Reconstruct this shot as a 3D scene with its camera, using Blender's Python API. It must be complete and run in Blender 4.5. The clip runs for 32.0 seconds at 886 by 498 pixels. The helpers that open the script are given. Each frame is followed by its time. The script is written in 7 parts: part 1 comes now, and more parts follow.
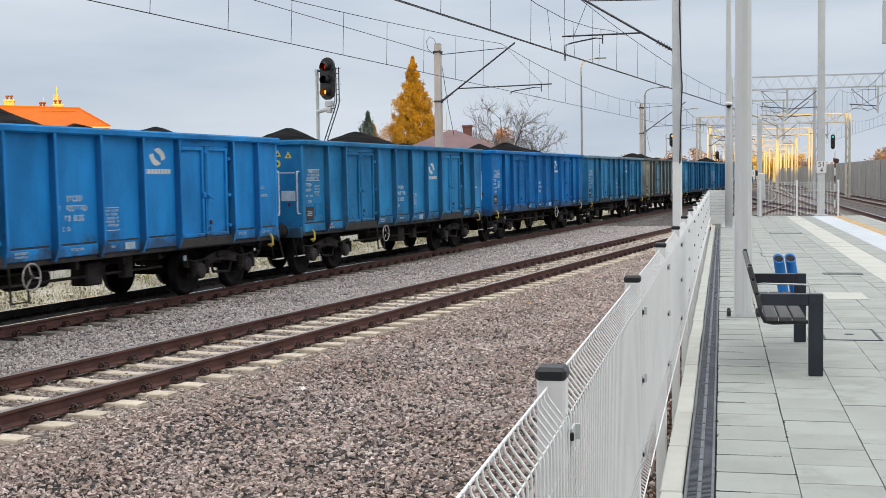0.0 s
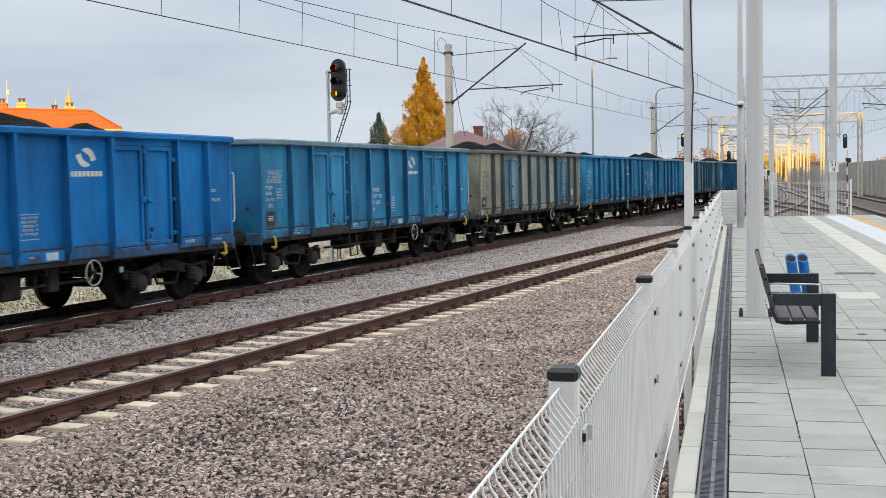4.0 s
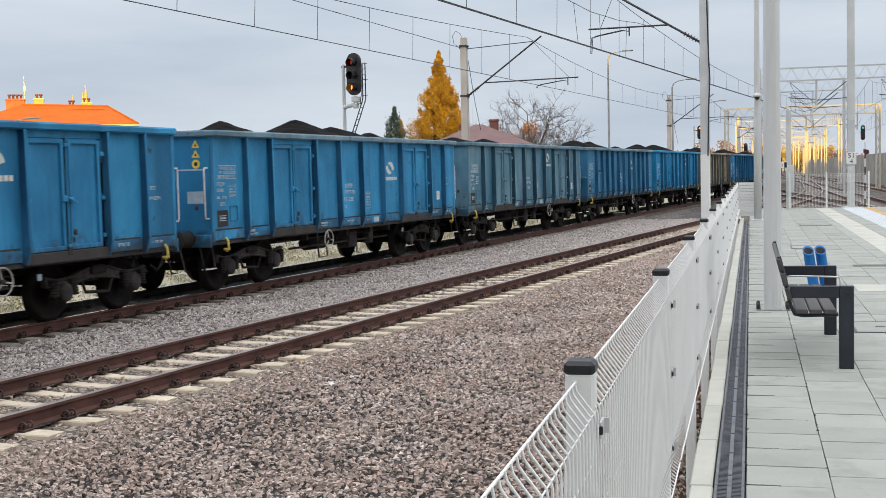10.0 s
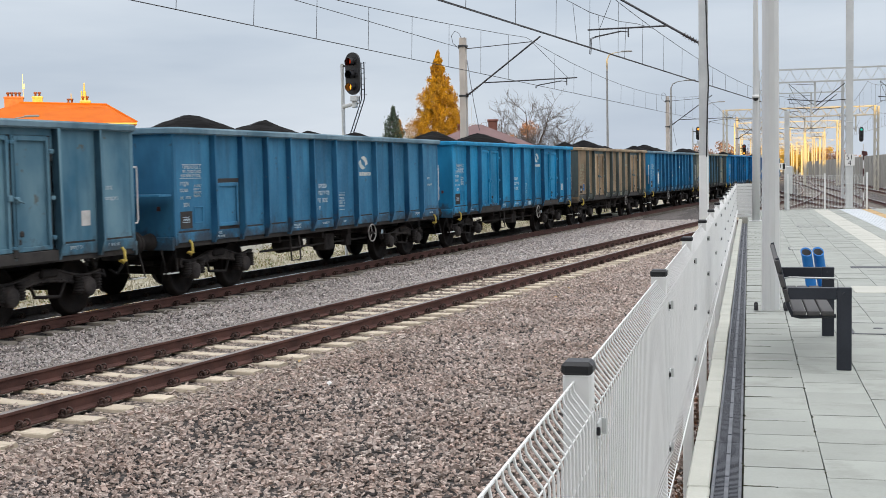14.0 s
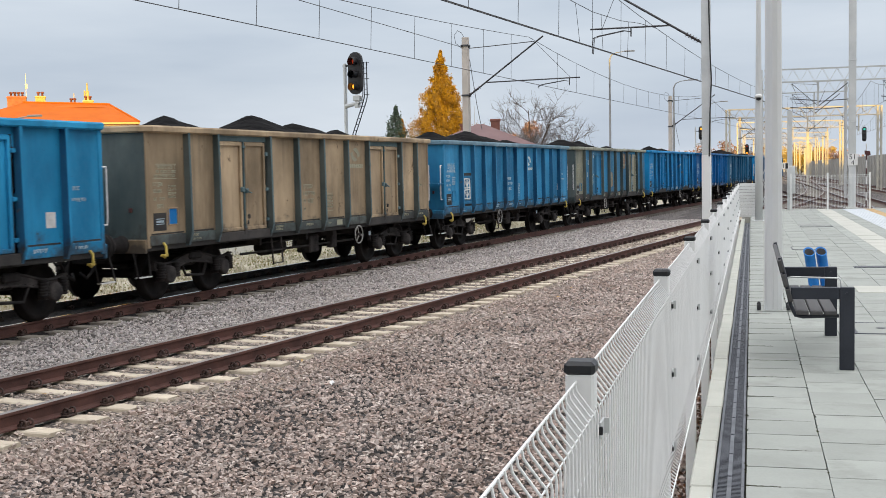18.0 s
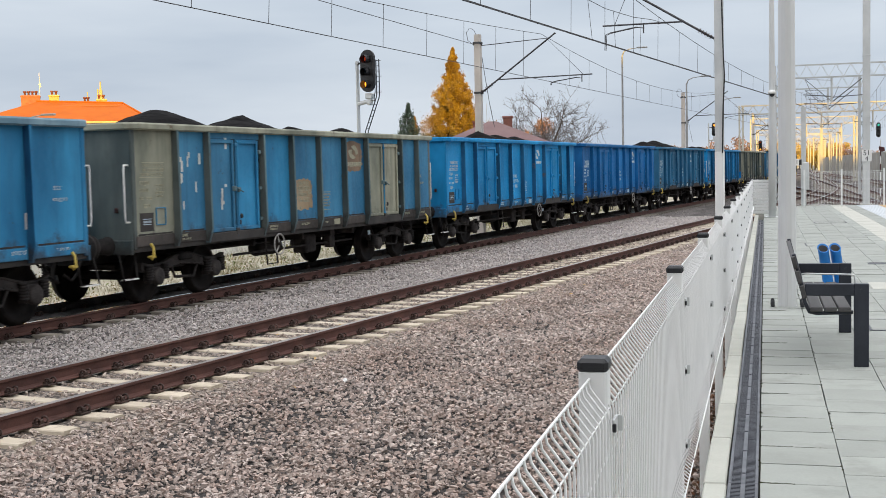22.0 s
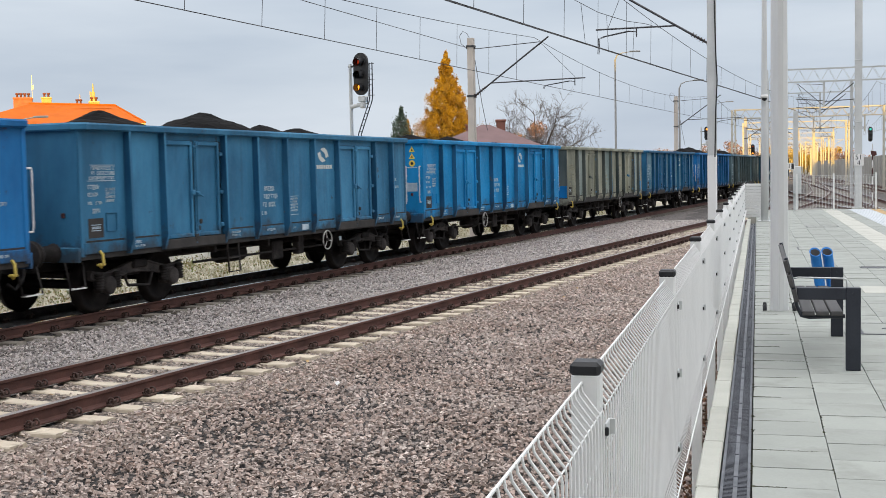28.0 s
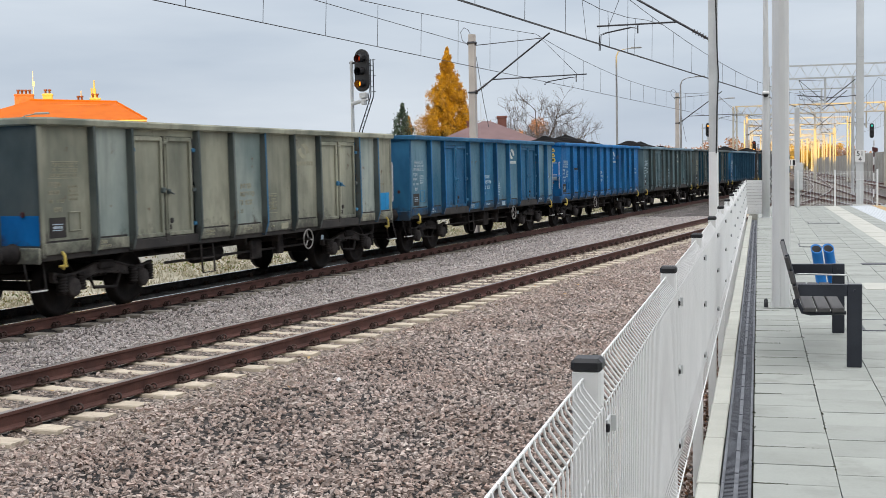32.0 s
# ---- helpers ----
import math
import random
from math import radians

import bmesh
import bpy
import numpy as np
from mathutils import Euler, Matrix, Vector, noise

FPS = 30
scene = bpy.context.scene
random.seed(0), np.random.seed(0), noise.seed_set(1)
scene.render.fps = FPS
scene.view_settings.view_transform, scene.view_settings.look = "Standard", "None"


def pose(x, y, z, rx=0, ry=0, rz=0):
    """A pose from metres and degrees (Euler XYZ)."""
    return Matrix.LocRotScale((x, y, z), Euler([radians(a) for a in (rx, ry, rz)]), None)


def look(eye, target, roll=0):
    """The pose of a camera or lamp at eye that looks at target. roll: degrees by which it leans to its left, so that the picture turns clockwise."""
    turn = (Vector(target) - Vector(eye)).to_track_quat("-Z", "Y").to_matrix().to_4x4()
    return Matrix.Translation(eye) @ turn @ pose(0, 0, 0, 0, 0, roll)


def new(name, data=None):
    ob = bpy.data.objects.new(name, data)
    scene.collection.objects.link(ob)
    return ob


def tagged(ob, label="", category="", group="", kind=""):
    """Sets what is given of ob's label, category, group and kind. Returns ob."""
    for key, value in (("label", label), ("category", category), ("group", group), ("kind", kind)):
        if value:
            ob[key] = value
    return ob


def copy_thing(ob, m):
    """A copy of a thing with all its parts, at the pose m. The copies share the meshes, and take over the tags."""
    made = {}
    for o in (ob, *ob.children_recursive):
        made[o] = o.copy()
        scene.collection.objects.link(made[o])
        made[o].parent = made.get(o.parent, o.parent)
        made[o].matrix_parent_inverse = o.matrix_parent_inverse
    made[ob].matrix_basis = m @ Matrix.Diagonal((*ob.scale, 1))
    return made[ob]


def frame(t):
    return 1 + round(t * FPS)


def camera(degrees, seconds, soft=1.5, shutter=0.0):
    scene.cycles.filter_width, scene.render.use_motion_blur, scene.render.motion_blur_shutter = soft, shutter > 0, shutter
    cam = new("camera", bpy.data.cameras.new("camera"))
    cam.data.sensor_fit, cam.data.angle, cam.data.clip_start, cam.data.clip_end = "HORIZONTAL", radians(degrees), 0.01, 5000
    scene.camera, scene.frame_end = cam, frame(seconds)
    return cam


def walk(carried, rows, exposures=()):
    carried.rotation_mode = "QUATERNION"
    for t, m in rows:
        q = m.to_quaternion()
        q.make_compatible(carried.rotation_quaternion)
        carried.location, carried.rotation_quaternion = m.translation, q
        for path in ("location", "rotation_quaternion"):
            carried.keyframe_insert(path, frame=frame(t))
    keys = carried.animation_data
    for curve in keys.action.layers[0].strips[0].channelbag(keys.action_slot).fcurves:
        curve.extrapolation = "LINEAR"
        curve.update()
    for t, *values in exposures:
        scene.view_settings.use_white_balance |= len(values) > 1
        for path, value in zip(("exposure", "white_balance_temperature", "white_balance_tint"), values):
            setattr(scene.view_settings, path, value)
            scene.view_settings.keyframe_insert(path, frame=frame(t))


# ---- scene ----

# ---------------------------------------------------------------- camera
# The platform runs along +y with its surface at z = 0; the rail heads lie at z = -0.59.
cam = camera(40.6, 32.0, soft=0.42, shutter=0.2)
TURNS = [
    (0.0, 86.598, 0.855, 13.070),
    (0.5, 86.636, 0.864, 13.169),
    (1.0, 86.664, 0.937, 13.241),
    (1.5, 86.661, 0.974, 13.347),
    (2.0, 86.668, 0.986, 13.422),
    (2.5, 86.672, 1.009, 13.428),
    (3.0, 86.658, 1.028, 13.477),
    (3.5, 86.652, 1.048, 13.530),
    (5.5, 86.604, 1.092, 13.823),
    (6.0, 86.547, 1.126, 13.865),
    (6.5, 86.509, 1.177, 13.945),
    (7.0, 86.476, 1.162, 14.054),
    (7.5, 86.453, 1.157, 14.091),
    (8.0, 86.454, 1.222, 14.096),
    (8.5, 86.443, 1.242, 14.176),
    (9.0, 86.422, 1.256, 14.219),
    (9.5, 86.393, 1.309, 14.271),
    (10.0, 86.363, 1.331, 14.356),
    (10.5, 86.325, 1.310, 14.408),
    (11.0, 86.284, 1.278, 14.450),
    (11.5, 86.265, 1.242, 14.462),
    (12.0, 86.272, 1.224, 14.459),
    (12.5, 86.290, 1.177, 14.461),
    (13.0, 86.297, 1.159, 14.426),
    (13.5, 86.324, 1.105, 14.362),
    (14.0, 86.354, 1.075, 14.284),
    (14.5, 86.361, 1.067, 14.241),
    (16.5, 86.343, 1.119, 14.284),
    (17.0, 86.345, 1.111, 14.311),
    (17.5, 86.348, 1.077, 14.330),
    (18.0, 86.340, 1.073, 14.409),
    (18.5, 86.333, 1.160, 14.520),
    (19.0, 86.296, 1.180, 14.600),
    (19.5, 86.275, 1.193, 14.620),
    (20.0, 86.249, 1.183, 14.676),
    (20.5, 86.213, 1.207, 14.765),
    (21.0, 86.209, 1.233, 14.840),
    (21.5, 86.213, 1.225, 14.923),
    (22.0, 86.227, 1.259, 15.007),
    (22.5, 86.259, 1.280, 15.091),
    (23.0, 86.286, 1.221, 15.119),
    (23.5, 86.331, 1.201, 15.108),
    (24.0, 86.390, 1.175, 15.083),
    (24.5, 86.462, 1.156, 14.999),
    (25.0, 86.498, 1.156, 14.879),
    (25.5, 86.484, 1.126, 14.813),
    (27.5, 86.408, 1.134, 14.679),
    (28.0, 86.373, 1.123, 14.670),
    (28.5, 86.364, 1.091, 14.666),
    (29.0, 86.359, 1.081, 14.641),
    (29.5, 86.345, 1.048, 14.619),
    (30.0, 86.314, 1.077, 14.656),
    (30.5, 86.275, 1.106, 14.687),
    (31.0, 86.249, 1.133, 14.706),
    (31.5, 86.206, 1.095, 14.734),
    (32.0, 86.208, 1.127, 14.725),
]
walk(cam, [(t, pose(0, 0, 1.6, rx, ry, rz)) for t, rx, ry, rz in TURNS],
     exposures=[(0.0, 0.0, 6500, 10), (32.0, 0.0, 6500, 10)])

# ---------------------------------------------------------------- world and sun
SUN_EL, SUN_AZ = radians(7.5), (-0.33, 1.0)      # the way the light travels over the ground
world = bpy.data.worlds.new("sky")
scene.world = world
world.use_nodes = True
wn, wl = world.node_tree.nodes, world.node_tree.links
wn.clear()
w_out, w_bg = wn.new("ShaderNodeOutputWorld"), wn.new("ShaderNodeBackground")
sky = wn.new("ShaderNodeTexSky")
sky.sky_type, sky.sun_disc, sky.sun_elevation = "NISHITA", False, SUN_EL
sky.sun_rotation = math.atan2(-SUN_AZ[0], -SUN_AZ[1])
sky.dust_density, sky.air_density = 2.0, 1.0
tc = wn.new("ShaderNodeTexCoord")
sep = wn.new("ShaderNodeSeparateXYZ")
wl.new(tc.outputs["Generated"], sep.inputs[0])
lift = wn.new("ShaderNodeMapRange")                # an overcast sky is brighter towards the zenith
lift.inputs["From Min"].default_value, lift.inputs["From Max"].default_value = 0.16, 0.95
wl.new(sep.outputs["Z"], lift.inputs["Value"])
zenith = wn.new("ShaderNodeMix")
zenith.data_type = "RGBA"
zenith.inputs[6].default_value, zenith.inputs[7].default_value = (1.0, 1.0, 1.0, 1), (3.95, 3.48, 3.10, 1)
wl.new(lift.outputs[0], zenith.inputs[0])
flat = wn.new("ShaderNodeMapping")
flat.inputs["Scale"].default_value = (1.0, 1.0, 5.5)
wl.new(tc.outputs["Generated"], flat.inputs["Vector"])
cloud = wn.new("ShaderNodeTexNoise")
cloud.inputs["Scale"].default_value, cloud.inputs["Detail"].default_value, cloud.inputs["Roughness"].default_value = 2.6, 5.0, 0.5
wl.new(flat.outputs[0], cloud.inputs["Vector"])
ramp = wn.new("ShaderNodeValToRGB")
ramp.color_ramp.elements[0].position, ramp.color_ramp.elements[0].color = 0.30, (0.50, 0.582, 0.70, 1)
ramp.color_ramp.elements[1].position, ramp.color_ramp.elements[1].color = 0.66, (0.70, 0.772, 0.862, 1)
wl.new(cloud.outputs["Fac"], ramp.inputs[0])
veil = wn.new("ShaderNodeMix")
veil.data_type = "RGBA"
veil.inputs[0].default_value = 0.93
dim = wn.new("ShaderNodeVectorMath")
dim.operation = "SCALE"
dim.inputs["Scale"].default_value = 0.10
wl.new(sky.outputs[0], dim.inputs[0])
wl.new(dim.outputs[0], veil.inputs[6])
wl.new(ramp.outputs[0], veil.inputs[7])
bright = wn.new("ShaderNodeVectorMath")
bright.operation = "MULTIPLY"
wl.new(veil.outputs[2], bright.inputs[0])
wl.new(zenith.outputs[2], bright.inputs[1])
wl.new(bright.outputs[0], w_bg.inputs["Color"])
w_bg.inputs["Strength"].default_value = 1.0
wl.new(w_bg.outputs[0], w_out.inputs[0])

sun = new("sun", bpy.data.lights.new("sun", "SUN"))
sun.data.energy, sun.data.angle, sun.data.color = 6.3, radians(0.5), (1.0, 0.57, 0.04)
sun.matrix_world = look((0, 0, 0), (SUN_AZ[0], SUN_AZ[1], -math.tan(SUN_EL) * math.hypot(*SUN_AZ)))


# ---------------------------------------------------------------- materials
def material(name, a, b, rough=0.7, metal=0.0, scale=4.0, fine=40.0, bump=0.15, spread=0.12, stretch=(1, 1, 1), dirt=None, dirt_amount=0.0, emit=None):
    """Two colours mixed by a coarse and a fine noise, with relief, per-object variation and optional dirt patches."""
    m = bpy.data.materials.new(name)
    m.use_nodes = True
    n, l = m.node_tree.nodes, m.node_tree.links
    p = n["Principled BSDF"]
    t, mp = n.new("ShaderNodeTexCoord"), n.new("ShaderNodeMapping")
    mp.inputs["Scale"].default_value = stretch
    info = n.new("ShaderNodeObjectInfo")
    l.new(t.outputs["Object"], mp.inputs["Vector"])
    off = n.new("ShaderNodeVectorMath")
    off.operation = "MULTIPLY_ADD"
    off.inputs[1].default_value = (37.0, 23.0, 11.0)
    comb = n.new("ShaderNodeCombineXYZ")
    for i in range(3):
        l.new(info.outputs["Random"], comb.inputs[i])
    l.new(comb.outputs[0], off.inputs[0])
    l.new(mp.outputs[0], off.inputs[2])
    big, small = n.new("ShaderNodeTexNoise"), n.new("ShaderNodeTexNoise")
    big.inputs["Scale"].default_value, big.inputs["Detail"].default_value = scale, 4.0
    small.inputs["Scale"].default_value, small.inputs["Detail"].default_value = fine, 3.0
    l.new(off.outputs[0], big.inputs["Vector"])
    l.new(off.outputs[0], small.inputs["Vector"])
    add = n.new("ShaderNodeMath")
    add.operation = "MULTIPLY_ADD"
    l.new(small.outputs["Fac"], add.inputs[0])
    add.inputs[1].default_value = 0.45
    l.new(big.outputs["Fac"], add.inputs[2])
    rng = n.new("ShaderNodeMapRange")
    rng.inputs["From Min"].default_value, rng.inputs["From Max"].default_value = 0.5, 0.95
    l.new(add.outputs[0], rng.inputs["Value"])
    mix = n.new("ShaderNodeMix")
    mix.data_type = "RGBA"
    mix.inputs[6].default_value, mix.inputs[7].default_value = (*a, 1), (*b, 1)
    l.new(rng.outputs[0], mix.inputs[0])
    col = mix.outputs[2]
    if spread:
        hs = n.new("ShaderNodeHueSaturation")
        vr = n.new("ShaderNodeMapRange")
        vr.inputs["To Min"].default_value, vr.inputs["To Max"].default_value = 1 - spread, 1 + spread
        l.new(info.outputs["Random"], vr.inputs["Value"])
        l.new(vr.outputs[0], hs.inputs["Value"])
        l.new(col, hs.inputs["Color"])
        col = hs.outputs[0]
    if dirt:
        dn = n.new("ShaderNodeTexNoise")
        dn.inputs["Scale"].default_value, dn.inputs["Detail"].default_value, dn.inputs["Roughness"].default_value = scale * 1.7, 6.0, 0.65
        l.new(off.outputs[0], dn.inputs["Vector"])
        dr = n.new("ShaderNodeMapRange")
        dr.inputs["From Min"].default_value, dr.inputs["From Max"].default_value = 0.62 - dirt_amount * 0.3, 0.8 - dirt_amount * 0.3
        l.new(dn.outputs["Fac"], dr.inputs["Value"])
        dm = n.new("ShaderNodeMix")
        dm.data_type = "RGBA"
        l.new(dr.outputs[0], dm.inputs[0])
        l.new(col, dm.inputs[6])
        dm.inputs[7].default_value = (*dirt, 1)
        col = dm.outputs[2]
    l.new(col, p.inputs["Base Color"])
    rr = n.new("ShaderNodeMapRange")
    rr.inputs["To Min"].default_value, rr.inputs["To Max"].default_value = max(0.05, rough - 0.12), min(1.0, rough + 0.12)
    l.new(small.outputs["Fac"], rr.inputs["Value"])
    l.new(rr.outputs[0], p.inputs["Roughness"])
    p.inputs["Metallic"].default_value = metal
    if bump:
        bp = n.new("ShaderNodeBump")
        bp.inputs["Strength"].default_value, bp.inputs["Distance"].default_value = bump, 0.02
        l.new(add.outputs[0], bp.inputs["Height"])
        l.new(bp.outputs[0], p.inputs["Normal"])
    if emit:
        p.inputs["Emission Color"].default_value, p.inputs["Emission Strength"].default_value = (*emit[:3], 1), emit[3]
    return m


def island_material(name, ramp_cols, rough=0.9, fine=60.0, bump=0.3, patch=None, size=0.75):
    """A colour for each loose piece of a mesh (stones, leaves), with fine grain."""
    m = bpy.data.materials.new(name)
    m.use_nodes = True
    n, l = m.node_tree.nodes, m.node_tree.links
    p = n["Principled BSDF"]
    g, rp = n.new("ShaderNodeNewGeometry"), n.new("ShaderNodeValToRGB")
    e = rp.color_ramp.elements
    e[0].color, e[1].color = (*ramp_cols[0], 1), (*ramp_cols[-1], 1)
    for i, c in enumerate(ramp_cols[1:-1]):
        e.new((i + 1) / (len(ramp_cols) - 1)).color = (*c, 1)
    l.new(g.outputs["Random Per Island"], rp.inputs[0])
    t, ns = n.new("ShaderNodeTexCoord"), n.new("ShaderNodeTexNoise")
    ns.inputs["Scale"].default_value = fine
    l.new(t.outputs["Object"], ns.inputs["Vector"])
    vr = n.new("ShaderNodeMapRange")
    vr.inputs["To Min"].default_value, vr.inputs["To Max"].default_value = 0.7, 1.3
    l.new(ns.outputs["Fac"], vr.inputs["Value"])
    sc = n.new("ShaderNodeVectorMath")
    sc.operation = "SCALE"
    l.new(rp.outputs[0], sc.inputs[0])
    l.new(vr.outputs[0], sc.inputs["Scale"])
    out = sc.outputs[0]
    if patch:                                         # dusty and darker stretches, a metre or two across; on needles, painted shade between tufts
        broad, to, mx = n.new("ShaderNodeTexNoise"), n.new("ShaderNodeMapRange"), n.new("ShaderNodeMix")
        broad.inputs["Scale"].default_value, broad.inputs["Detail"].default_value = size, 3.0
        l.new(t.outputs["Object"], broad.inputs["Vector"])
        to.inputs["From Min"].default_value, to.inputs["From Max"].default_value = 0.36, 0.66
        l.new(broad.outputs["Fac"], to.inputs["Value"])
        mx.data_type, mx.blend_type = "RGBA", "MULTIPLY"
        mx.inputs[7].default_value = (*patch, 1)
        l.new(to.outputs[0], mx.inputs[0])
        l.new(out, mx.inputs[6])
        out = mx.outputs[2]
    l.new(out, p.inputs["Base Color"])
    p.inputs["Roughness"].default_value = rough
    if bump:
        bp = n.new("ShaderNodeBump")
        bp.inputs["Strength"].default_value, bp.inputs["Distance"].default_value = bump, 0.01
        l.new(ns.outputs["Fac"], bp.inputs["Height"])
        l.new(bp.outputs[0], p.inputs["Normal"])
    return m


def ballast_material(name, cols):
    """Packed crushed stone seen from afar: cells of differing tone, with gap shade painted between them."""
    m = bpy.data.materials.new(name)
    m.use_nodes = True
    n, l = m.node_tree.nodes, m.node_tree.links
    p = n["Principled BSDF"]
    t, v, rp = n.new("ShaderNodeTexCoord"), n.new("ShaderNodeTexVoronoi"), n.new("ShaderNodeValToRGB")
    v.inputs["Scale"].default_value = 17.0
    l.new(t.outputs["Object"], v.inputs["Vector"])
    bw = n.new("ShaderNodeSeparateColor")
    l.new(v.outputs["Color"], bw.inputs[0])
    e = rp.color_ramp.elements
    e[0].color, e[1].color = (*cols[0], 1), (*cols[-1], 1)
    for i, c in enumerate(cols[1:-1]):
        e.new((i + 1) / (len(cols) - 1)).color = (*c, 1)
    l.new(bw.outputs[0], rp.inputs[0])
    big = n.new("ShaderNodeTexNoise")
    big.inputs["Scale"].default_value, big.inputs["Detail"].default_value = 0.7, 4.0
    l.new(t.outputs["Object"], big.inputs["Vector"])
    vr = n.new("ShaderNodeMapRange")
    vr.inputs["To Min"].default_value, vr.inputs["To Max"].default_value = 0.75, 1.25
    l.new(big.outputs["Fac"], vr.inputs["Value"])
    sc = n.new("ShaderNodeVectorMath")
    sc.operation = "SCALE"
    l.new(rp.outputs[0], sc.inputs[0])
    l.new(vr.outputs[0], sc.inputs["Scale"])
    gap_ = n.new("ShaderNodeMapRange")                # joints between the stones darken, their shade put into the colour
    gap_.inputs["From Min"].default_value, gap_.inputs["From Max"].default_value = 0.35, 0.62
    gap_.inputs["To Min"].default_value, gap_.inputs["To Max"].default_value = 1.0, 0.25
    l.new(v.outputs["Distance"], gap_.inputs["Value"])
    sc2 = n.new("ShaderNodeVectorMath")
    sc2.operation = "SCALE"
    l.new(sc.outputs[0], sc2.inputs[0])
    l.new(gap_.outputs[0], sc2.inputs["Scale"])
    l.new(sc2.outputs[0], p.inputs["Base Color"])
    p.inputs["Roughness"].default_value = 0.95
    bp = n.new("ShaderNodeBump")
    bp.inputs["Strength"].default_value, bp.inputs["Distance"].default_value = 0.9, 0.03
    inv = n.new("ShaderNodeMath")
    inv.operation = "SUBTRACT"
    inv.inputs[0].default_value = 1.0
    l.new(v.outputs["Distance"], inv.inputs[1])
    l.new(inv.outputs[0], bp.inputs["Height"])
    l.new(bp.outputs[0], p.inputs["Normal"])
    return m


STONE = [(0.22, 0.194, 0.182), (0.383, 0.334, 0.312), (0.454, 0.398, 0.372), (0.491, 0.403, 0.366), (0.345, 0.312, 0.294), (0.60, 0.541, 0.505)]
SANDY = [(0.250, 0.198, 0.165), (0.405, 0.337, 0.286), (0.485, 0.408, 0.345), (0.345, 0.282, 0.236), (0.560, 0.482, 0.415)]
M_BALLAST = ballast_material("ballast", [tuple(0.62 * c for c in k) for k in STONE])
M_GAPBED = ballast_material("shaded_gap_bed", [tuple(0.16 * c for c in k) for k in STONE])
M_SANDBED = ballast_material("sandy_fines", [tuple(0.72 * c for c in k) for k in SANDY])
# dark stone with the shade below the wagons put into its colour
M_UNDERTRAIN = ballast_material("train_shade_ballast", [tuple(0.07 * c for c in k) for k in STONE])
M_DARKBED = ballast_material("sooty_ballast", [tuple(0.36 * c for c in k) for k in STONE])
M_STONES_PALE = island_material("pale_crushed_stone", [(0.36, 0.328, 0.310), (0.48, 0.440, 0.417), (0.53, 0.488, 0.461), (0.54, 0.476, 0.438), (0.45, 0.415, 0.394), (0.58, 0.538, 0.508)])
M_STONES = island_material("crushed_stone", [(1.12 * k[0], 1.08 * k[1], 1.035 * k[2]) for k in STONE], patch=(0.84, 0.80, 0.775))
M_SANDY = island_material("sandy_stone", SANDY)
M_GRASS = material("dry_grass_ground", (0.25, 0.23, 0.155), (0.43, 0.395, 0.305), 0.95, scale=0.8, fine=9, bump=0.2, spread=0)
M_BLADE = island_material("grass_blades", [(0.26, 0.25, 0.15), (0.37, 0.335, 0.235), (0.43, 0.39, 0.295), (0.31, 0.285, 0.185)], 0.9)
M_WEED = island_material("weed_leaves", [(0.11, 0.15, 0.045), (0.19, 0.21, 0.07), (0.22, 0.15, 0.07), (0.30, 0.24, 0.10), (0.16, 0.20, 0.06)], 0.9)
M_TILE = material("concrete_paving", (0.268, 0.285, 0.260), (0.330, 0.349, 0.320), 0.85, scale=1.6, fine=55, bump=0.08, spread=0.05, dirt=(0.245, 0.258, 0.232), dirt_amount=0.3)
M_JOINT = material("paving_bed", (0.06, 0.06, 0.045), (0.12, 0.115, 0.09), 0.95, scale=3, fine=60, bump=0.3, spread=0)
M_GUIDE = material("pale_guide_paving", (0.43, 0.435, 0.385), (0.50, 0.50, 0.45), 0.85, scale=2, fine=60, bump=0.06, spread=0.03)
M_TACTILE = material("white_tactile_paving", (0.46, 0.50, 0.53), (0.54, 0.57, 0.59), 0.8, scale=2, fine=50, bump=0.08, spread=0.03)
M_YELLOW = material("ochre_line_paving", (0.40, 0.26, 0.11), (0.48, 0.33, 0.15), 0.8, scale=3, fine=50, bump=0.05, spread=0.05)
M_KERB = material("kerb_concrete", (0.362, 0.368, 0.322), (0.440, 0.446, 0.394), 0.85, scale=3, fine=60, bump=0.1, spread=0.05, dirt=(0.42, 0.42, 0.36), dirt_amount=0.2)
M_DRAIN = material("drain_channel_iron", (0.035, 0.04, 0.05), (0.075, 0.08, 0.095), 0.55, 0.3, scale=5, fine=80, bump=0.1, spread=0.06)
M_DRAINEDGE = material("worn_channel_edge", (0.075, 0.082, 0.095), (0.155, 0.165, 0.18), 0.6, 0.2, scale=7, fine=60, bump=0.1, spread=0.1)
M_WHITE = material("white_powder_coat", (0.71, 0.722, 0.71), (0.785, 0.793, 0.782), 0.42, scale=1.3, fine=25, bump=0.02, spread=0.02)
M_CAP = material("black_plastic_cap", (0.006, 0.007, 0.009), (0.012, 0.014, 0.017), 0.5, scale=6, fine=80, bump=0.03, spread=0.1)
M_GALV = material("galvanised_steel", (0.50, 0.52, 0.52), (0.62, 0.635, 0.63), 0.5, 0.35, scale=1.6, fine=22, bump=0.03, spread=0.05)
M_POLE = material("grey_painted_steel", (0.55, 0.565, 0.565), (0.635, 0.645, 0.64), 0.45, 0.1, scale=0.9, fine=18, bump=0.02, spread=0.03, stretch=(1, 1, 0.15))
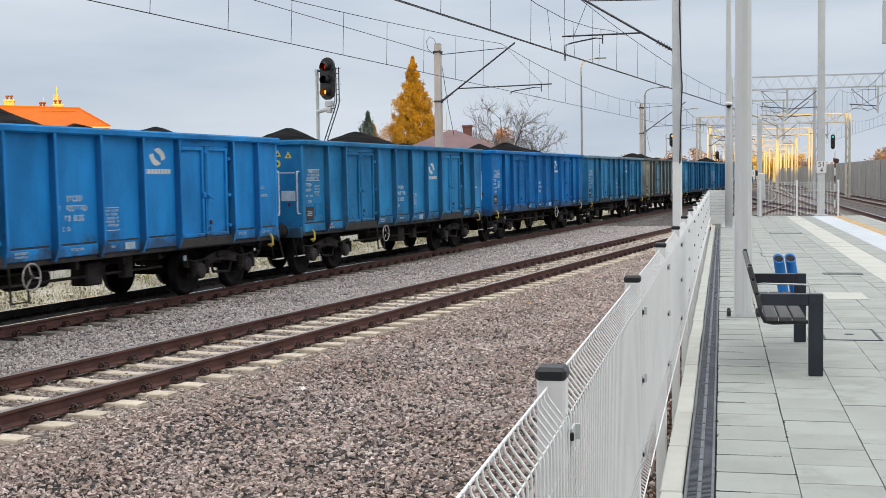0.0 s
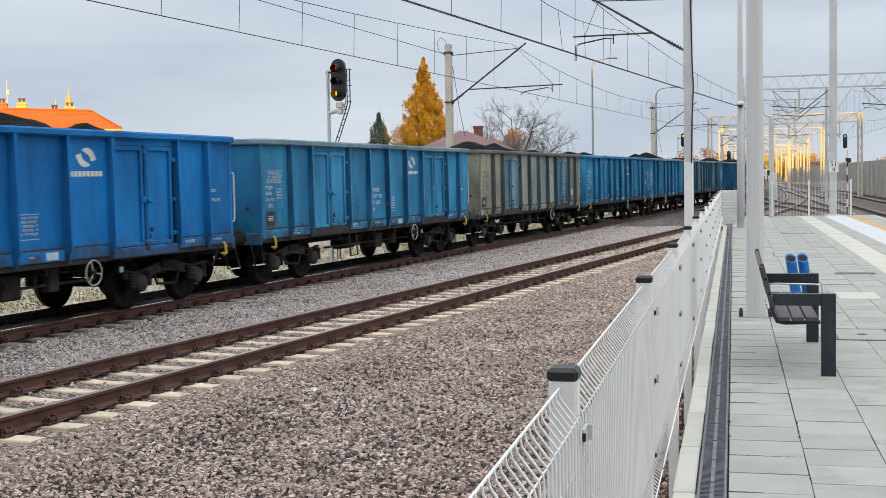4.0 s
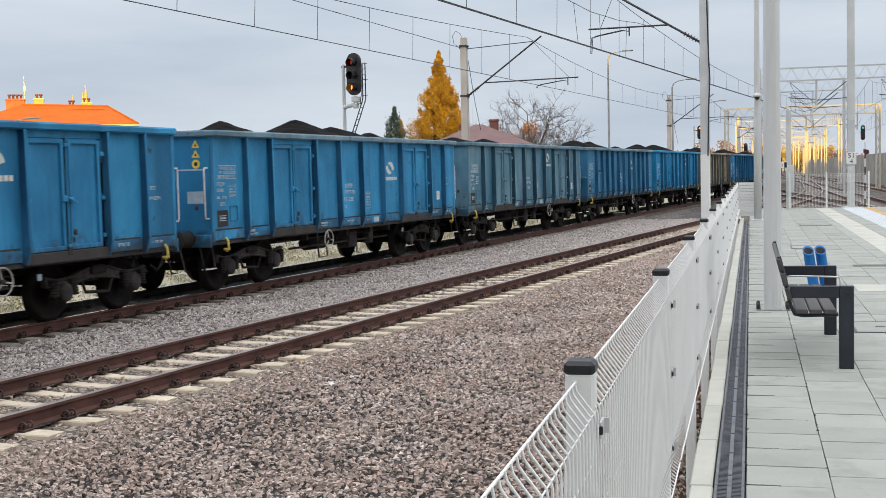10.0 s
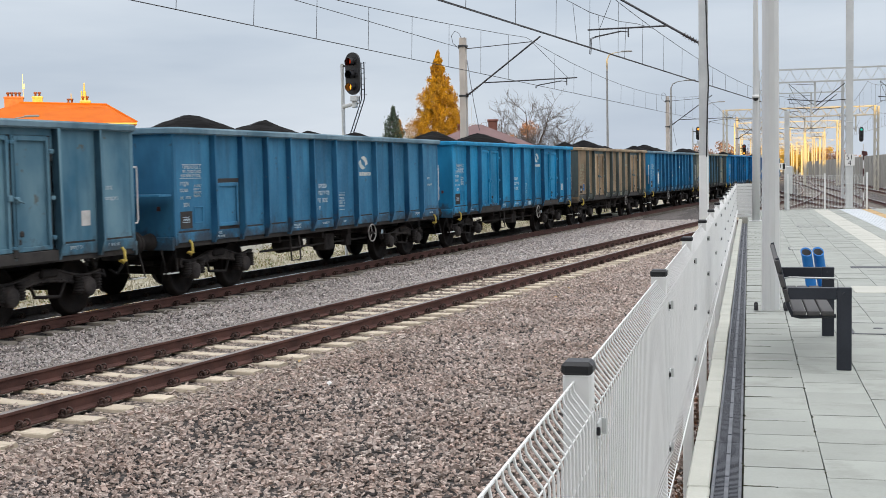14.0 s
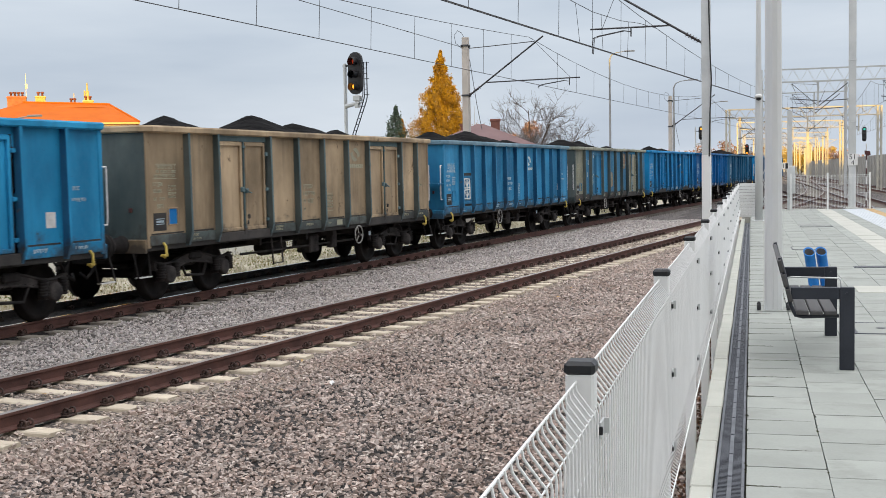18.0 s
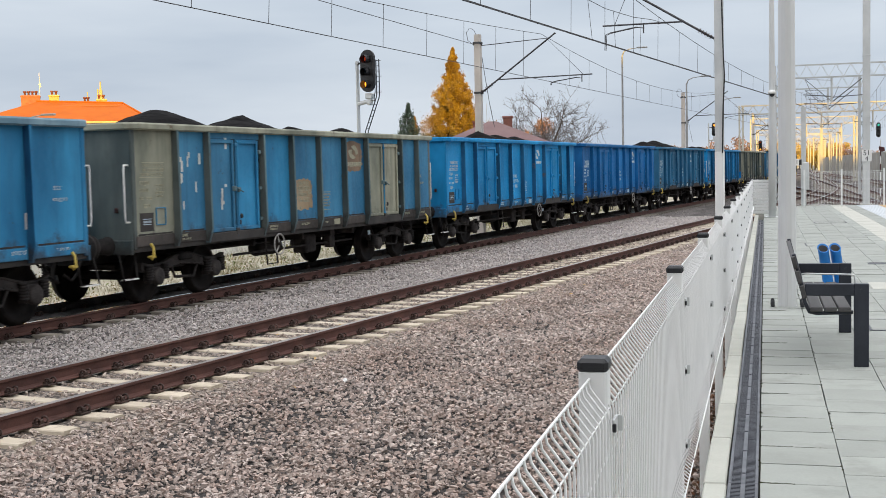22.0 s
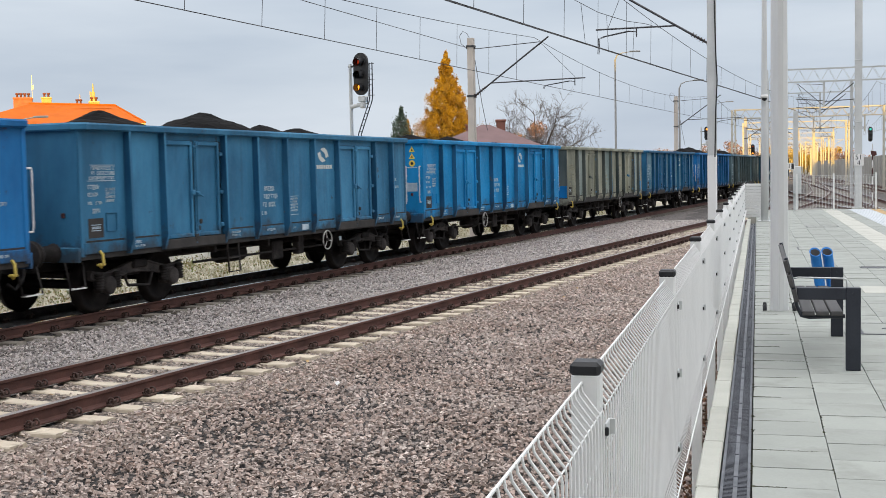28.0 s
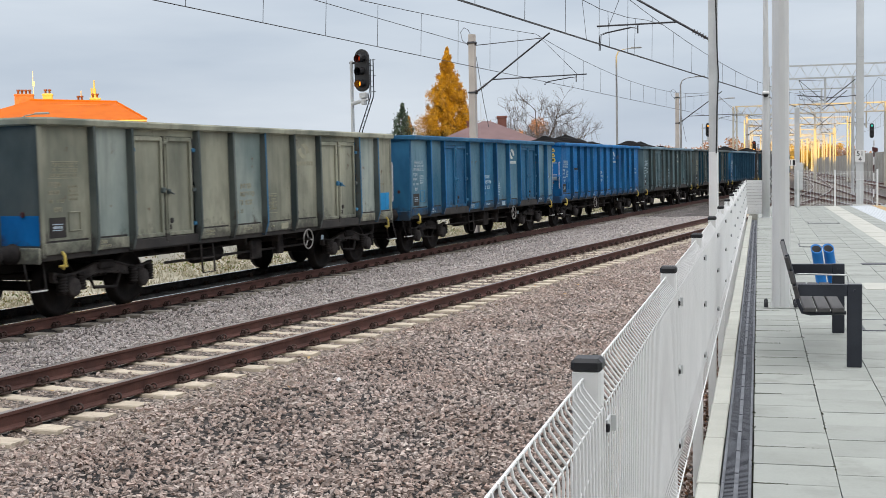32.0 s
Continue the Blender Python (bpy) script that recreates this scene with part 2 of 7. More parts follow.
# warm tint of the low sun mixed into the steel's colour
M_PORTAL = material("sun_tinted_lattice", (0.44, 0.42, 0.36), (0.54, 0.51, 0.43), 0.6, 0.0, scale=1.6, fine=22, bump=0.03, spread=0.04)
M_CONC = material("mast_concrete", (0.47, 0.42, 0.37), (0.60, 0.545, 0.49), 0.9, scale=1.2, fine=40, bump=0.15, spread=0.04)
M_DARKSTEEL = material("anthracite_steel", (0.020, 0.024, 0.034), (0.034, 0.039, 0.052), 0.45, 0.2, scale=4, fine=60, bump=0.03, spread=0.04)
M_SLAT = material("grey_stained_slats", (0.042, 0.042, 0.043), (0.080, 0.078, 0.077), 0.7, scale=3, fine=30, bump=0.1, spread=0.1, stretch=(1, 0.08, 1))
M_BLUEBIN = material("blue_bin_steel", (0.003, 0.150, 0.47), (0.005, 0.180, 0.55), 0.5, scale=3, fine=40, bump=0.02, spread=0.03)
M_BLACK = material("matt_black", (0.008, 0.008, 0.009), (0.02, 0.02, 0.022), 0.6, scale=5, fine=60, bump=0.05, spread=0.05)
M_MOSS = island_material("moss_and_dirt", [(0.02, 0.02, 0.015), (0.05, 0.055, 0.02), (0.035, 0.03, 0.025), (0.09, 0.10, 0.03)])
M_RAIL = material("rusty_rail_side", (0.064, 0.028, 0.022), (0.128, 0.056, 0.043), 0.85, 0.1, scale=3, fine=50, bump=0.2, spread=0.05)
M_HEAD = material("worn_rail_head", (0.16, 0.13, 0.12), (0.30, 0.27, 0.25), 0.4, 0.6, scale=1.2, fine=30, bump=0.05, spread=0.03, stretch=(1, 0.1, 1))
M_SHINE = material("polished_rail_head", (0.50, 0.49, 0.48), (0.66, 0.65, 0.64), 0.22, 0.9, scale=1.2, fine=30, bump=0.02, spread=0, stretch=(1, 0.1, 1))
M_SLEEPER = material("concrete_sleeper", (0.44, 0.375, 0.285), (0.57, 0.50, 0.395), 0.9, scale=3, fine=45, bump=0.15, spread=0.08, dirt=(0.27, 0.22, 0.17), dirt_amount=0.2)
M_SLEEPER_MID = material("dusty_sleeper", (0.24, 0.215, 0.18), (0.34, 0.305, 0.255), 0.9, scale=3, fine=45, bump=0.15, spread=0.15)
M_SLEEPER_OLD = material("oily_sleeper", (0.12, 0.105, 0.09), (0.20, 0.18, 0.155), 0.9, scale=3, fine=45, bump=0.15, spread=0.15)
M_CLIP = material("rusty_fastening", (0.035, 0.022, 0.018), (0.085, 0.05, 0.04), 0.75, 0.3, scale=8, fine=80, bump=0.2, spread=0.1)
M_WIRE = material("catenary_copper", (0.045, 0.045, 0.05), (0.09, 0.09, 0.095), 0.5, 0.5, scale=5, fine=30, bump=0, spread=0)
M_INSUL = material("brown_insulator", (0.03, 0.022, 0.022), (0.06, 0.04, 0.035), 0.3, scale=5, fine=30, bump=0, spread=0)
M_UNDER = material("sooty_running_gear", (0.016, 0.015, 0.015), (0.042, 0.038, 0.036), 0.85, 0.0, scale=4, fine=40, bump=0.2, spread=0.1)
M_GEAR = material("rusty_dark_bogie", (0.022, 0.021, 0.021), (0.075, 0.066, 0.062), 0.85, 0.0, scale=4, fine=40, bump=0.25, spread=0.15)
M_WHEEL = material("wheel_steel", (0.007, 0.006, 0.006), (0.022, 0.018, 0.016), 0.7, 0.2, scale=5, fine=40, bump=0.1, spread=0.1)
M_COAL = island_material("coal", [(0.003, 0.003, 0.0032), (0.006, 0.006, 0.0065), (0.011, 0.0105, 0.0105)], 0.95, 14, 0.8)
M_MARK = material("white_lettering", (0.30, 0.42, 0.50), (0.52, 0.60, 0.64), 0.7, scale=6, fine=40, bump=0, spread=0.1)
M_LOGO = material("pale_logo_paint", (0.50, 0.55, 0.53), (0.66, 0.68, 0.63), 0.7, scale=6, fine=40, bump=0, spread=0.05)
M_FAINT = material("worn_lettering", (0.27, 0.27, 0.20), (0.36, 0.35, 0.25), 0.8, scale=6, fine=40, bump=0, spread=0.1)
M_SIGNY = material("yellow_sign", (0.66, 0.50, 0.05), (0.78, 0.60, 0.10), 0.6, scale=6, fine=40, bump=0, spread=0.05)
M_HOOK = material("yellow_hook_paint", (0.45, 0.33, 0.05), (0.62, 0.48, 0.12), 0.6, scale=6, fine=40, bump=0.1, spread=0.25)
M_HANDLE = material("pale_handle_paint", (0.5, 0.5, 0.48), (0.7, 0.7, 0.68), 0.6, scale=6, fine=40, bump=0.05, spread=0.12)
M_BRAKE = material("grubby_pale_paint", (0.26, 0.25, 0.235), (0.42, 0.41, 0.39), 0.7, scale=6, fine=40, bump=0.05, spread=0.12)
M_ROOF = material("orange_roof_sheet", (0.36, 0.090, 0.008), (0.45, 0.118, 0.011), 0.75, scale=1.0, fine=12, bump=0.15, spread=0)
M_ROOF2 = material("dull_red_roof", (0.145, 0.085, 0.085), (0.195, 0.118, 0.115), 0.8, scale=1.0, fine=12, bump=0.15, spread=0)
M_PLASTER = material("house_plaster", (0.62, 0.55, 0.40), (0.72, 0.65, 0.50), 0.9, scale=1, fine=20, bump=0.1, spread=0.03)
M_BRICK = material("chimney_brick", (0.36, 0.12, 0.06), (0.48, 0.18, 0.09), 0.9, scale=3, fine=25, bump=0.2, spread=0.05)
# darker copy of the chimney brick, shade painted into it
M_BRICK2 = material("shaded_brick", (0.17, 0.072, 0.055), (0.26, 0.11, 0.08), 0.9, scale=3, fine=25, bump=0.2, spread=0.05)
M_SALMON = island_material("salmon_leaves", [(0.42, 0.20, 0.10), (0.55, 0.29, 0.16), (0.48, 0.24, 0.11), (0.60, 0.34, 0.20)], 0.9, 3, 0)
M_POT = material("dark_red_pot", (0.16, 0.05, 0.035), (0.22, 0.07, 0.045), 0.8, scale=3, fine=25, bump=0.1, spread=0.1)
M_CHIM = material("yellow_plaster_chimney", (0.52, 0.42, 0.15), (0.62, 0.50, 0.22), 0.85, scale=3, fine=25, bump=0.1, spread=0.05)
M_BARK = material("bark", (0.10, 0.075, 0.055), (0.19, 0.15, 0.12), 0.95, scale=4, fine=30, bump=0.4, spread=0.05)
M_TWIG = material("bare_twigs", (0.13, 0.11, 0.10), (0.20, 0.17, 0.15), 0.95, scale=4, fine=30, bump=0, spread=0.05)
# the patch tint darkens clumps: shade between tufts painted in
M_GOLD = island_material("golden_needles", [(0.24, 0.150, 0.010), (0.33, 0.208, 0.014), (0.40, 0.258, 0.020), (0.29, 0.182, 0.011), (0.47, 0.312, 0.034)], 0.8, 8, 0, (0.42, 0.36, 0.40), 1.3)
# leaf colour carries the low sun's gold itself
M_SUNGOLD = island_material("sun_gold_leaves", [(0.34, 0.24, 0.05), (0.46, 0.33, 0.08), (0.40, 0.28, 0.06), (0.52, 0.38, 0.11)], 0.8, 8, 0)
M_SPRUCE = island_material("spruce_needles", [(0.035, 0.065, 0.042), (0.07, 0.105, 0.065), (0.11, 0.145, 0.09)], 0.85, 8, 0)
M_AUTUMN = island_material("autumn_leaves", [(0.19, 0.135, 0.125), (0.28, 0.185, 0.160), (0.23, 0.165, 0.150), (0.33, 0.22, 0.185)], 0.9, 3, 0)
M_NOISEWALL = material("noise_wall_panels", (0.26, 0.25, 0.225), (0.34, 0.325, 0.29), 0.9, scale=0.7, fine=10, bump=0.1, spread=0.05)
M_LAMPGLASS = material("lamp_glass", (0.6, 0.6, 0.58), (0.7, 0.7, 0.68), 0.3, scale=2, fine=20, bump=0, spread=0)
M_LAMPPOLE = material("weathered_lamp_pole", (0.26, 0.26, 0.26), (0.36, 0.36, 0.35), 0.7, 0.0, scale=2, fine=20, bump=0.03, spread=0.05)
M_SIGNWHITE = material("white_sign_plate", (0.72, 0.72, 0.70), (0.80, 0.80, 0.78), 0.6, scale=3, fine=30, bump=0.02, spread=0.02)
M_REDLENS = material("red_signal_lens", (0.30, 0.02, 0.01), (0.40, 0.04, 0.02), 0.2, scale=3, fine=30, bump=0, spread=0, emit=(1.0, 0.10, 0.03, 0.25))
M_AMBER = material("amber_signal_lens", (0.7, 0.3, 0.02), (0.8, 0.4, 0.05), 0.2, scale=3, fine=30, bump=0, spread=0, emit=(1.0, 0.34, 0.03, 2.2))
M_GREEN = material("green_signal_lens", (0.05, 0.5, 0.4), (0.1, 0.6, 0.45), 0.2, scale=3, fine=30, bump=0, spread=0, emit=(0.1, 0.9, 0.7, 0.35))
M_HOOD = material("signal_hood", (0.010, 0.010, 0.011), (0.02, 0.02, 0.022), 0.5, scale=3, fine=30, bump=0, spread=0)
M_BAND = material("red_post_band", (0.055, 0.016, 0.015), (0.085, 0.022, 0.02), 0.6, scale=3, fine=30, bump=0, spread=0.05)
M_DARKBRICK = material("dark_brick", (0.20, 0.17, 0.15), (0.28, 0.24, 0.21), 0.9, scale=0.6, fine=6, bump=0.1, spread=0)
M_LITTER = island_material("leaf_litter", [(0.05, 0.03, 0.02), (0.12, 0.06, 0.035), (0.20, 0.085, 0.04), (0.09, 0.05, 0.03), (0.16, 0.10, 0.06)], 0.9, 30, 0)
M_NOISEPOST = material("noise_wall_post", (0.34, 0.34, 0.32), (0.42, 0.415, 0.39), 0.8, scale=2, fine=20, bump=0.03, spread=0.05)
M_OLDKERB = material("old_platform_concrete", (0.60, 0.58, 0.53), (0.74, 0.72, 0.66), 0.95, scale=1.5, fine=20, bump=0.3, spread=0.05, dirt=(0.42, 0.40, 0.34), dirt_amount=0.2)


for m_ in (M_COAL, M_UNDER, M_GEAR, M_WHEEL, M_ROOF):                # soot and coal dust hardly shine
    m_.node_tree.nodes["Principled BSDF"].inputs["Specular IOR Level"].default_value = 0.12


# ---------------------------------------------------------------- mesh building
class Shape:
    """Vertices and faces gathered from simple forms, in metres."""

    def __init__(self):
        self.v, self.f, self.s = [], [], []

    def add(self, verts, faces, smooth=False):
        k = len(self.v)
        self.v += [tuple(v) for v in verts]
        self.f += [tuple(i + k for i in f) for f in faces]
        self.s += [smooth] * len(faces)
        return self

    def box(self, x0, x1, y0, y1, z0, z1, m=None, b=0.0):
        """A box; b cuts its edges back."""
        if b <= 0:
            vs = [Vector((x, y, z)) for x in (x0, x1) for y in (y0, y1) for z in (z0, z1)]
            fs = [(0, 1, 3, 2), (4, 6, 7, 5), (0, 4, 5, 1), (2, 3, 7, 6), (0, 2, 6, 4), (1, 5, 7, 3)]
        else:
            b = min(b, 0.45 * min(x1 - x0, y1 - y0, z1 - z0))
            vs, ids = [], {}
            for ix, x in ((0, x0), (1, x1)):
                for iy, y in ((0, y0), (1, y1)):
                    for iz, z in ((0, z0), (1, z1)):
                        sx, sy, sz = (b if ix == 0 else -b), (b if iy == 0 else -b), (b if iz == 0 else -b)
                        for ax in range(3):
                            p = [x + sx, y + sy, z + sz]
                            p[ax] = (x, y, z)[ax]
                            ids[ix, iy, iz, ax] = len(vs)
                            vs.append(Vector(p))
            fs = []
            for ax in range(3):
                o = [a for a in range(3) if a != ax]
                for side in (0, 1):
                    q = []
                    for u, w in ((0, 0), (1, 0), (1, 1), (0, 1)):
                        k = [0, 0, 0]
                        k[ax], k[o[0]], k[o[1]] = side, u, w
                        q.append(ids[(*k, ax)])
                    fs.append(tuple(q if (side == 1) == (ax != 1) else q[::-1]))
                for u in (0, 1):
                    for w in (0, 1):
                        k0, k1 = [0, 0, 0], [0, 0, 0]
                        k0[o[0]] = k1[o[0]] = u
                        k0[o[1]] = k1[o[1]] = w
                        k1[ax] = 1
                        q = (ids[(*k0, o[0])], ids[(*k1, o[0])], ids[(*k1, o[1])], ids[(*k0, o[1])])
                        fs.append(q if (u == w) == (ax != 1) else q[::-1])
            for ix in (0, 1):
                for iy in (0, 1):
                    for iz in (0, 1):
                        q = tuple(ids[ix, iy, iz, a] for a in range(3))
                        fs.append(q if (ix + iy + iz) % 2 == 1 else q[::-1])
        if m is not None:
            vs = [m @ v for v in vs]
        return self.add(vs, fs)

    def tube(self, p0, p1, r0, r1=None, seg=10, caps=True):
        p0, p1 = Vector(p0), Vector(p1)
        r1 = r0 if r1 is None else r1
        d = (p1 - p0).normalized()
        a = d.orthogonal().normalized()
        c = d.cross(a)
        vs = []
        for p, r in ((p0, r0), (p1, r1)):
            vs += [p + (a * math.cos(2 * math.pi * i / seg) + c * math.sin(2 * math.pi * i / seg)) * r for i in range(seg)]
        self.add(vs, [(i, (i + 1) % seg, seg + (i + 1) % seg, seg + i) for i in range(seg)], True)
        if caps:
            self.add(vs, [tuple(reversed(range(seg))), tuple(range(seg, 2 * seg))])
        return self

    def path(self, pts, r, seg=6):
        """A bent tube through points; r: one radius, or one for each point."""
        pts = [Vector(p) for p in pts]
        rs = r if hasattr(r, "__len__") else [r] * len(pts)
        vs, ref = [], None
        for i, p in enumerate(pts):
            d = (pts[min(i + 1, len(pts) - 1)] - pts[max(i - 1, 0)]).normalized()
            a = d.orthogonal().normalized() if ref is None else (ref - d * ref.dot(d)).normalized()
            ref = a
            c = d.cross(a)
            vs += [p + (a * math.cos(2 * math.pi * k / seg) + c * math.sin(2 * math.pi * k / seg)) * rs[i] for k in range(seg)]
        fs = [(i * seg + k, i * seg + (k + 1) % seg, (i + 1) * seg + (k + 1) % seg, (i + 1) * seg + k) for i in range(len(pts) - 1) for k in range(seg)]
        self.add(vs, fs, True)
        self.add(vs, [tuple(reversed(range(seg))), tuple(range(len(vs) - seg, len(vs)))])
        return self

    def lathe(self, origin, axis, prof, seg=24):
        """Turns (along, radius) pairs round an axis."""
        o, d = Vector(origin), Vector(axis).normalized()
        a = d.orthogonal().normalized()
        c = d.cross(a)
        vs = [o + d * h + (a * math.cos(2 * math.pi * i / seg) + c * math.sin(2 * math.pi * i / seg)) * r for h, r in prof for i in range(seg)]
        fs = [(j * seg + i, j * seg + (i + 1) % seg, (j + 1) * seg + (i + 1) % seg, (j + 1) * seg + i) for j in range(len(prof) - 1) for i in range(seg)]
        return self.add(vs, fs, True)

    def plate(self, poly, axis, t0, t1):
        """A flat polygon given in two coordinates, thickened along axis 0, 1 or 2 from t0 to t1."""
        def put(p, t):
            q = list(p)
            q.insert(axis, t)
            return q
        k = len(poly)
        vs = [put(p, t0) for p in poly] + [put(p, t1) for p in poly]
        return self.add(vs, [tuple(reversed(range(k))), tuple(range(k, 2 * k))] + [(i, (i + 1) % k, k + (i + 1) % k, k + i) for i in range(k)])

    def mesh(self, name, *mats):
        me = bpy.data.meshes.new(name)
        me.from_pydata(self.v, [], self.f)
        me.polygons.foreach_set("use_smooth", self.s)
        bm = bmesh.new()
        bm.from_mesh(me)
        bmesh.ops.recalc_face_normals(bm, faces=bm.faces)
        bm.to_mesh(me)
        bm.free()
        for m in mats:
            me.materials.append(m)
        return me


def part(name, shape, mat, parent=None, label="", at=None):
    """Links a shape, or a ready mesh, as one mesh object, under a thing where one is given."""
    me = shape.mesh(name, mat) if isinstance(shape, Shape) else shape
    ob = new(name, me)
    if parent is not None:
        ob.parent = parent
    if at is not None:
        ob.matrix_basis = at
    if label:
        ob["label"] = label
    return ob


def thing(name, m, label, category, group="", kind=""):
    """An empty at a thing's base, to carry its parts."""
    ob = new(name)
    ob.empty_display_size = 0.2
    ob.matrix_basis = m
    return tagged(ob, label, category, group, kind)


def quick_mesh(name, verts, faces, mat, smooth=False):
    """A large mesh from arrays of vertices and triangles."""
    verts, faces = np.asarray(verts, np.float32), np.asarray(faces, np.int32)
    me = bpy.data.meshes.new(name)
    k = faces.shape[1]
    me.vertices.add(len(verts))
    me.vertices.foreach_set("co", verts.ravel())
    me.loops.add(faces.size)
    me.loops.foreach_set("vertex_index", faces.ravel())
    me.polygons.add(len(faces))
    me.polygons.foreach_set("loop_start", np.arange(0, faces.size, k, dtype=np.int32))
    me.polygons.foreach_set("use_smooth", np.full(len(faces), smooth))
    me.update(calc_edges=True)
    me.validate()
    me.materials.append(mat)
    return me


# ---------------------------------------------------------------- the tracks' lines
RAIL_Z = -0.59
NEAR_PHASE = -0.008                             # where the near track's sleepers lie along it


class Line:
    """A track's centre line: straight, then a bend to the left, then straight."""

    def __init__(self, x0, heading, bend_at, radius, turn):
        self.p, self.h, self.s1, self.r, self.a = Vector((x0, 0)), radians(heading), bend_at, radius, radians(turn)

    def at(self, s):
        d = Vector((math.sin(self.h), math.cos(self.h)))
        if s <= self.s1:
            return self.p + d * s, self.h
        side = 1 if self.a > 0 else -1
        q, u = self.p + d * self.s1, min((s - self.s1) / self.r, abs(self.a))
        left = Vector((-d.y, d.x)) * side
        q = q + d * (self.r * math.sin(u)) + left * (self.r * (1 - math.cos(u)))
        h = self.h - side * u
        rest = s - self.s1 - self.r * u
        return q + Vector((math.sin(h), math.cos(h))) * max(rest, 0), h

    def point(self, s, side=0.0, z=0.0):
        q, h = self.at(s)
        return Vector((q.x + math.cos(h) * side, q.y - math.sin(h) * side, z))


TRAIN = Line(-12.85 - 0.753 / math.cos(radians(7)), 7.0, 104, 420, 13)
NEAR = Line(-8.36 - 0.753 / math.cos(radians(8.81)), 8.81, 62, 480, 7.0)
RIGHT = Line(6.55, 0.2, 150, 900, 0.8)
FAR_RIGHT = Line(10.9, 0.2, 150, 900, 0.8)
CROSS = Line(10.6, -4.6, 98, 260, -5.6)


# ---------------------------------------------------------------- ground and track beds
def relief(x, y):
    """Height of the ballast: a shoulder beside the near track, a hollow towards the fence, slight waves."""
    c = x - (NEAR.p.x + math.tan(NEAR.h) * y)
    shoulder = -0.10 * np.clip((c - 1.95) / 0.95, 0, 1)
    waves = 0.016 * np.sin(1.7 * x + 0.6 * y) * np.sin(0.9 * y - 0.7 * x + 1.1) + 0.012 * np.sin(3.1 * x - 2.3 * y)
    return shoulder + np.where(abs(c) < 1.4, 0.0, waves)


def ground():
    sh = Shape()
    xs = [-3000, -600, -120, -40, -16, 15, 40, 120, 600, 3000]
    ys = [-3000, -600, -120, -20, 30, 80, 160, 320, 700, 3000]
    sh.add([(x, y, -1.08) for y in ys for x in xs], [(j * 10 + i, j * 10 + i + 1, (j + 1) * 10 + i + 1, (j + 1) * 10 + i) for j in range(9) for i in range(9)])
    tagged(part("ground", sh, M_GRASS), "dry autumn grass ground beyond the tracks", "ground", kind="structure")
    # the ballast bed under all tracks, from the shoulder of the train's track to the noise wall
    sh = Shape()
    ys = sorted({*[-260 + 20 * i for i in range(13)], *[0.75 * i for i in range(81)], *[62 + 6 * i for i in range(30)], *[250 + 30 * i for i in range(12)]})
    cols = 44
    for y in ys:
        c = TRAIN.point(y)
        left = c.x - 2.1
        row = [(left - 1.0, -1.10), (left, -0.84)]
        for i in range(cols):
            x = left + (13.8 - left) * (i + 1) / cols
            row.append((x, -0.825 + float(relief(x, y)) if -5 < y < 60 else -0.825))
        row.append((14.6, -1.10))
        k = len(row)
        sh.v += [(x, y, z) for x, z in row]
    for j in range(len(ys) - 1):
        for i in range(k - 1):
            sh.f.append((j * k + i, j * k + i + 1, (j + 1) * k + i + 1, (j + 1) * k + i))
            sh.s.append(True)
    bed = tagged(part("track_bed", sh, M_BALLAST), "grey-brown crushed stone ballast bed", "ballast", kind="structure")
    bed.data.materials.append(M_GAPBED)                # dark bed that paints shade into the gaps between loose stones
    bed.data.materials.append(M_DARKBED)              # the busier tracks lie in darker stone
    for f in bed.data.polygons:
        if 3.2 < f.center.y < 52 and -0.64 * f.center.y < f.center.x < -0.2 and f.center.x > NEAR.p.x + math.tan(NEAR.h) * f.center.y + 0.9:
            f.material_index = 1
        elif f.center.x > 1.0 or f.center.y > 46 and f.center.x > -3.5:
            f.material_index = 2
    # sandy fines packed between the near track's sleepers, dark ballast with painted-in shade under the train
    for line, s0, s1, half, z, mat, label in ((NEAR, -30, 66, 1.30, -0.804, M_SANDBED, "sandy beige fines packed between the sleepers"), (TRAIN, -240, 470, 0.68, -0.742, M_UNDERTRAIN, "dark ballast between the rails, the train's shade painted in")):
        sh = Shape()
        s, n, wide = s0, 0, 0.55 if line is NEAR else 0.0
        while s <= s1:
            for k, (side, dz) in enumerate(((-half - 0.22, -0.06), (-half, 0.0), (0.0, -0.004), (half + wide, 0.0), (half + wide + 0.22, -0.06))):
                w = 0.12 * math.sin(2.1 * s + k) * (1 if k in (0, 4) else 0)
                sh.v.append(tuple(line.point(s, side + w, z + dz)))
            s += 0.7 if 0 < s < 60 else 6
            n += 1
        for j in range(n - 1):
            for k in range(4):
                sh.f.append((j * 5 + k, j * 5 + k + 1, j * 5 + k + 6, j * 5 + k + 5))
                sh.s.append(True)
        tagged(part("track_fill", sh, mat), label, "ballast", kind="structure")


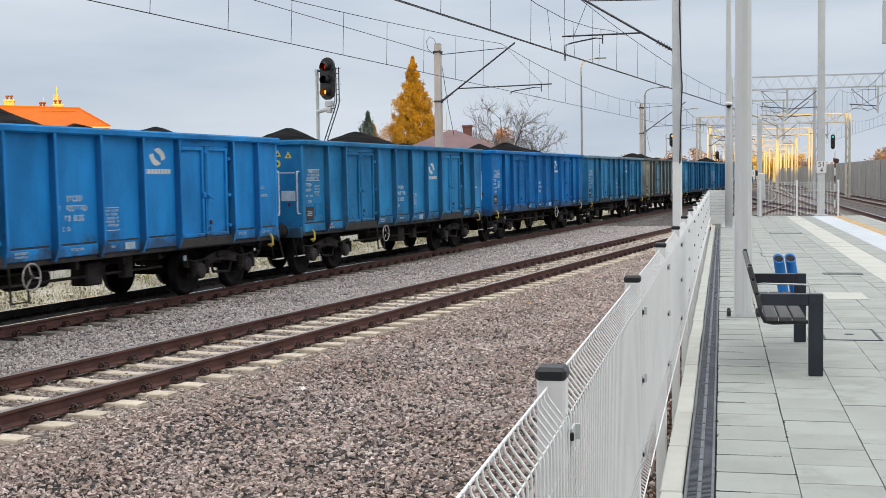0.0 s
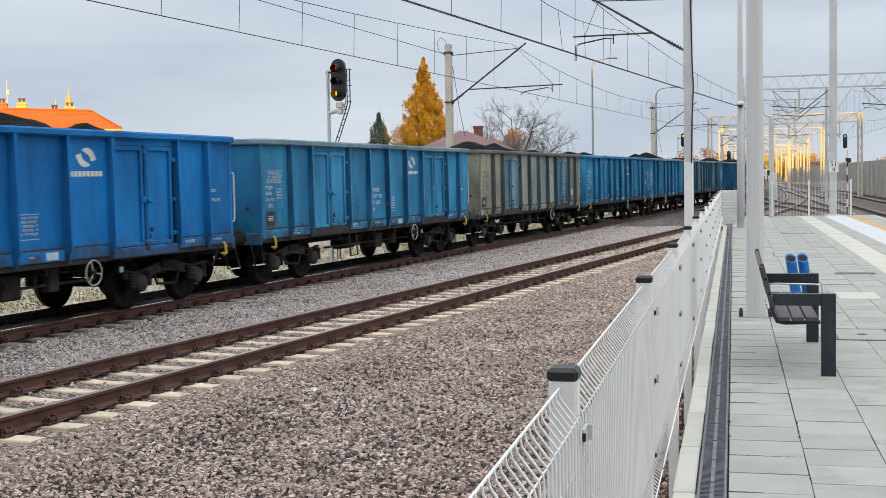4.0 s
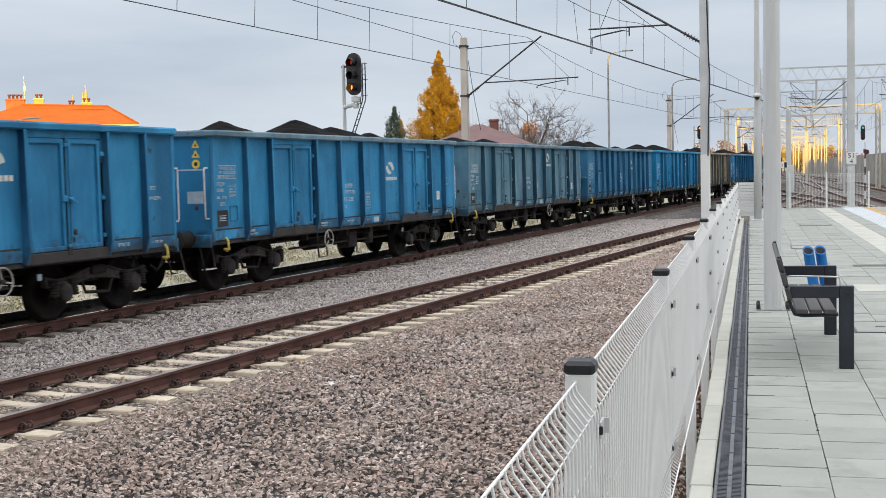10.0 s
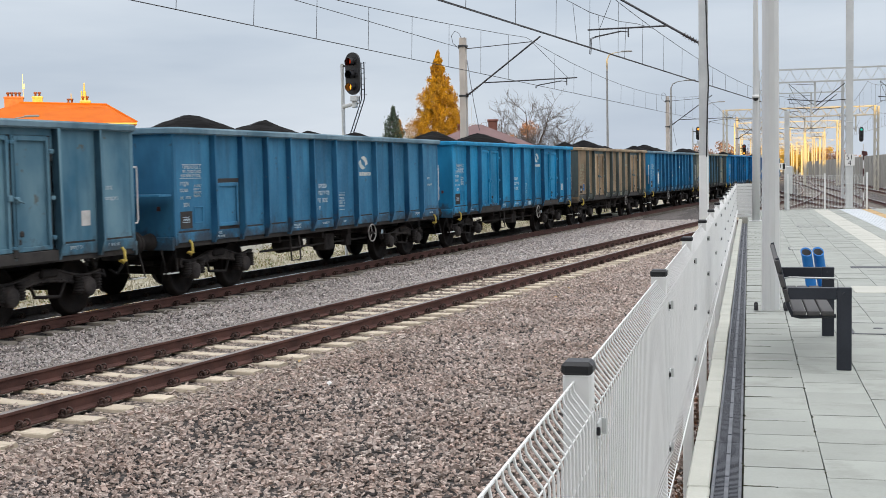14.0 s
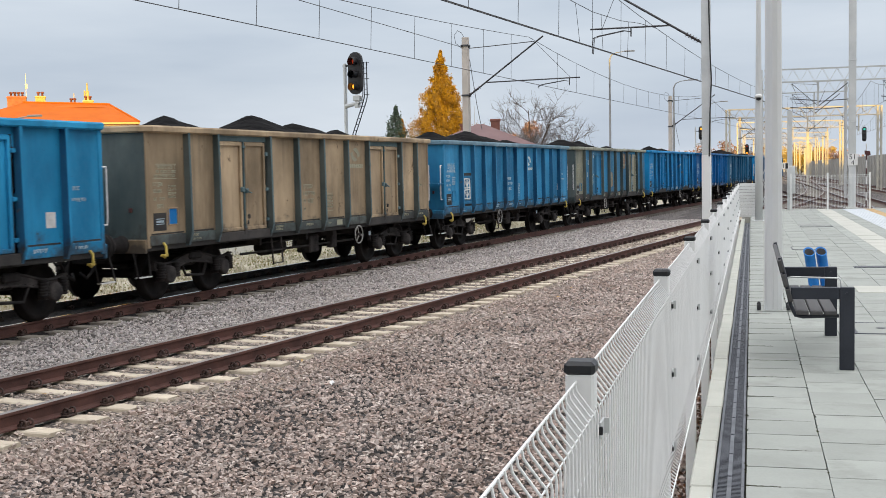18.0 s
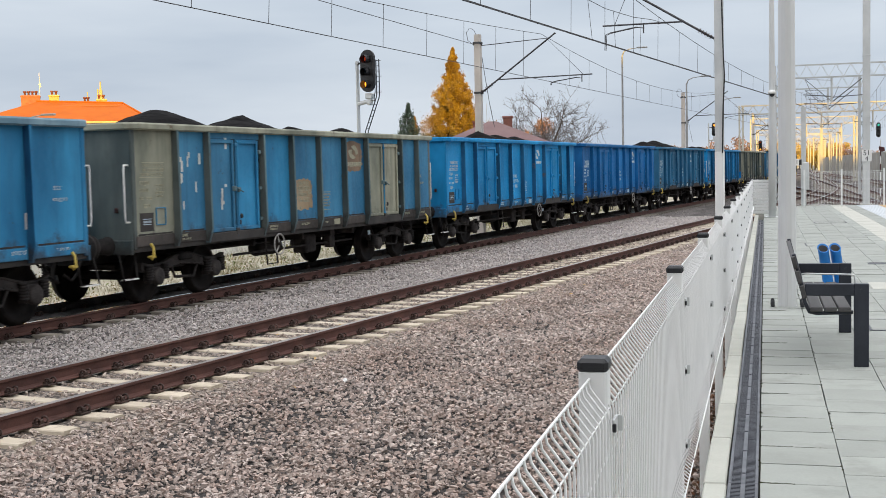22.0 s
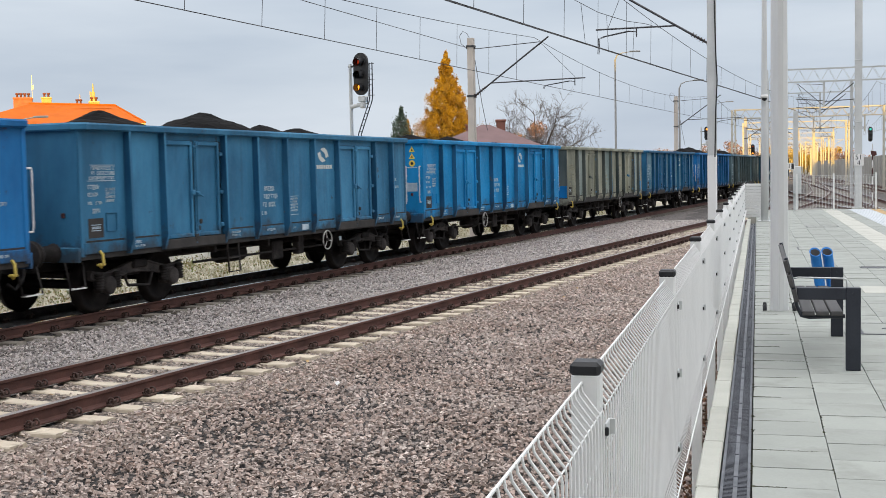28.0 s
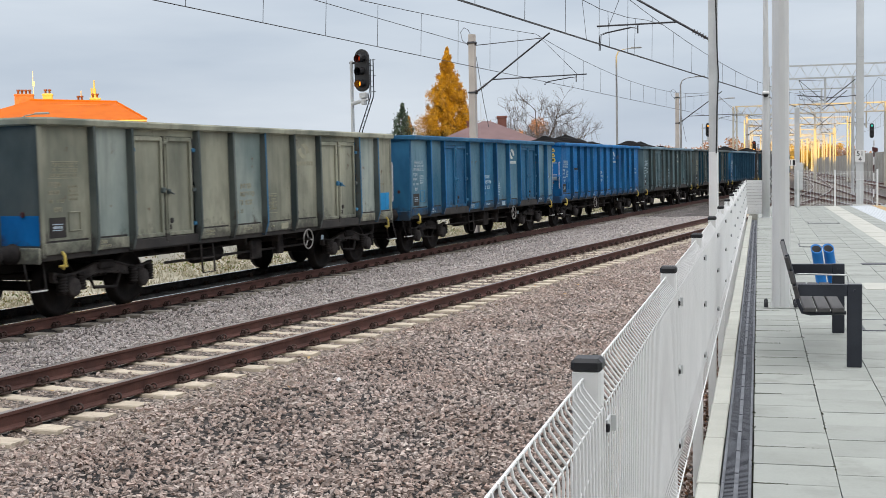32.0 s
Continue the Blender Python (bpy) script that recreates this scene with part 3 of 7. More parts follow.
def stones():
    """Loose ballast stones where the camera is nearest."""
    rng = np.random.default_rng(7)
    # a chip of uneven facets, open where it lies on the bed
    wedge = np.array([(1.25, 0.1, -0.8), (-0.75, 1.0, -0.8), (-0.85, -1.0, -0.8), (1.0, 0.25, 0.8), (-0.8, 0.75, 0.8), (-0.55, -0.95, 0.8)], float)
    tri = np.array([(3, 4, 5), (0, 1, 4), (0, 4, 3), (1, 2, 5), (1, 5, 4), (2, 0, 3), (2, 3, 5)])

    def scatter(count, y0, y1, keep, size, z):
        y = y0 + (y1 - y0) * rng.random(count * 3) ** 1.5
        x = -26 + 26 * rng.random(count * 3)
        ok = keep(x, y)
        x, y = x[ok][:count], y[ok][:count]
        n = len(x)
        v = wedge[None] * rng.uniform(0.75, 1.15, (n, 6, 3)) + rng.uniform(-0.22, 0.22, (n, 6, 3))
        v = v * (size * (1 + 0.028 * np.maximum(0, y - 13))[:, None, None] * rng.uniform(0.62, 1.25, (n, 1, 1)) * rng.uniform(0.72, 1.28, (n, 1, 3)) * np.array([1.32, 1.06, 0.66]))
        yaw, tx, ty = rng.uniform(0, 2 * math.pi, n), rng.normal(size=n) * 0.36, rng.normal(size=n) * 0.36
        cz, sz, cx, sx, cy, sy = np.cos(yaw), np.sin(yaw), np.cos(tx), np.sin(tx), np.cos(ty), np.sin(ty)
        zero = np.zeros(n)
        turn = np.stack([cz, -sz, zero, sz, cz, zero, zero, zero, zero + 1], 1).reshape(n, 3, 3)
        roll = np.stack([zero + 1, zero, zero, zero, cx, -sx, zero, sx, cx], 1).reshape(n, 3, 3)
        tilt = np.stack([cy, zero, sy, zero, zero + 1, zero, -sy, zero, cy], 1).reshape(n, 3, 3)
        R = roll @ tilt @ turn
        v = np.einsum("nij,nkj->nki", R, v)
        v += np.stack([x, y, z + relief(x, y) + rng.uniform(-0.046, 0.034, n)], 1)[:, None]
        f = (tri[None] + (np.arange(n) * 6)[:, None, None]).reshape(-1, 3)
        return v.reshape(-1, 3), f

    t7, t9 = math.tan(NEAR.h), math.tan(TRAIN.h)
    seen = lambda x, y: (x > -0.70 * y - 0.9) & (x < -0.345)
    cn = lambda x, y: x - (NEAR.p.x + t7 * y)            # distance from the near track's centre
    ct = lambda x, y: x - (TRAIN.p.x + t9 * y)
    along = lambda x, y: (y * math.cos(NEAR.h) + (x - NEAR.p.x) * math.sin(NEAR.h) - NEAR_PHASE) / 0.6
    off_sleeper = lambda x, y: (abs(cn(x, y)) > 1.26) | (abs((along(x, y) + 0.5) % 1.0 - 0.5) > 0.24)
    beds = [
        ("loose_ballast_by_the_fence", 205000, 2.7, 46, lambda x, y: seen(x, y) & (cn(x, y) > 1.42 + 0.20 * np.sin(5.3 * y) * np.sin(2.1 * y + x)), 0.0188, -0.803),
        ("loose_ballast_between_tracks", 120000, 9.0, 56, lambda x, y: seen(x, y) & (cn(x, y) < -1.28) & (ct(x, y) > 1.15), 0.0172, -0.808),
        ("loose_ballast_in_track", 54000, 7.5, 46, lambda x, y: seen(x, y) & (cn(x, y) > -1.40) & (cn(x, y) < 2.00) & (abs(abs(cn(x, y)) - 0.753) > 0.10) & off_sleeper(x, y), 0.0180, -0.803),
    ]
    for name, count, y0, y1, keep, size, z in beds:
        v, f = scatter(count, y0, y1, keep, size, z)
        tagged(new("loose_ballast", quick_mesh(name, v, f, M_SANDY if "in_track" in name else M_STONES_PALE if "between" in name else M_STONES)), "loose angular grey and reddish ballast stones", "ballast", kind="stuff")


RAIL = [(-0.036, -0.004), (-0.030, 0.0), (0.030, 0.0), (0.036, -0.004), (0.036, -0.034), (0.010, -0.046), (0.009, -0.135), (0.030, -0.148), (0.075, -0.156), (0.075, -0.170), (-0.075, -0.170), (-0.075, -0.156), (-0.030, -0.148), (-0.009, -0.135), (-0.010, -0.046), (-0.036, -0.034)]


def rail_mesh(line, side, s0, s1, name):
    steps = [s0]
    while steps[-1] < s1:
        steps.append(min(s1, steps[-1] + (20 if steps[-1] < line.s1 - 20 else 4)))
    v, f, mi = [], [], []
    k = len(RAIL)
    for s in steps:
        for dx, dz in RAIL:
            v.append(line.point(s, side + dx, RAIL_Z + dz))
    for j in range(len(steps) - 1):
        for i in range(k):
            f.append((j * k + i, j * k + (i + 1) % k, (j + 1) * k + (i + 1) % k, (j + 1) * k + i))
            mi.append(1 if i in (0, 1, 2) else 0)
    me = bpy.data.meshes.new(name)
    me.from_pydata([tuple(p) for p in v], [], f)
    me.materials.append(M_RAIL)
    me.materials.append(M_HEAD)
    me.polygons.foreach_set("material_index", mi)
    bm = bmesh.new()
    bm.from_mesh(me)
    bmesh.ops.recalc_face_normals(bm, faces=bm.faces)
    bm.to_mesh(me)
    bm.free()
    return me


def sleeper_shape():
    sh = Shape()
    prof = [(-1.25, 0.11, 0.0), (-0.95, 0.115, 0.0), (-0.45, 0.10, -0.03), (0.45, 0.10, -0.03), (0.95, 0.115, 0.0), (1.25, 0.11, 0.0)]
    vs = []
    for x, w, dz in prof:
        vs += [(x, -w - 0.03, -0.20), (x, -w, dz - 0.012), (x, -w + 0.012, dz), (x, w - 0.012, dz), (x, w, dz - 0.012), (x, w + 0.03, -0.20)]
    fs = [(j * 6 + i, j * 6 + (i + 1) % 6, (j + 1) * 6 + (i + 1) % 6, (j + 1) * 6 + i) for j in range(5) for i in range(6)]
    return sh.add(vs, fs + [tuple(range(6)), tuple(range(35, 29, -1))])


def fastening_shape():
    """Shoulder, spring clip of two loops, and pad, on the +x side of a rail."""
    sh = Shape()
    sh.box(0.07, 0.155, -0.075, 0.075, -0.172, -0.148, b=0.006)
    sh.box(0.10, 0.135, -0.028, 0.028, -0.150, -0.105, b=0.006)
    for sy in (-1, 1):
        loop = [(0.118 + 0.036 * math.cos(a), sy * 0.048, -0.118 + 0.032 * math.sin(a)) for a in [math.pi * 2 * i / 10 for i in range(11)]]
        sh.path(loop, 0.011, 5)
    sh.path([(0.06, -0.05, -0.138), (0.048, 0, -0.132), (0.06, 0.05, -0.138)], 0.011, 5)
    return sh


def track(line, s0, s1, near0, near1, label, clips=(), wood=None):
    """Two rails on concrete sleepers; the near stretch has its sleepers and fastenings one by one."""
    t = thing("railway_track", pose(0, 0, 0), label, "railway track", kind="structure")
    for side in (-0.753, 0.753):
        part("rail", rail_mesh(line, side, s0, s1, "rail"), None, t, "rust-brown rail with a worn head")
    wood = wood or M_SLEEPER
    one = sleeper_shape().mesh("sleeper", wood)
    fast = fastening_shape().mesh("rail_fastening", M_CLIP)
    top = RAIL_Z - 0.172
    base = NEAR_PHASE if line is NEAR else 0.0
    far_v, far_f = [], []
    src_v = np.array([v.co[:] for v in one.vertices])
    src_f = [tuple(p.vertices) for p in one.polygons]
    src_t = [(f[0], f[i], f[i + 1]) for f in src_f for i in range(1, len(f) - 1)]
    s = base + 0.6 * math.ceil((s0 - base) / 0.6)
    while s < s1:
        p, h = line.at(s)
        m = Matrix.LocRotScale((p.x, p.y, top), Euler((0, 0, -h)), None)
        if near0 <= s <= near1:
            ob = part("sleeper", one, None, t, at=m @ pose(random.uniform(-0.02, 0.02), random.uniform(-0.012, 0.012), random.uniform(-0.004, 0.002), 0, 0, random.uniform(-0.4, 0.4)))
            if clips and clips[0] <= s <= clips[1]:
                for side in (-0.753, 0.753):
                    for turn in (0, 180):
                        part("rail_fastening", fast, None, t, at=Matrix.LocRotScale((*line.point(s, side, RAIL_Z),), Euler((0, 0, -h + radians(turn))), None))
        else:
            R = np.array(m.to_3x3())
            far_f += [tuple(i + len(far_v) * len(src_v) for i in f) for f in src_t]
            far_v.append(src_v @ R.T + np.array([p.x, p.y, top]))
        s += 0.6
    if far_v:
        tagged(part("sleeper_row", quick_mesh("sleeper_row", np.concatenate(far_v), far_f, M_SLEEPER_OLD), None, t), kind="stuff")
    return t


ground()
stones()
track(NEAR, -30, 330, 6, 62, "disused-looking railway track with rusty rails and pale concrete sleepers", (7.5, 44))
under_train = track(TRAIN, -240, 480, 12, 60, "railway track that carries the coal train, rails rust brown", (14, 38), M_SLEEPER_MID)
# far rail set near-black: the train's shade put into its colour
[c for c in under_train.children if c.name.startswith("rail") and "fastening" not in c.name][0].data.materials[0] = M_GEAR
for c in under_train.children:
    if c.name.startswith("rail") and "fastening" not in c.name:
        c.data.materials[1] = M_SHINE
busy = [track(RIGHT, -30, 330, 50, 110, "railway track on the far side of the platform", (), M_SLEEPER_OLD)]
busy.append(track(FAR_RIGHT, -30, 330, 50, 110, "railway track beside the noise wall", (), M_SLEEPER_OLD))
busy.append(track(CROSS, 58, 170, 58, 110, "crossover track between the station tracks", (), M_SLEEPER_OLD))
for t_ in busy:
    for c in t_.children:
        if c.name.startswith("rail"):
            c.data.materials[1] = M_SHINE


# ---------------------------------------------------------------- platform
def platform():
    p = thing("platform", pose(0, 0, 0), "new railway platform paved with pale grey concrete slabs", "platform", kind="structure")
    part("platform_body", Shape().box(-0.30, 4.86, -12, 46.0, -1.15, -0.065), M_JOINT, p, "dark bedding under the slabs")
    part("platform_edge", Shape().box(4.86, 5.02, -12, 46.0, -1.15, 0.0, b=0.012), M_KERB, p, "pale concrete platform edge")
    part("platform_end", Shape().box(-0.30, 5.02, 46.0, 46.16, -1.15, 0.0, b=0.012), M_KERB, p)
    gap_x, gap_y = 0.0030, 0.0075

    def slabs(name, x0, x1, y0, y1, length, start, mat, near):
        shared = {}
        rest = Shape()
        y, n = start, 0
        while y < y1:
            a, b = max(y, y0), min(y + length, y1)
            if b - a > 0.05:
                w, l = (x1 - x0) / 2 - gap_x, (b - a) / 2 - (gap_y if length > 0.45 else 0.0040)
                shift = 0.0 if length > 0.45 else (0.0036 if n % 2 else -0.0036)     # every second joint gapes
                at = pose((x0 + x1) / 2 + random.uniform(-0.0015, 0.0015), (a + b) / 2 + shift, random.uniform(-0.003, 0.001), random.uniform(-0.2, 0.2), random.uniform(-0.15, 0.15), random.uniform(-0.12, 0.12))
                if b < near:
                    key = round(l, 3)
                    if key not in shared:
                        shared[key] = Shape().box(-w, w, -l, l, -0.06, 0.0, b=0.004 if length > 0.45 else 0.0014).mesh(name, mat)
                    part(name, shared[key], None, p, at=at)
                else:
                    rest.box(-w, w, -l, l, -0.06, 0.0, at)
            y += length
            n += 1
        if rest.f:
            tagged(part(name + "_row", rest, mat, p), kind="stuff")

    edges = [-0.032, 0.385, 0.805, 1.225, 1.645, 2.065, 2.30]
    for i in range(6):
        slabs("paving_slab", edges[i], edges[i + 1], -8, 46, 0.405, (-7.65, -7.82, -8.04, -7.72, -7.93, -8.14)[i], M_TILE, 22)
    slabs("guide_slab", 2.30, 2.80, -8, 46, 0.5, -8, M_GUIDE, 26)
    slabs("paving_slab", 2.80, 3.20, -8, 46, 0.405, -8, M_TILE, 22)
    slabs("paving_slab", 4.26, 4.86, -8, 46, 0.815, -8, M_TILE, 40)
    slabs("line_slab", 3.96, 4.26, -8, 46, 0.5, -8, M_YELLOW, 34)
    # tactile slabs with raised studs
    studs = Shape().box(-0.372, 0.372, -0.247, 0.247, -0.06, 0.0, b=0.004)
    for i in range(8):
        for j in range(5):
            studs.tube((-0.32 + i * 0.0914, -0.2 + j * 0.1, -0.001), (-0.32 + i * 0.0914, -0.2 + j * 0.1, 0.006), 0.018, 0.012, 6)
    tac = studs.mesh("tactile_slab", M_TACTILE)
    for k in range(108):
        part("tactile_slab", tac, None, p, at=pose(3.58, -7.75 + k * 0.5, 0.0))
    # covers let into the paving
    for name, x, y, w, l in (("manhole_cover", 1.22, 12.3, 0.27, 0.42), ("drain_cover", 1.85, 19.7, 0.30, 0.13), ("manhole_cover", 1.05, 24.2, 0.30, 0.42), ("cable_cover", 1.65, 33.0, 0.4, 0.3)):
        c = thing(name, pose(x, y, 0.004), "steel-framed access cover set flush in the paving", "cover")
        f = Shape()
        for a, b, d, e in ((-w, w, -l, -l + 0.025), (-w, w, l - 0.025, l), (-w, -w + 0.025, -l + 0.025, l - 0.025), (w - 0.025, w, -l + 0.025, l - 0.025)):
            f.box(a, b, d, e, -0.01, 0.003, b=0.002)
        part("frame", f, M_DRAIN, c, "dark steel frame")
        part("lid", Shape().box(-w + 0.03, w - 0.03, -l + 0.03, l - 0.03, -0.01, 0.001, b=0.002), M_DRAIN if name == "drain_cover" else M_TILE, c)
        if name == "manhole_cover":
            part("grip", Shape().lathe((0, 0, 0.001), (0, 0, 1), [(0, 0.0), (0, 0.05), (0.003, 0.045), (0.003, 0.0)], 14), M_DRAIN, c)
    part("white_slab", Shape().box(1.30, 1.80, 15.75, 16.6, -0.03, 0.005, b=0.002), M_GUIDE, p, "single pale patch over the paving")
    # kerb under the fence
    kerb = Shape().box(-0.056, 0.056, -0.511, 0.511, -1.0, 0.004, b=0.008).mesh("kerb_block", M_KERB)
    for k in range(-9, 36):
        part("kerb_block", kerb, None, p, at=pose(-0.249 + random.uniform(-0.003, 0.003), 1.425 + k * 1.03, random.uniform(-0.003, 0.003), 0, 0, random.uniform(-0.15, 0.15)))
    # slotted drain
    d = thing("drainage_channel", pose(0, 0, 0), "long dark slotted drainage channel along the platform fence", "drain", kind="structure")
    u = Shape()
    edge = Shape()
    for sx in (-1, 1):
        x0, x1 = sorted((sx * 0.058, sx * 0.074))
        edge.box(x0, x1, -0.4985, 0.4985, -0.06, 0.0, b=0.002)
    edge = edge.mesh("channel_rail", M_DRAINEDGE)
    bar = Shape().box(-0.011, 0.011, -0.497, 0.497, -0.03, -0.001, b=0.002).mesh("middle_bar", M_DRAINEDGE)
    u.box(-0.0575, 0.0575, -0.497, 0.497, -0.062, -0.05)
    for k in range(40):
        y = -0.485 + k * 0.0249
        u.box(-0.0575, -0.0115, y - 0.0075, y + 0.0075, -0.022, -0.004)
        u.box(0.0115, 0.0575, y - 0.0075, y + 0.0075, -0.022, -0.004)
    me = u.mesh("drain_grating", M_DRAIN)
    bolt = Shape().lathe((0, 0, -0.002), (0, 0, 1), [(0, 0.012), (0.004, 0.010), (0.004, 0.0)], 8).mesh("bolt", M_DRAIN)
    for k in range(-9, 34):
        g = part("drain_grating", me, None, d, at=pose(-0.112, 1.6 + k * 1.0, 0.0))
        part("channel_rail", edge, None, g, "worn grey channel edge")
        part("middle_bar", bar, None, g)
        for y in (-0.3, 0.2):
            part("bolt", bolt, None, g, at=pose(0, y, 0.001))


platform()


def moss():
    """Dirt and moss crumbs along the drain's edge and in some joints."""
    rng = np.random.default_rng(31)
    n = 900
    y = 4.5 + 22 * rng.random(n) ** 1.4
    x = np.where(rng.random(n) < 0.6, -0.033 + rng.normal(size=n) * 0.004, 0.385 + rng.normal(size=n) * 0.004)
    m = 5600                                          # dirt in every second cross joint, thinning away from the drain
    row = rng.integers(0, 34, m)
    y2 = -7.65 + 0.405 * (28 + 2 * row) + rng.normal(size=m) * 0.003
    x2 = -0.032 + 0.417 * rng.random(m) ** 1.6 * (0.35 + 0.65 * np.abs(np.sin(row * 7.3)))
    clump = np.sin(y * 5.1) + np.sin(y * 12.7 + 1) > 0.35
    x, y = np.concatenate([x[clump], x2]), np.concatenate([y[clump], y2])
    n = len(x)
    base = np.array([(1, 0, 0), (-0.5, 0.87, 0), (-0.5, -0.87, 0), (0, 0, 0.8)])
    v = (base[None] * rng.uniform(0.003, 0.009, (n, 1, 1)) * np.where(np.arange(n) < n - m, 1.0, 0.55)[:, None, None] * rng.uniform(0.7, 1.6, (n, 1, 3)) + np.stack([x, y, np.full(n, 0.0)], 1)[:, None]).reshape(-1, 3)
    f = (np.array([(0, 1, 3), (1, 2, 3), (2, 0, 3), (0, 2, 1)])[None] + (np.arange(n) * 4)[:, None, None]).reshape(-1, 3)
    tagged(new("moss_crumbs", quick_mesh("moss_crumbs", v, f, M_MOSS)), "dark moss and dirt crumbs in the paving joints", "moss", kind="stuff")


moss()


# ---------------------------------------------------------------- fence
FENCE_X, POST0, PITCH = -0.343, 2.74, 2.545


def mesh_panel(length, z0=0.31, z1=1.112):
    """Welded wire panel along +y from 0, with bent-back folds at top, middle and bottom."""
    sh = Shape()
    n = round(length / 0.05)
    prof = [(0.034, z0), (0.010, z0 + 0.020), (0.0, z0 + 0.058), (0.0, z1 - 0.072), (-0.003, z1 - 0.060), (-0.012, z1 - 0.049), (-0.034, z1 - 0.020), (-0.041, z1 - 0.010), (-0.044, z1 + 0.006)]
    for i in range(n + 1):
        y = length * i / n
        sh.path([(x, y, z) for x, z in prof], 0.0029, 5)
    for x, z in ((0.037, z0), (-0.0035, z0 + 0.058), (-0.0035, 0.60), (-0.0035, z1 - 0.064), (-0.047, z1 + 0.003), (-0.0035, 0.80), (-0.0035, 0.94)):
        sh.tube((x, 0, z), (x, length, z), 0.0034 if abs(x) > 0.0036 else 0.0020, seg=5)
    return sh


def clamp_shape():
    """A bent galvanised strap with its bolt."""
    sh = Shape()
    sh.box(-0.005, 0.001, -0.014, 0.044, -0.019, 0.019, b=0.0015)
    sh.box(-0.005, 0.013, 0.044, 0.048, -0.019, 0.019, b=0.001)
    return sh


def fence():
    f = thing("platform_fence", pose(0, 0, 0), "white welded mesh fence with black-capped posts along the platform", "fence")
    post = Shape().box(-0.033, 0.033, -0.033, 0.033, -0.55, 1.135, b=0.006).mesh("post", M_WHITE)
    cap = Shape().box(-0.036, 0.036, -0.036, 0.036, 1.128, 1.162, b=0.009).mesh("cap", M_CAP)
    panel = mesh_panel(PITCH - 0.045).mesh("mesh_panel", M_WHITE)
    clamp = clamp_shape().mesh("clamp", M_GALV)
    core = Shape().box(-0.004, 0.005, -0.018, -0.011, -0.010, 0.010, b=0.002).mesh("bolt_head", M_CAP)
    for k in range(-4, 14):
        y = POST0 + k * PITCH
        p = part("post", post, None, f, at=pose(-0.383, y, 0, random.uniform(-0.25, 0.25), random.uniform(-0.2, 0.2), 0))
        part("cap", cap, None, p, "black plastic cap")
        for z in (0.37, 0.70, 1.0):
            c = part("clamp", clamp, None, p, "small galvanised panel clamp", at=pose(0.046, 0, z))
            part("bolt_head", core, None, c, "black bolt head")
        if k < 13:
            part("mesh_panel", panel, None, f, at=pose(FENCE_X, y + 0.022, 0))
    ye = POST0 + 13 * PITCH + 0.9
    part("mesh_panel", mesh_panel(0.85), M_WHITE, f, at=pose(FENCE_X, ye - 0.9, 0))
    p = part("post", post, None, f, at=pose(-0.383, ye, 0))
    part("cap", cap, None, p)
    for i in range(11):
        part("gate_slat", Shape().box(-0.34, 0.26, ye + 0.10, ye + 0.125, 0.10 + i * 0.092, 0.186 + i * 0.092, b=0.006), M_WHITE, f, "white horizontal slat")
    p = part("post", post, None, f, at=pose(0.29, ye + 0.18, 0))
    part("cap", cap, None, p)
    # fence across the platform's end
    g = thing("end_fence", pose(0, 45.3, 0), "white mesh fence across the end of the platform", "fence")
    post2 = Shape().box(-0.03, 0.03, -0.03, 0.03, -0.05, 1.32, b=0.005).mesh("post", M_WHITE)
    for x in (1.38, 2.66, 4.10):
        p = part("post", post2, None, g, at=pose(x, 0, 0))
    for x0, x1 in ((1.41, 2.63), (2.69, 4.07)):
        part("mesh_panel", mesh_panel(x1 - x0, 0.06, 1.24), M_WHITE, g, at=pose(x0, -0.03, 0, 0, 0, -90))


fence()


# ---------------------------------------------------------------- what stands on the platform
def bench():
    b = thing("bench", pose(0.0, 0, 0), "anthracite steel platform bench with dark slatted seat and back", "bench")
    for y in (9.78, 11.74):
        f = Shape()
        f.box(0.665, 0.775, y - 0.03, y + 0.03, 0.0, 0.65, b=0.004)
        f.box(0.30, 0.664, y - 0.03, y + 0.03, 0.555, 0.648, b=0.004)
        part("end_frame", f, M_DARKSTEEL, b)
        r = Shape()
        r.path([(0.215, y, 0.88), (0.262, y, 0.70), (0.300, y, 0.50), (0.335, y, 0.425), (0.39, y, 0.415), (0.66, y, 0.425)], 0.016, 8)
        part("seat_bracket", r, M_DARKSTEEL, b)
        part("bolt_head", Shape().tube((0.72, y - 0.042, 0.60), (0.72, y - 0.029, 0.60), 0.012, seg=8), M_DARKSTEEL, b)
    for x in (0.385, 0.49, 0.595):
        part("seat_slat", Shape().box(x - 0.047, x + 0.047, 9.72, 11.80, 0.432, 0.468, b=0.006), M_SLAT, b, "dark grey stained seat slat")
    for x, z in ((0.285, 0.585), (0.252, 0.70), (0.222, 0.815)):
        part("back_slat", Shape().box(-0.018, 0.018, 9.72, 11.80, -0.05, 0.05, pose(x, 0, z, 0, -15, 0), b=0.006), M_SLAT, b, "dark grey stained back slat")
    a = Shape()
    a.path([(0.28, 10.75, 0.60), (0.30, 10.75, 0.632), (0.34, 10.75, 0.64), (0.71, 10.75, 0.632), (0.735, 10.75, 0.625), (0.742, 10.75, 0.58), (0.742, 10.75, 0.44)], 0.0075, 8)
    part("middle_armrest", a, M_GALV, b, "thin pale tubular armrest")


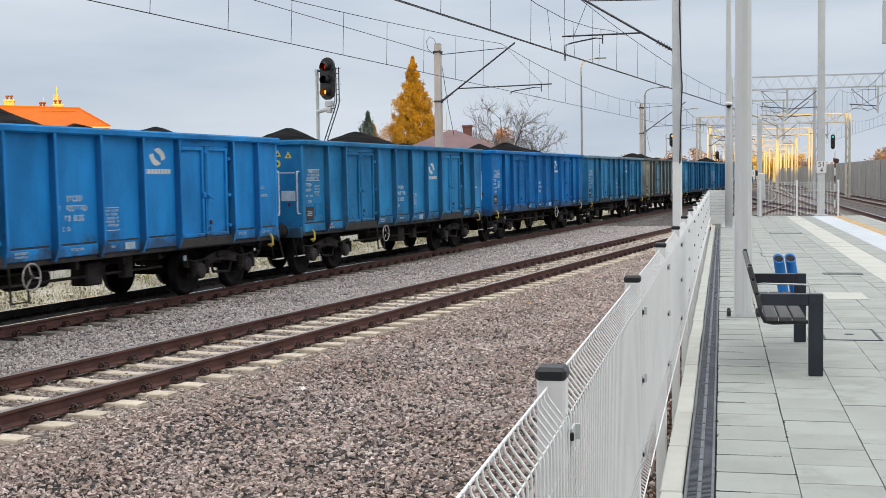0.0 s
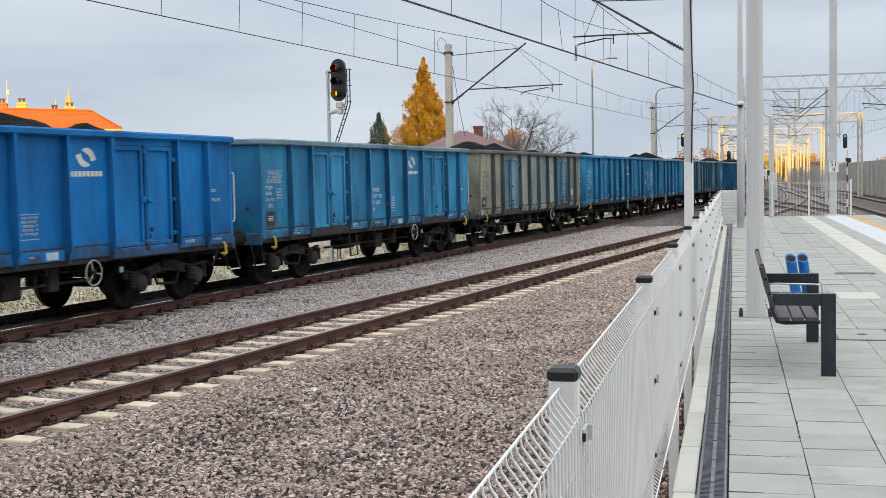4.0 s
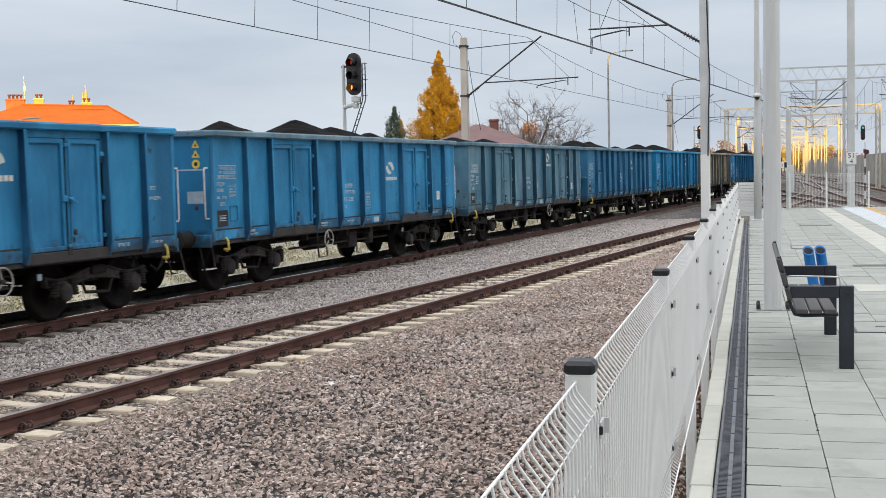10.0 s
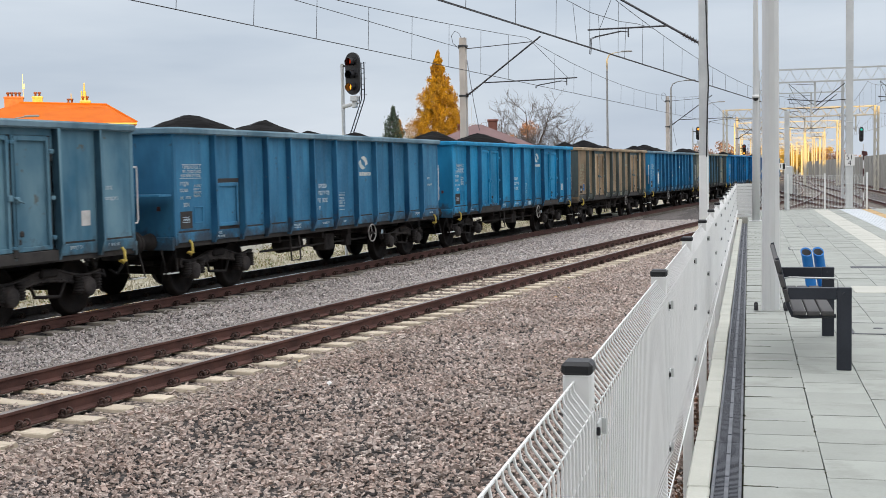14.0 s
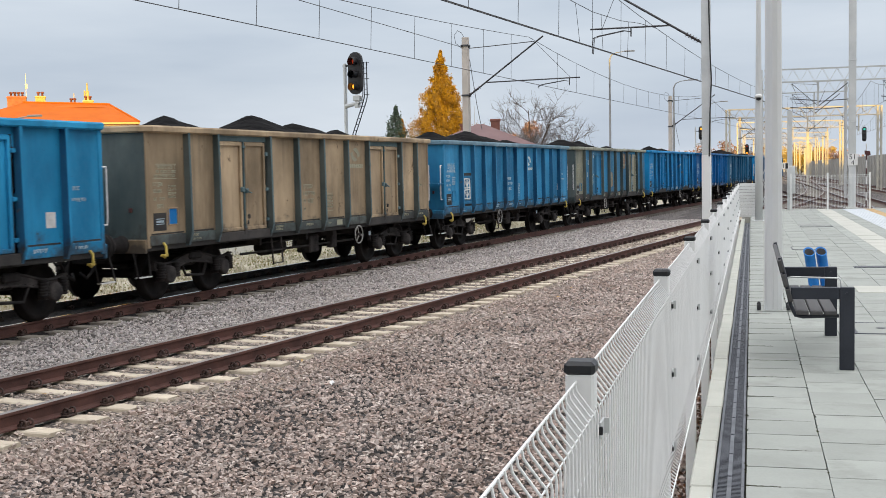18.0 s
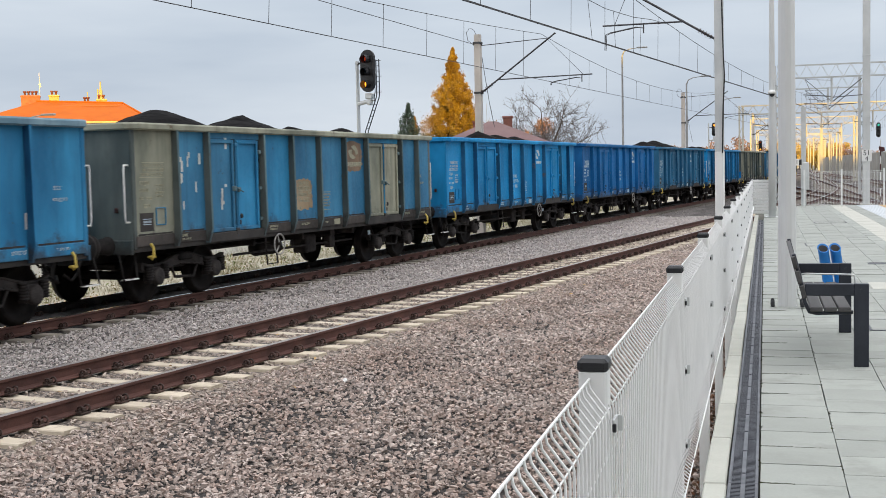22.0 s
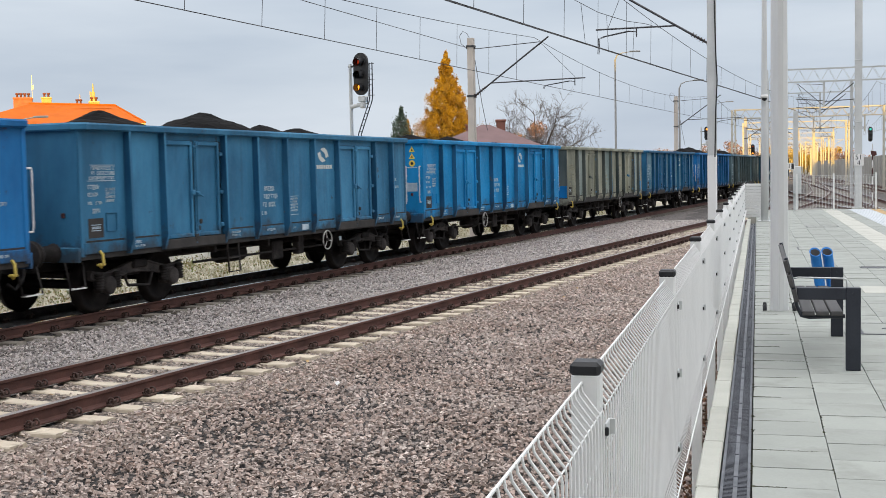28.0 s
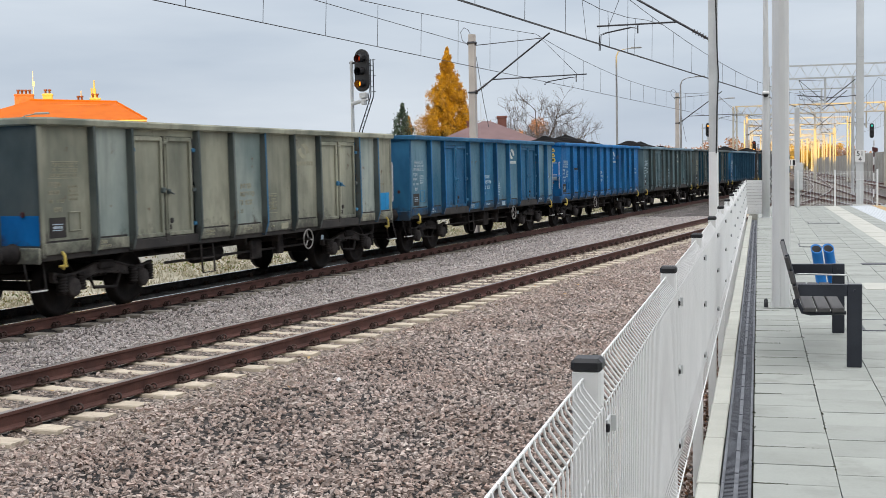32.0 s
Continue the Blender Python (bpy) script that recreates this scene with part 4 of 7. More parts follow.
def bin_tube(x, y, lean):
    b = thing("litter_tube", pose(x, y, 0), "bright blue open-topped steel litter tube", "bin", "litter tubes behind the bench")
    tip = Vector((math.tan(radians(lean)), 0.03, 1.0))

    def ring(r, h, slope, seg=26):
        vs = []
        for i in range(seg):
            a = 2 * math.pi * i / seg
            y_ = r * math.sin(a)
            z_ = h + slope * y_
            vs.append((tip.x * z_ + r * math.cos(a), tip.y * z_ + y_, z_))
        return vs

    def wall(rings, seg=26):
        sh = Shape()
        vs = [v for g in rings for v in g]
        sh.add(vs, [(j * seg + i, j * seg + (i + 1) % seg, (j + 1) * seg + (i + 1) % seg, (j + 1) * seg + i) for j in range(len(rings) - 1) for i in range(seg)], True)
        sh.add(vs, [tuple(range(seg)), tuple(range((len(rings) - 1) * seg, len(rings) * seg))])
        return sh

    part("shell", wall([ring(0.068, 0.008, 0), ring(0.068, 0.45, 0.75), ring(0.072, 0.455, 0.75), ring(0.072, 0.468, 0.75), ring(0.063, 0.468, 0.75), ring(0.061, 0.03, 0)]), M_BLUEBIN, b)
    # inner wall painted black for the shade inside the tube
    part("liner", wall([ring(0.060, 0.04, 0), ring(0.0605, 0.455, 0.75), ring(0.056, 0.455, 0.75), ring(0.054, 0.05, 0)]), M_BLACK, b, "black inner wall, the opening's shade painted in")
    part("foot_plate", Shape().box(-0.075, 0.075, -0.075, 0.075, 0.0, 0.008, b=0.003), M_DARKSTEEL, b)


def lamp_column():
    p = thing("lamp_column", pose(0.236, 13.78, 0), "thick pale grey steel lamp column on the platform", "pole")
    part("shaft", Shape().lathe((0, 0, 0), (0, 0, 1), [(0.0, 0.0), (0.0, 0.100), (0.6, 0.099), (3.6, 0.089), (7.2, 0.073), (7.2, 0.0)], 10), M_POLE, p).data.shade_flat()
    part("seam", Shape().box(-0.004, 0.004, -0.0995, -0.0935, 0.02, 0.6, b=0.001), M_POLE, p)
    part("base_plate", Shape().box(-0.185, 0.185, -0.16, 0.16, 0.002, 0.006, b=0.002), M_TILE, p)
    for x in (-0.158, 0.158):
        for y in (-0.12, 0.12):
            part("anchor_cap", Shape().lathe((x, y, 0.012), (0, 0, 1), [(0, 0.024), (0.05, 0.022), (0.068, 0.012), (0.07, 0.0)], 12), M_CAP, p, "black anchor bolt cap")


def camera_pole():
    p = thing("cctv_pole", pose(0.21, 36.6, 0), "grey steel pole with a small dome camera", "pole")
    part("shaft", Shape().lathe((0, 0, 0), (0, 0, 1), [(0.0, 0.0), (0.0, 0.112), (2.6, 0.104), (4.0, 0.088), (6.8, 0.066), (9.0, 0.055), (9.0, 0.0)], 20), M_POLE, p)
    part("bracket", Shape().box(-0.11, 0.11, -0.16, -0.09, 3.60, 3.68, b=0.01), M_GALV, p)
    part("housing", Shape().lathe((0, -0.20, 3.70), (0, 0, -1), [(0, 0.0), (0.0, 0.085), (0.04, 0.105), (0.09, 0.10), (0.09, 0.0)], 20), M_SIGNWHITE, p)
    part("dome", Shape().lathe((0, -0.20, 3.60), (0, 0, -1), [(0.0, 0.078), (0.04, 0.07), (0.07, 0.045), (0.085, 0.0)], 20), M_BLACK, p, "dark camera dome")
    part("base_plate", Shape().box(-0.2, 0.2, -0.2, 0.2, 0.002, 0.02, b=0.005), M_GALV, p)


def h_beam(name, x, y, z0, z1, w, turn, label, group="catenary masts"):
    """A wide-flanged steel mast."""
    p = thing(name, pose(x, y, 0, 0, 0, turn), label, "mast", group)
    t = 0.014
    s = Shape()
    h = w / 2
    s.plate([(-h, -h), (h, -h), (h, -h + t), (t / 2, -h + t), (t / 2, h - t), (h, h - t), (h, h), (-h, h), (-h, h - t), (-t / 2, h - t), (-t / 2, -h + t), (-h, -h + t)], 2, z0, z1)
    part("column", s, M_GALV, p)
    return p


def letters(text, size, at, mat, parent, name="number"):
    c = bpy.data.curves.new(name, "FONT")
    c.body, c.size, c.extrude, c.align_x, c.align_y = text, size, 0.002, "CENTER", "CENTER"
    ob = new("tmp", c)
    dg = bpy.context.evaluated_depsgraph_get()
    me = bpy.data.meshes.new_from_object(ob.evaluated_get(dg))
    bpy.data.objects.remove(ob)
    me.materials.clear()
    me.materials.append(mat)
    return part(name, me, None, parent, at=at)


def distance_mast():
    p = h_beam("catenary_mast", 3.60, 46.6, -0.6, 9.5, 0.25, 0, "galvanised catenary mast with a white 51 over 4 distance plate")
    part("foot", Shape().box(-0.22, 0.22, -0.22, 0.22, -0.6, 0.03, b=0.02), M_KERB, p, "concrete foot")
    for z in (0.9, 3.15, 5.4):
        part("band", Shape().box(-0.135, 0.135, -0.135, 0.135, z, z + 0.045, b=0.006), M_GALV, p)
    sgn = part("distance_plate", Shape().box(-0.175, 0.175, -0.165, -0.150, 1.57, 2.0, b=0.006), M_SIGNWHITE, p, "white plate with black figures")
    letters("51", 0.26, pose(0.0, -0.167, 1.88, 90), M_BLACK, sgn)
    letters("4", 0.24, pose(0.0, -0.167, 1.67, 90), M_BLACK, sgn)


def cantilever(mast, y, x0, reach, zc, sign=1, top=None, lift_=0.12, away=False, seat=0.12):
    """Insulated bracket: diagonal tube, top tie, registration tube, steady arms. x runs from the mast over the track."""
    top = top or zc + 1.65
    g = sign
    part("insulator_clamp", Shape().box(g * x0 - 0.03, g * x0 + 0.05, y - 0.05, y + 0.05, zc + seat - 0.07, zc + seat + 0.08, b=0.01), M_INSUL, mast)
    ins = Shape()
    a, b = Vector((g * x0, y, zc + seat)), Vector((g * (reach + 0.35), y, top + 0.18))
    d = (b - a).normalized()
    for i in range(5):
        ins.lathe(a + d * (0.12 + 0.09 * i), d, [(0, 0.03), (0.02, 0.075), (0.035, 0.03), (0.06, 0.03)], 10)
    part("insulator", ins, M_INSUL, mast, "brown ribbed insulator")
    part("diagonal_tube", Shape().tube(a, b, 0.032, seg=8), M_WIRE, mast)
    part("top_tie", Shape().path([(g * x0, y, top - 0.12), (g * (x0 + 0.5), y, top - 0.10), (g * reach, y, top)], 0.016, 6), M_WIRE, mast)
    zr = zc + lift_
    xr = x0 + (reach + 0.35 - x0) * max(0.08, (zr - zc - seat) / (top + 0.18 - zc - seat))
    end = reach + (0.76 if away else 1.75)
    part("registration_tube", Shape().tube((g * xr, y, zr), (g * end, y, zr + 0.03), 0.024, seg=8), M_WIRE, mast)
    part("stay", Shape().tube((g * reach, y, top), (g * (end - 0.35), y, zr + 0.04), 0.008, seg=5), M_WIRE, mast)
    xd, xe = (reach - 0.42, reach + 0.68) if away else (reach + 1.35, reach + 0.15)
    part("drop_bracket", Shape().tube((g * xd, y, zr + 0.03), (g * xd, y, zr - 0.24), 0.022, seg=6), M_WIRE, mast)
    st = Shape()
    for k in (0, 0.12):
        w = 1 if xe > xd else -1
        st.path([(g * xd, y, zr - 0.10), (g * (xd + 0.22 * w), y + k, zr - 0.06), (g * (xe - 0.15 * w), y + k, zr - 0.17), (g * xe, y + k, zr - 0.22), (g * (xe + 0.03 * w), y + k, min(zc, zr - 0.3))], 0.012, 6)
    part("steady_arm", st, M_WIRE, mast)


def masts():
    # the mast of the near track, just outside the fence
    p = h_beam("catenary_mast", -1.20, 34.0, -1.0, 9.5, 0.215, -8.8, "galvanised catenary mast behind the fence, lower part painted white")
    part("white_sleeve", Shape().box(-0.114, 0.114, -0.114, 0.114, -0.9, 1.94, b=0.01), M_WHITE, p, "white-painted lower part")
    part("cable", Shape().path([(0.12, -0.13, 9.3), (0.10, -0.135, 6.2), (0.14, -0.14, 4.6), (0.17, -0.14, 4.0), (0.13, -0.14, 3.2), (0.10, -0.14, 1.9)], 0.02, 6), M_BLACK, p, "black cable down the mast")
    cantilever(p, 0, 0.10, 2.52, 4.90, -1, None, 0.66, True)
    # concrete masts of the train's track
    for s, side, top in ((45.2, -2.54, 6.75), (86.4, -2.45, 6.65), (128, -2.45, 6.7), (-15, -2.45, 6.75)):
        q, h = TRAIN.at(s)
        pt = TRAIN.point(s, side)
        c = thing("concrete_mast", Matrix.LocRotScale((pt.x, pt.y, 0), Euler((0, 0, -h)), None), "old square concrete catenary mast with a steel bracket", "mast", "concrete masts")
        sh = Shape()
        sh.add([(sx * w, sy * w, z) for z, w in ((-1.1, 0.14), (top, 0.112)) for sx, sy in ((-1, -1), (1, -1), (1, 1), (-1, 1))], [(0, 1, 5, 4), (1, 2, 6, 5), (2, 3, 7, 6), (3, 0, 4, 7), (4, 5, 6, 7)])
        part("column", sh, M_CONC, c, "weathered concrete column")
        for z in (4.5, top - 0.35):
            part("band", Shape().box(-0.15, 0.15, -0.15, 0.15, z, z + 0.07, b=0.008), M_WIRE, c)
        part("bracket", Shape().box(-0.2, 0.18, -0.02, 0.02, top - 0.40, top - 0.34, b=0.004), M_WIRE, c)
        part("loop", Shape().path([(-0.05, 0, top - 0.02), (-0.15, 0, top + 0.18), (-0.32, 0, top + 0.28), (-0.46, 0, top + 0.1), (-0.40, 0, top - 0.2), (-0.20, 0, top - 0.35)], 0.011, 6), M_WIRE, c)
        cantilever(c, 0, 0.14, 2.75, 4.9, 1, 6.45, 0.10, False, -0.36)
        part("guy_rod", Shape().path([(0.16, 0.0, 5.9), (0.28, 0.0, 5.1), (0.42, 0.0, 4.2), (0.62, 0, 3.2)], 0.012, 5), M_WIRE, c)
    # thin pole with a small box at the end of the platform
    p = thing("equipment_pole", pose(1.36, 45.6, 0), "slim grey pole with a cabinet and a number plate", "pole")
    part("shaft", Shape().box(-0.09, 0.09, -0.09, 0.09, 0.0, 3.6, b=0.01), M_GALV, p)
    part("cabinet", Shape().box(-0.10, 0.19, -0.24, -0.095, 0.6, 1.6, b=0.02), M_GALV, p, "grey cabinet")
    pl = part("plate", Shape().box(-0.30, -0.05, -0.26, -0.245, 1.48, 1.72, b=0.004), M_SIGNWHITE, p, "small white plate")
    letters("1", 0.22, pose(-0.235, -0.263, 1.6, 90), M_BLACK, pl)
    part("bar", Shape().box(-0.16, -0.07, -0.268, -0.262, 1.5, 1.7), M_BLACK, pl, "dark bar")


def span(name, line, s0, s1, side, z0, z1, sag, r, step=3.0):
    n = max(2, int((s1 - s0) / step))
    pts = []
    for i in range(n + 1):
        u = i / n
        pts.append(line.point(s0 + (s1 - s0) * u, side, z0 + (z1 - z0) * u - 4 * sag * u * (1 - u)))
    return Shape().path(pts, r, 5)


def overhead(line, supports, zc, zm, sags, label, twin=False, pitch=2.6, phase=0.0):
    w = thing("overhead_line", pose(0, 0, 0), label, "overhead wire", "overhead lines")
    for k in ((-0.03, 0.03) if twin else (0.0,)):
        part("contact_wire", span("contact_wire", line, supports[0], supports[-1], k, zc, zc, 0, 0.011), M_WIRE, w)
    for k, (a, b) in enumerate(zip(supports, supports[1:])):
        sag = sags[min(k, len(sags) - 1)]
        part("messenger_wire", span("messenger_wire", line, a, b, 0, zm, zm, sag, 0.010), M_WIRE, w)
        n = math.ceil((a + 1.0 - phase) / pitch)
        while phase + n * pitch < b - 0.9:
            s = phase + n * pitch
            u, n = (s - a) / (b - a), n + 1
            z = zm - 4 * sag * u * (1 - u)
            part("dropper", Shape().tube(line.point(s, 0, zc), line.point(s + 0.1, 0, z), 0.0075, seg=4), M_WIRE, w)
    return w


def gantry(y, x0, x1, top, label, depth=0.75):
    """A portal of two lattice legs and a lattice beam across the tracks."""
    g = thing("catenary_gantry", pose(0, y, 0), label, "gantry", "catenary gantries")
    b = Shape()
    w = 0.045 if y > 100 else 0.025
    # far gantries take the sun-tinted steel, near ones plain grey
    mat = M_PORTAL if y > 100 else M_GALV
    for dy in (-0.3, 0.3):
        for dz in (0, -depth):
            b.box(x0, x1, dy - w, dy + w, top + dz - w, top + dz + w)
        n = max(6, round((x1 - x0) / (0.55 if y > 100 else 0.42)))
        for i in range(n):
            xa, xb = x0 + (x1 - x0) * i / n, x0 + (x1 - x0) * (i + 1) / n
            lo, hi = (-depth, 0) if i % 2 else (0, -depth)
            b.tube((xa, dy, top + lo), (xb, dy, top + hi), 0.026 if y > 100 else 0.012, seg=4)
    part("beam", b, mat, g)
    for x in (x0, x1):
        leg = Shape()
        for dx in (-0.16, 0.16):
            for dy in (-0.22, 0.22):
                leg.box(x + dx - 0.075, x + dx + 0.075, dy - 0.06, dy + 0.06, -1.0, top)
        for i in range(9):
            za, zb = -1.0 + (top + 1) * i / 9, -1.0 + (top + 1) * (i + 1) / 9
            sx = 0.16 if i % 2 else -0.16
            for dy in (-0.22, 0.22):
                leg.tube((x + sx, dy, za), (x - sx, dy, zb), 0.028, seg=4)
        part("leg", leg, mat, g)
    n = max(1, round((x1 - x0) / 4.6))
    for i in range(n):
        x = x0 + (x1 - x0) * (i + 0.6) / n
        part("hanger", Shape().box(x - 0.06, x + 0.06, -0.06, 0.06, top - 2.3, top - depth, b=0.01), mat, g)
        part("registration_tube", Shape().tube((x, 0, top - 1.9), (x - 1.6, 0, top - 1.75), 0.03, seg=5), M_WIRE, g)
        part("diagonal_tube", Shape().tube((x, 0, top - 2.2), (x - 1.5, 0, top - 0.85), 0.02, seg=5), M_WIRE, g)
        part("top_tie", Shape().tube((x, 0, top - 0.95), (x - 1.5, 0, top - 0.85), 0.016, seg=4), M_WIRE, g)
        part("steady_arm", Shape().path([(x - 1.5, 0, top - 1.8), (x - 1.45, 0, top - 2.0), (x - 0.9, 0, top - 2.05), (x - 0.5, 0, top - 2.2)], 0.016, 4), M_WIRE, g)
        part("jumper_cable", Shape().path([(x - 1.5, 0.1, top - 0.85), (x - 1.1, 0.6, top - 1.7), (x - 0.5, 1.2, top - 2.1), (x + 0.2, 1.6, top - 1.9), (x + 0.5, 1.8, top - 1.2)], 0.014, 4), M_WIRE, g)
        if y < 130 and x < 8:
            part("outer_arm", Shape().tube((x, 0, top - 2.25), (x + 1.7, 0, top - 0.9), 0.03, seg=5), M_WIRE, g)
            part("outer_tube", Shape().tube((x, 0, top - 1.95), (x + 1.9, 0, top - 1.85), 0.026, seg=5), M_WIRE, g)
    return g


def signal(x, y, z0, z1, head, turn, label, lit):
    """A post with an oval black head of three hooded lamps, a ladder and a service cage. head: bottom and top of the head."""
    p = thing("railway_signal", pose(x, y, 0, 0, 0, turn), label, "signal", "railway signals")
    part("post", Shape().tube((-0.45, 0.06, z0), (-0.45, 0.06, z1), 0.055, seg=12), M_GALV, p)
    b, t = head
    h, r = t - b, 0.265 * (t - b) / 1.5 if t - b < 1.2 else 0.262
    poly = [(math.cos(a) * r, t - r + math.sin(a) * r) for a in [math.pi * i / 12 for i in range(13)]]
    poly += [(-math.cos(a) * r, b + r - math.sin(a) * r) for a in [math.pi * i / 12 for i in range(13)]]
    part("head_board", Shape().plate(poly, 1, -0.04, 0.03), M_HOOD, p, "oval matt black board")
    for k, lens in enumerate(lit):
        z = t - r - 0.02 - k * (h - 2 * r) / 2
        hood = Shape()
        seg = 14
        ri = r * 0.50
        vs = []
        for i in range(seg + 1):
            a = -0.35 * math.pi + (math.pi * 1.7) * i / seg - 0.0
            c, s = math.cos(a), math.sin(a)
            vs += [(c * ri, -0.04, z + s * ri), (c * ri * 0.96, -0.26, z + s * ri * 0.94 - 0.02)]
        hood.add(vs, [(2 * i, 2 * i + 1, 2 * i + 3, 2 * i + 2) for i in range(seg)], True)
        hood.add([(x_ * 0.95, y_, (z_ - z) * 0.95 + z) for x_, y_, z_ in vs], [(2 * i, 2 * i + 2, 2 * i + 3, 2 * i + 1) for i in range(seg)], True)
        lamp = part("lamp", Shape().lathe((0, -0.04, z), (0, -1, 0), [(0, ri * 0.80), (0.03, ri * 0.66), (0.045, 0.0)], 16), lens, p)
        part("hood", hood, M_HOOD, lamp, "black visor")
    part("mount", Shape().box(-0.10, 0.16, -0.06, 0.14, b - 0.20, b - 0.03, b=0.02).box(-0.06, 0.11, -0.04, 0.10, b - 0.40, b - 0.201, b=0.03).box(-0.17, 0.20, -0.02, 0.08, b - 0.26, b - 0.235, b=0.005), M_GALV, p, "grey lamp bracket box")
    part("arm", Shape().tube((-0.45, 0.06, b - 0.34), (0.12, 0.0, b - 0.26), 0.07, 0.05, 10), M_GALV, p)
    part("top_arm", Shape().box(-0.52, 0.0, 0.03, 0.09, t - 0.42, t - 0.36, b=0.01), M_HOOD, p)
    cage = Shape()
    for dx in (0.33, 0.44):
        cage.path([(dx - 0.02, 0.0, t - 0.32), (dx - 0.02, 0, b - 0.08), (dx - 0.05, 0, b - 0.20), (-0.17 + (dx - 0.33), 0.02, b - 1.2), (-0.20 + (dx - 0.33), 0.02, z0 + 0.2)], 0.018, 5)
    for k in range(1, 6):
        cage.tube((0.29 - 0.085 * k, 0, b - 0.2 - 0.18 * k), (0.40 - 0.085 * k, 0, b - 0.2 - 0.18 * k), 0.011, seg=4)
    cage.path([(0.10, 0.02, b - 0.27), (0.20, 0.02, b - 0.27), (0.20, 0.02, b - 0.12), (0.24, 0.02, b - 0.02), (0.24, 0.02, t - 0.8)], 0.012, 5)
    k = 0
    zz = t - 0.35
    while zz > b - 0.1:
        cage.tube((0.31, 0, zz), (0.42, 0, zz), 0.011, seg=4)
        if k % 3 == 0:
            cage.tube((0.42, 0, zz), (0.50, 0, zz), 0.010, seg=4)
        zz -= 0.16
        k += 1
    part("ladder", cage, M_DARKSTEEL, p, "dark service ladder")
    part("base_box", Shape().box(-0.60, -0.30, -0.06, 0.20, z0 + 0.95, z0 + 1.3, b=0.015), M_GALV, p)
    return p


bench()
bin_tube(0.80, 16.45, -8)
bin_tube(0.955, 16.55, -8)
lamp_column()
camera_pole()
distance_mast()
masts()
overhead(TRAIN, [-15, 45.2, 86.4, 128, 170], 4.91, 6.62, (0.80, 0.84, 0.95), "dark contact and messenger wires over the train's track", False, 3.0, 40.0)
near_wires = overhead(NEAR, [-25, 34.3, 90, 130], 4.87, 6.55, (1.12, 1.12), "dark twin contact wires and messenger over the near track", True, 2.95, 38.6)
overhead(RIGHT, [-10, 47, 75, 117, 152], 4.9, 6.5, (0.9, 0.9), "overhead wires above the platform's other track")
overhead(FAR_RIGHT, [-10, 47, 75, 117, 152], 4.9, 6.5, (0.9, 0.9), "overhead wires above the track by the noise wall")
# the stitch wire below the messenger at the near track's mast
part("stitch_wire", Shape().path([NEAR.point(s_, 0.02, z_) for s_, z_ in ((28.2, 6.06), (30.2, 5.88), (32.7, 5.80), (35.6, 5.88), (37.8, 6.04), (40.1, 6.12))], 0.009, 5), M_WIRE, near_wires)
for s_, lean_, z_ in ((31.2, 0.35, 5.85), (33.6, 0.15, 5.82), (36.6, -0.20, 5.95)):
    part("dropper", Shape().tube(NEAR.point(s_ + lean_, 0, 4.87), NEAR.point(s_, 0, z_), 0.0075, seg=4), M_WIRE, near_wires)
feeder = thing("feeder_wire", pose(0, 0, 0), "single thin return wire along the concrete masts", "overhead wire", "overhead lines")
for a_, b_ in ((-15, 45.2),):
    part("wire", span("wire", TRAIN, a_, b_, -2.66, 7.05, 6.38, 0.0, 0.011), M_WIRE, feeder)
g_ = thing("gantry_beam", pose(0, 46.6, 0), "galvanised beam from the distance mast over the platform's track", "gantry")
part("beam", Shape().box(3.75, 12.5, -0.1, 0.1, 8.7, 8.95, b=0.01), M_GALV, g_)
part("far_leg", Shape().box(12.5, 12.75, -0.13, 0.13, -1.1, 8.95, b=0.01), M_GALV, g_)
part("hanger", Shape().box(5.72, 5.90, -0.08, 0.08, 6.25, 8.7, b=0.01), M_GALV, g_)
part("bracket_arm", Shape().tube((5.9, 0, 6.72), (6.5, 0, 6.95), 0.03, seg=6), M_WIRE, g_)
part("insulator", Shape().lathe((5.92, 0, 6.73), (0.93, 0, 0.36), [(0.05 * i + dz, r) for i in range(4) for dz, r in ((0, 0.03), (0.015, 0.07), (0.03, 0.03))], 10), M_INSUL, g_)
gantry(75, 0.75, 16.2, 7.35, "grey galvanised catenary gantry across the tracks")
gantry(88, 0.9, 6.5, 7.45, "short grey catenary gantry beam")
for y_, xa_, xb_, top_ in ((117, -2.14, 11.4, 6.98), (150, -1.47, 10.35, 6.90), (210, -1.2, 12.2, 7.1), (255, 0.6, 12.8, 7.1), (300, 3.2, 13.6, 7.1), (350, 6.0, 14.8, 7.1), (410, 9.2, 17.5, 7.1), (480, 12.0, 21.0, 7.1)):
    gantry(y_, xa_, xb_, top_, "catenary gantry lit golden by low sun", 0.8)


def far_mast(x, y, arm):
    """A single catenary mast among the far gantries."""
    m = thing("far_mast", pose(x, y, 0), "slim catenary mast lit golden by low sun", "mast", "far catenary masts")
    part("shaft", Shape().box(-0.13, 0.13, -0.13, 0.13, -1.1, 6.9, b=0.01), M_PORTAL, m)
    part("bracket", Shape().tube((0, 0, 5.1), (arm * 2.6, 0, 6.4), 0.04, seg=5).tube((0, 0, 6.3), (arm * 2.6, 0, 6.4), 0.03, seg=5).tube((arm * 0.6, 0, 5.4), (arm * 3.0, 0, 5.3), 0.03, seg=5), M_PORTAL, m)


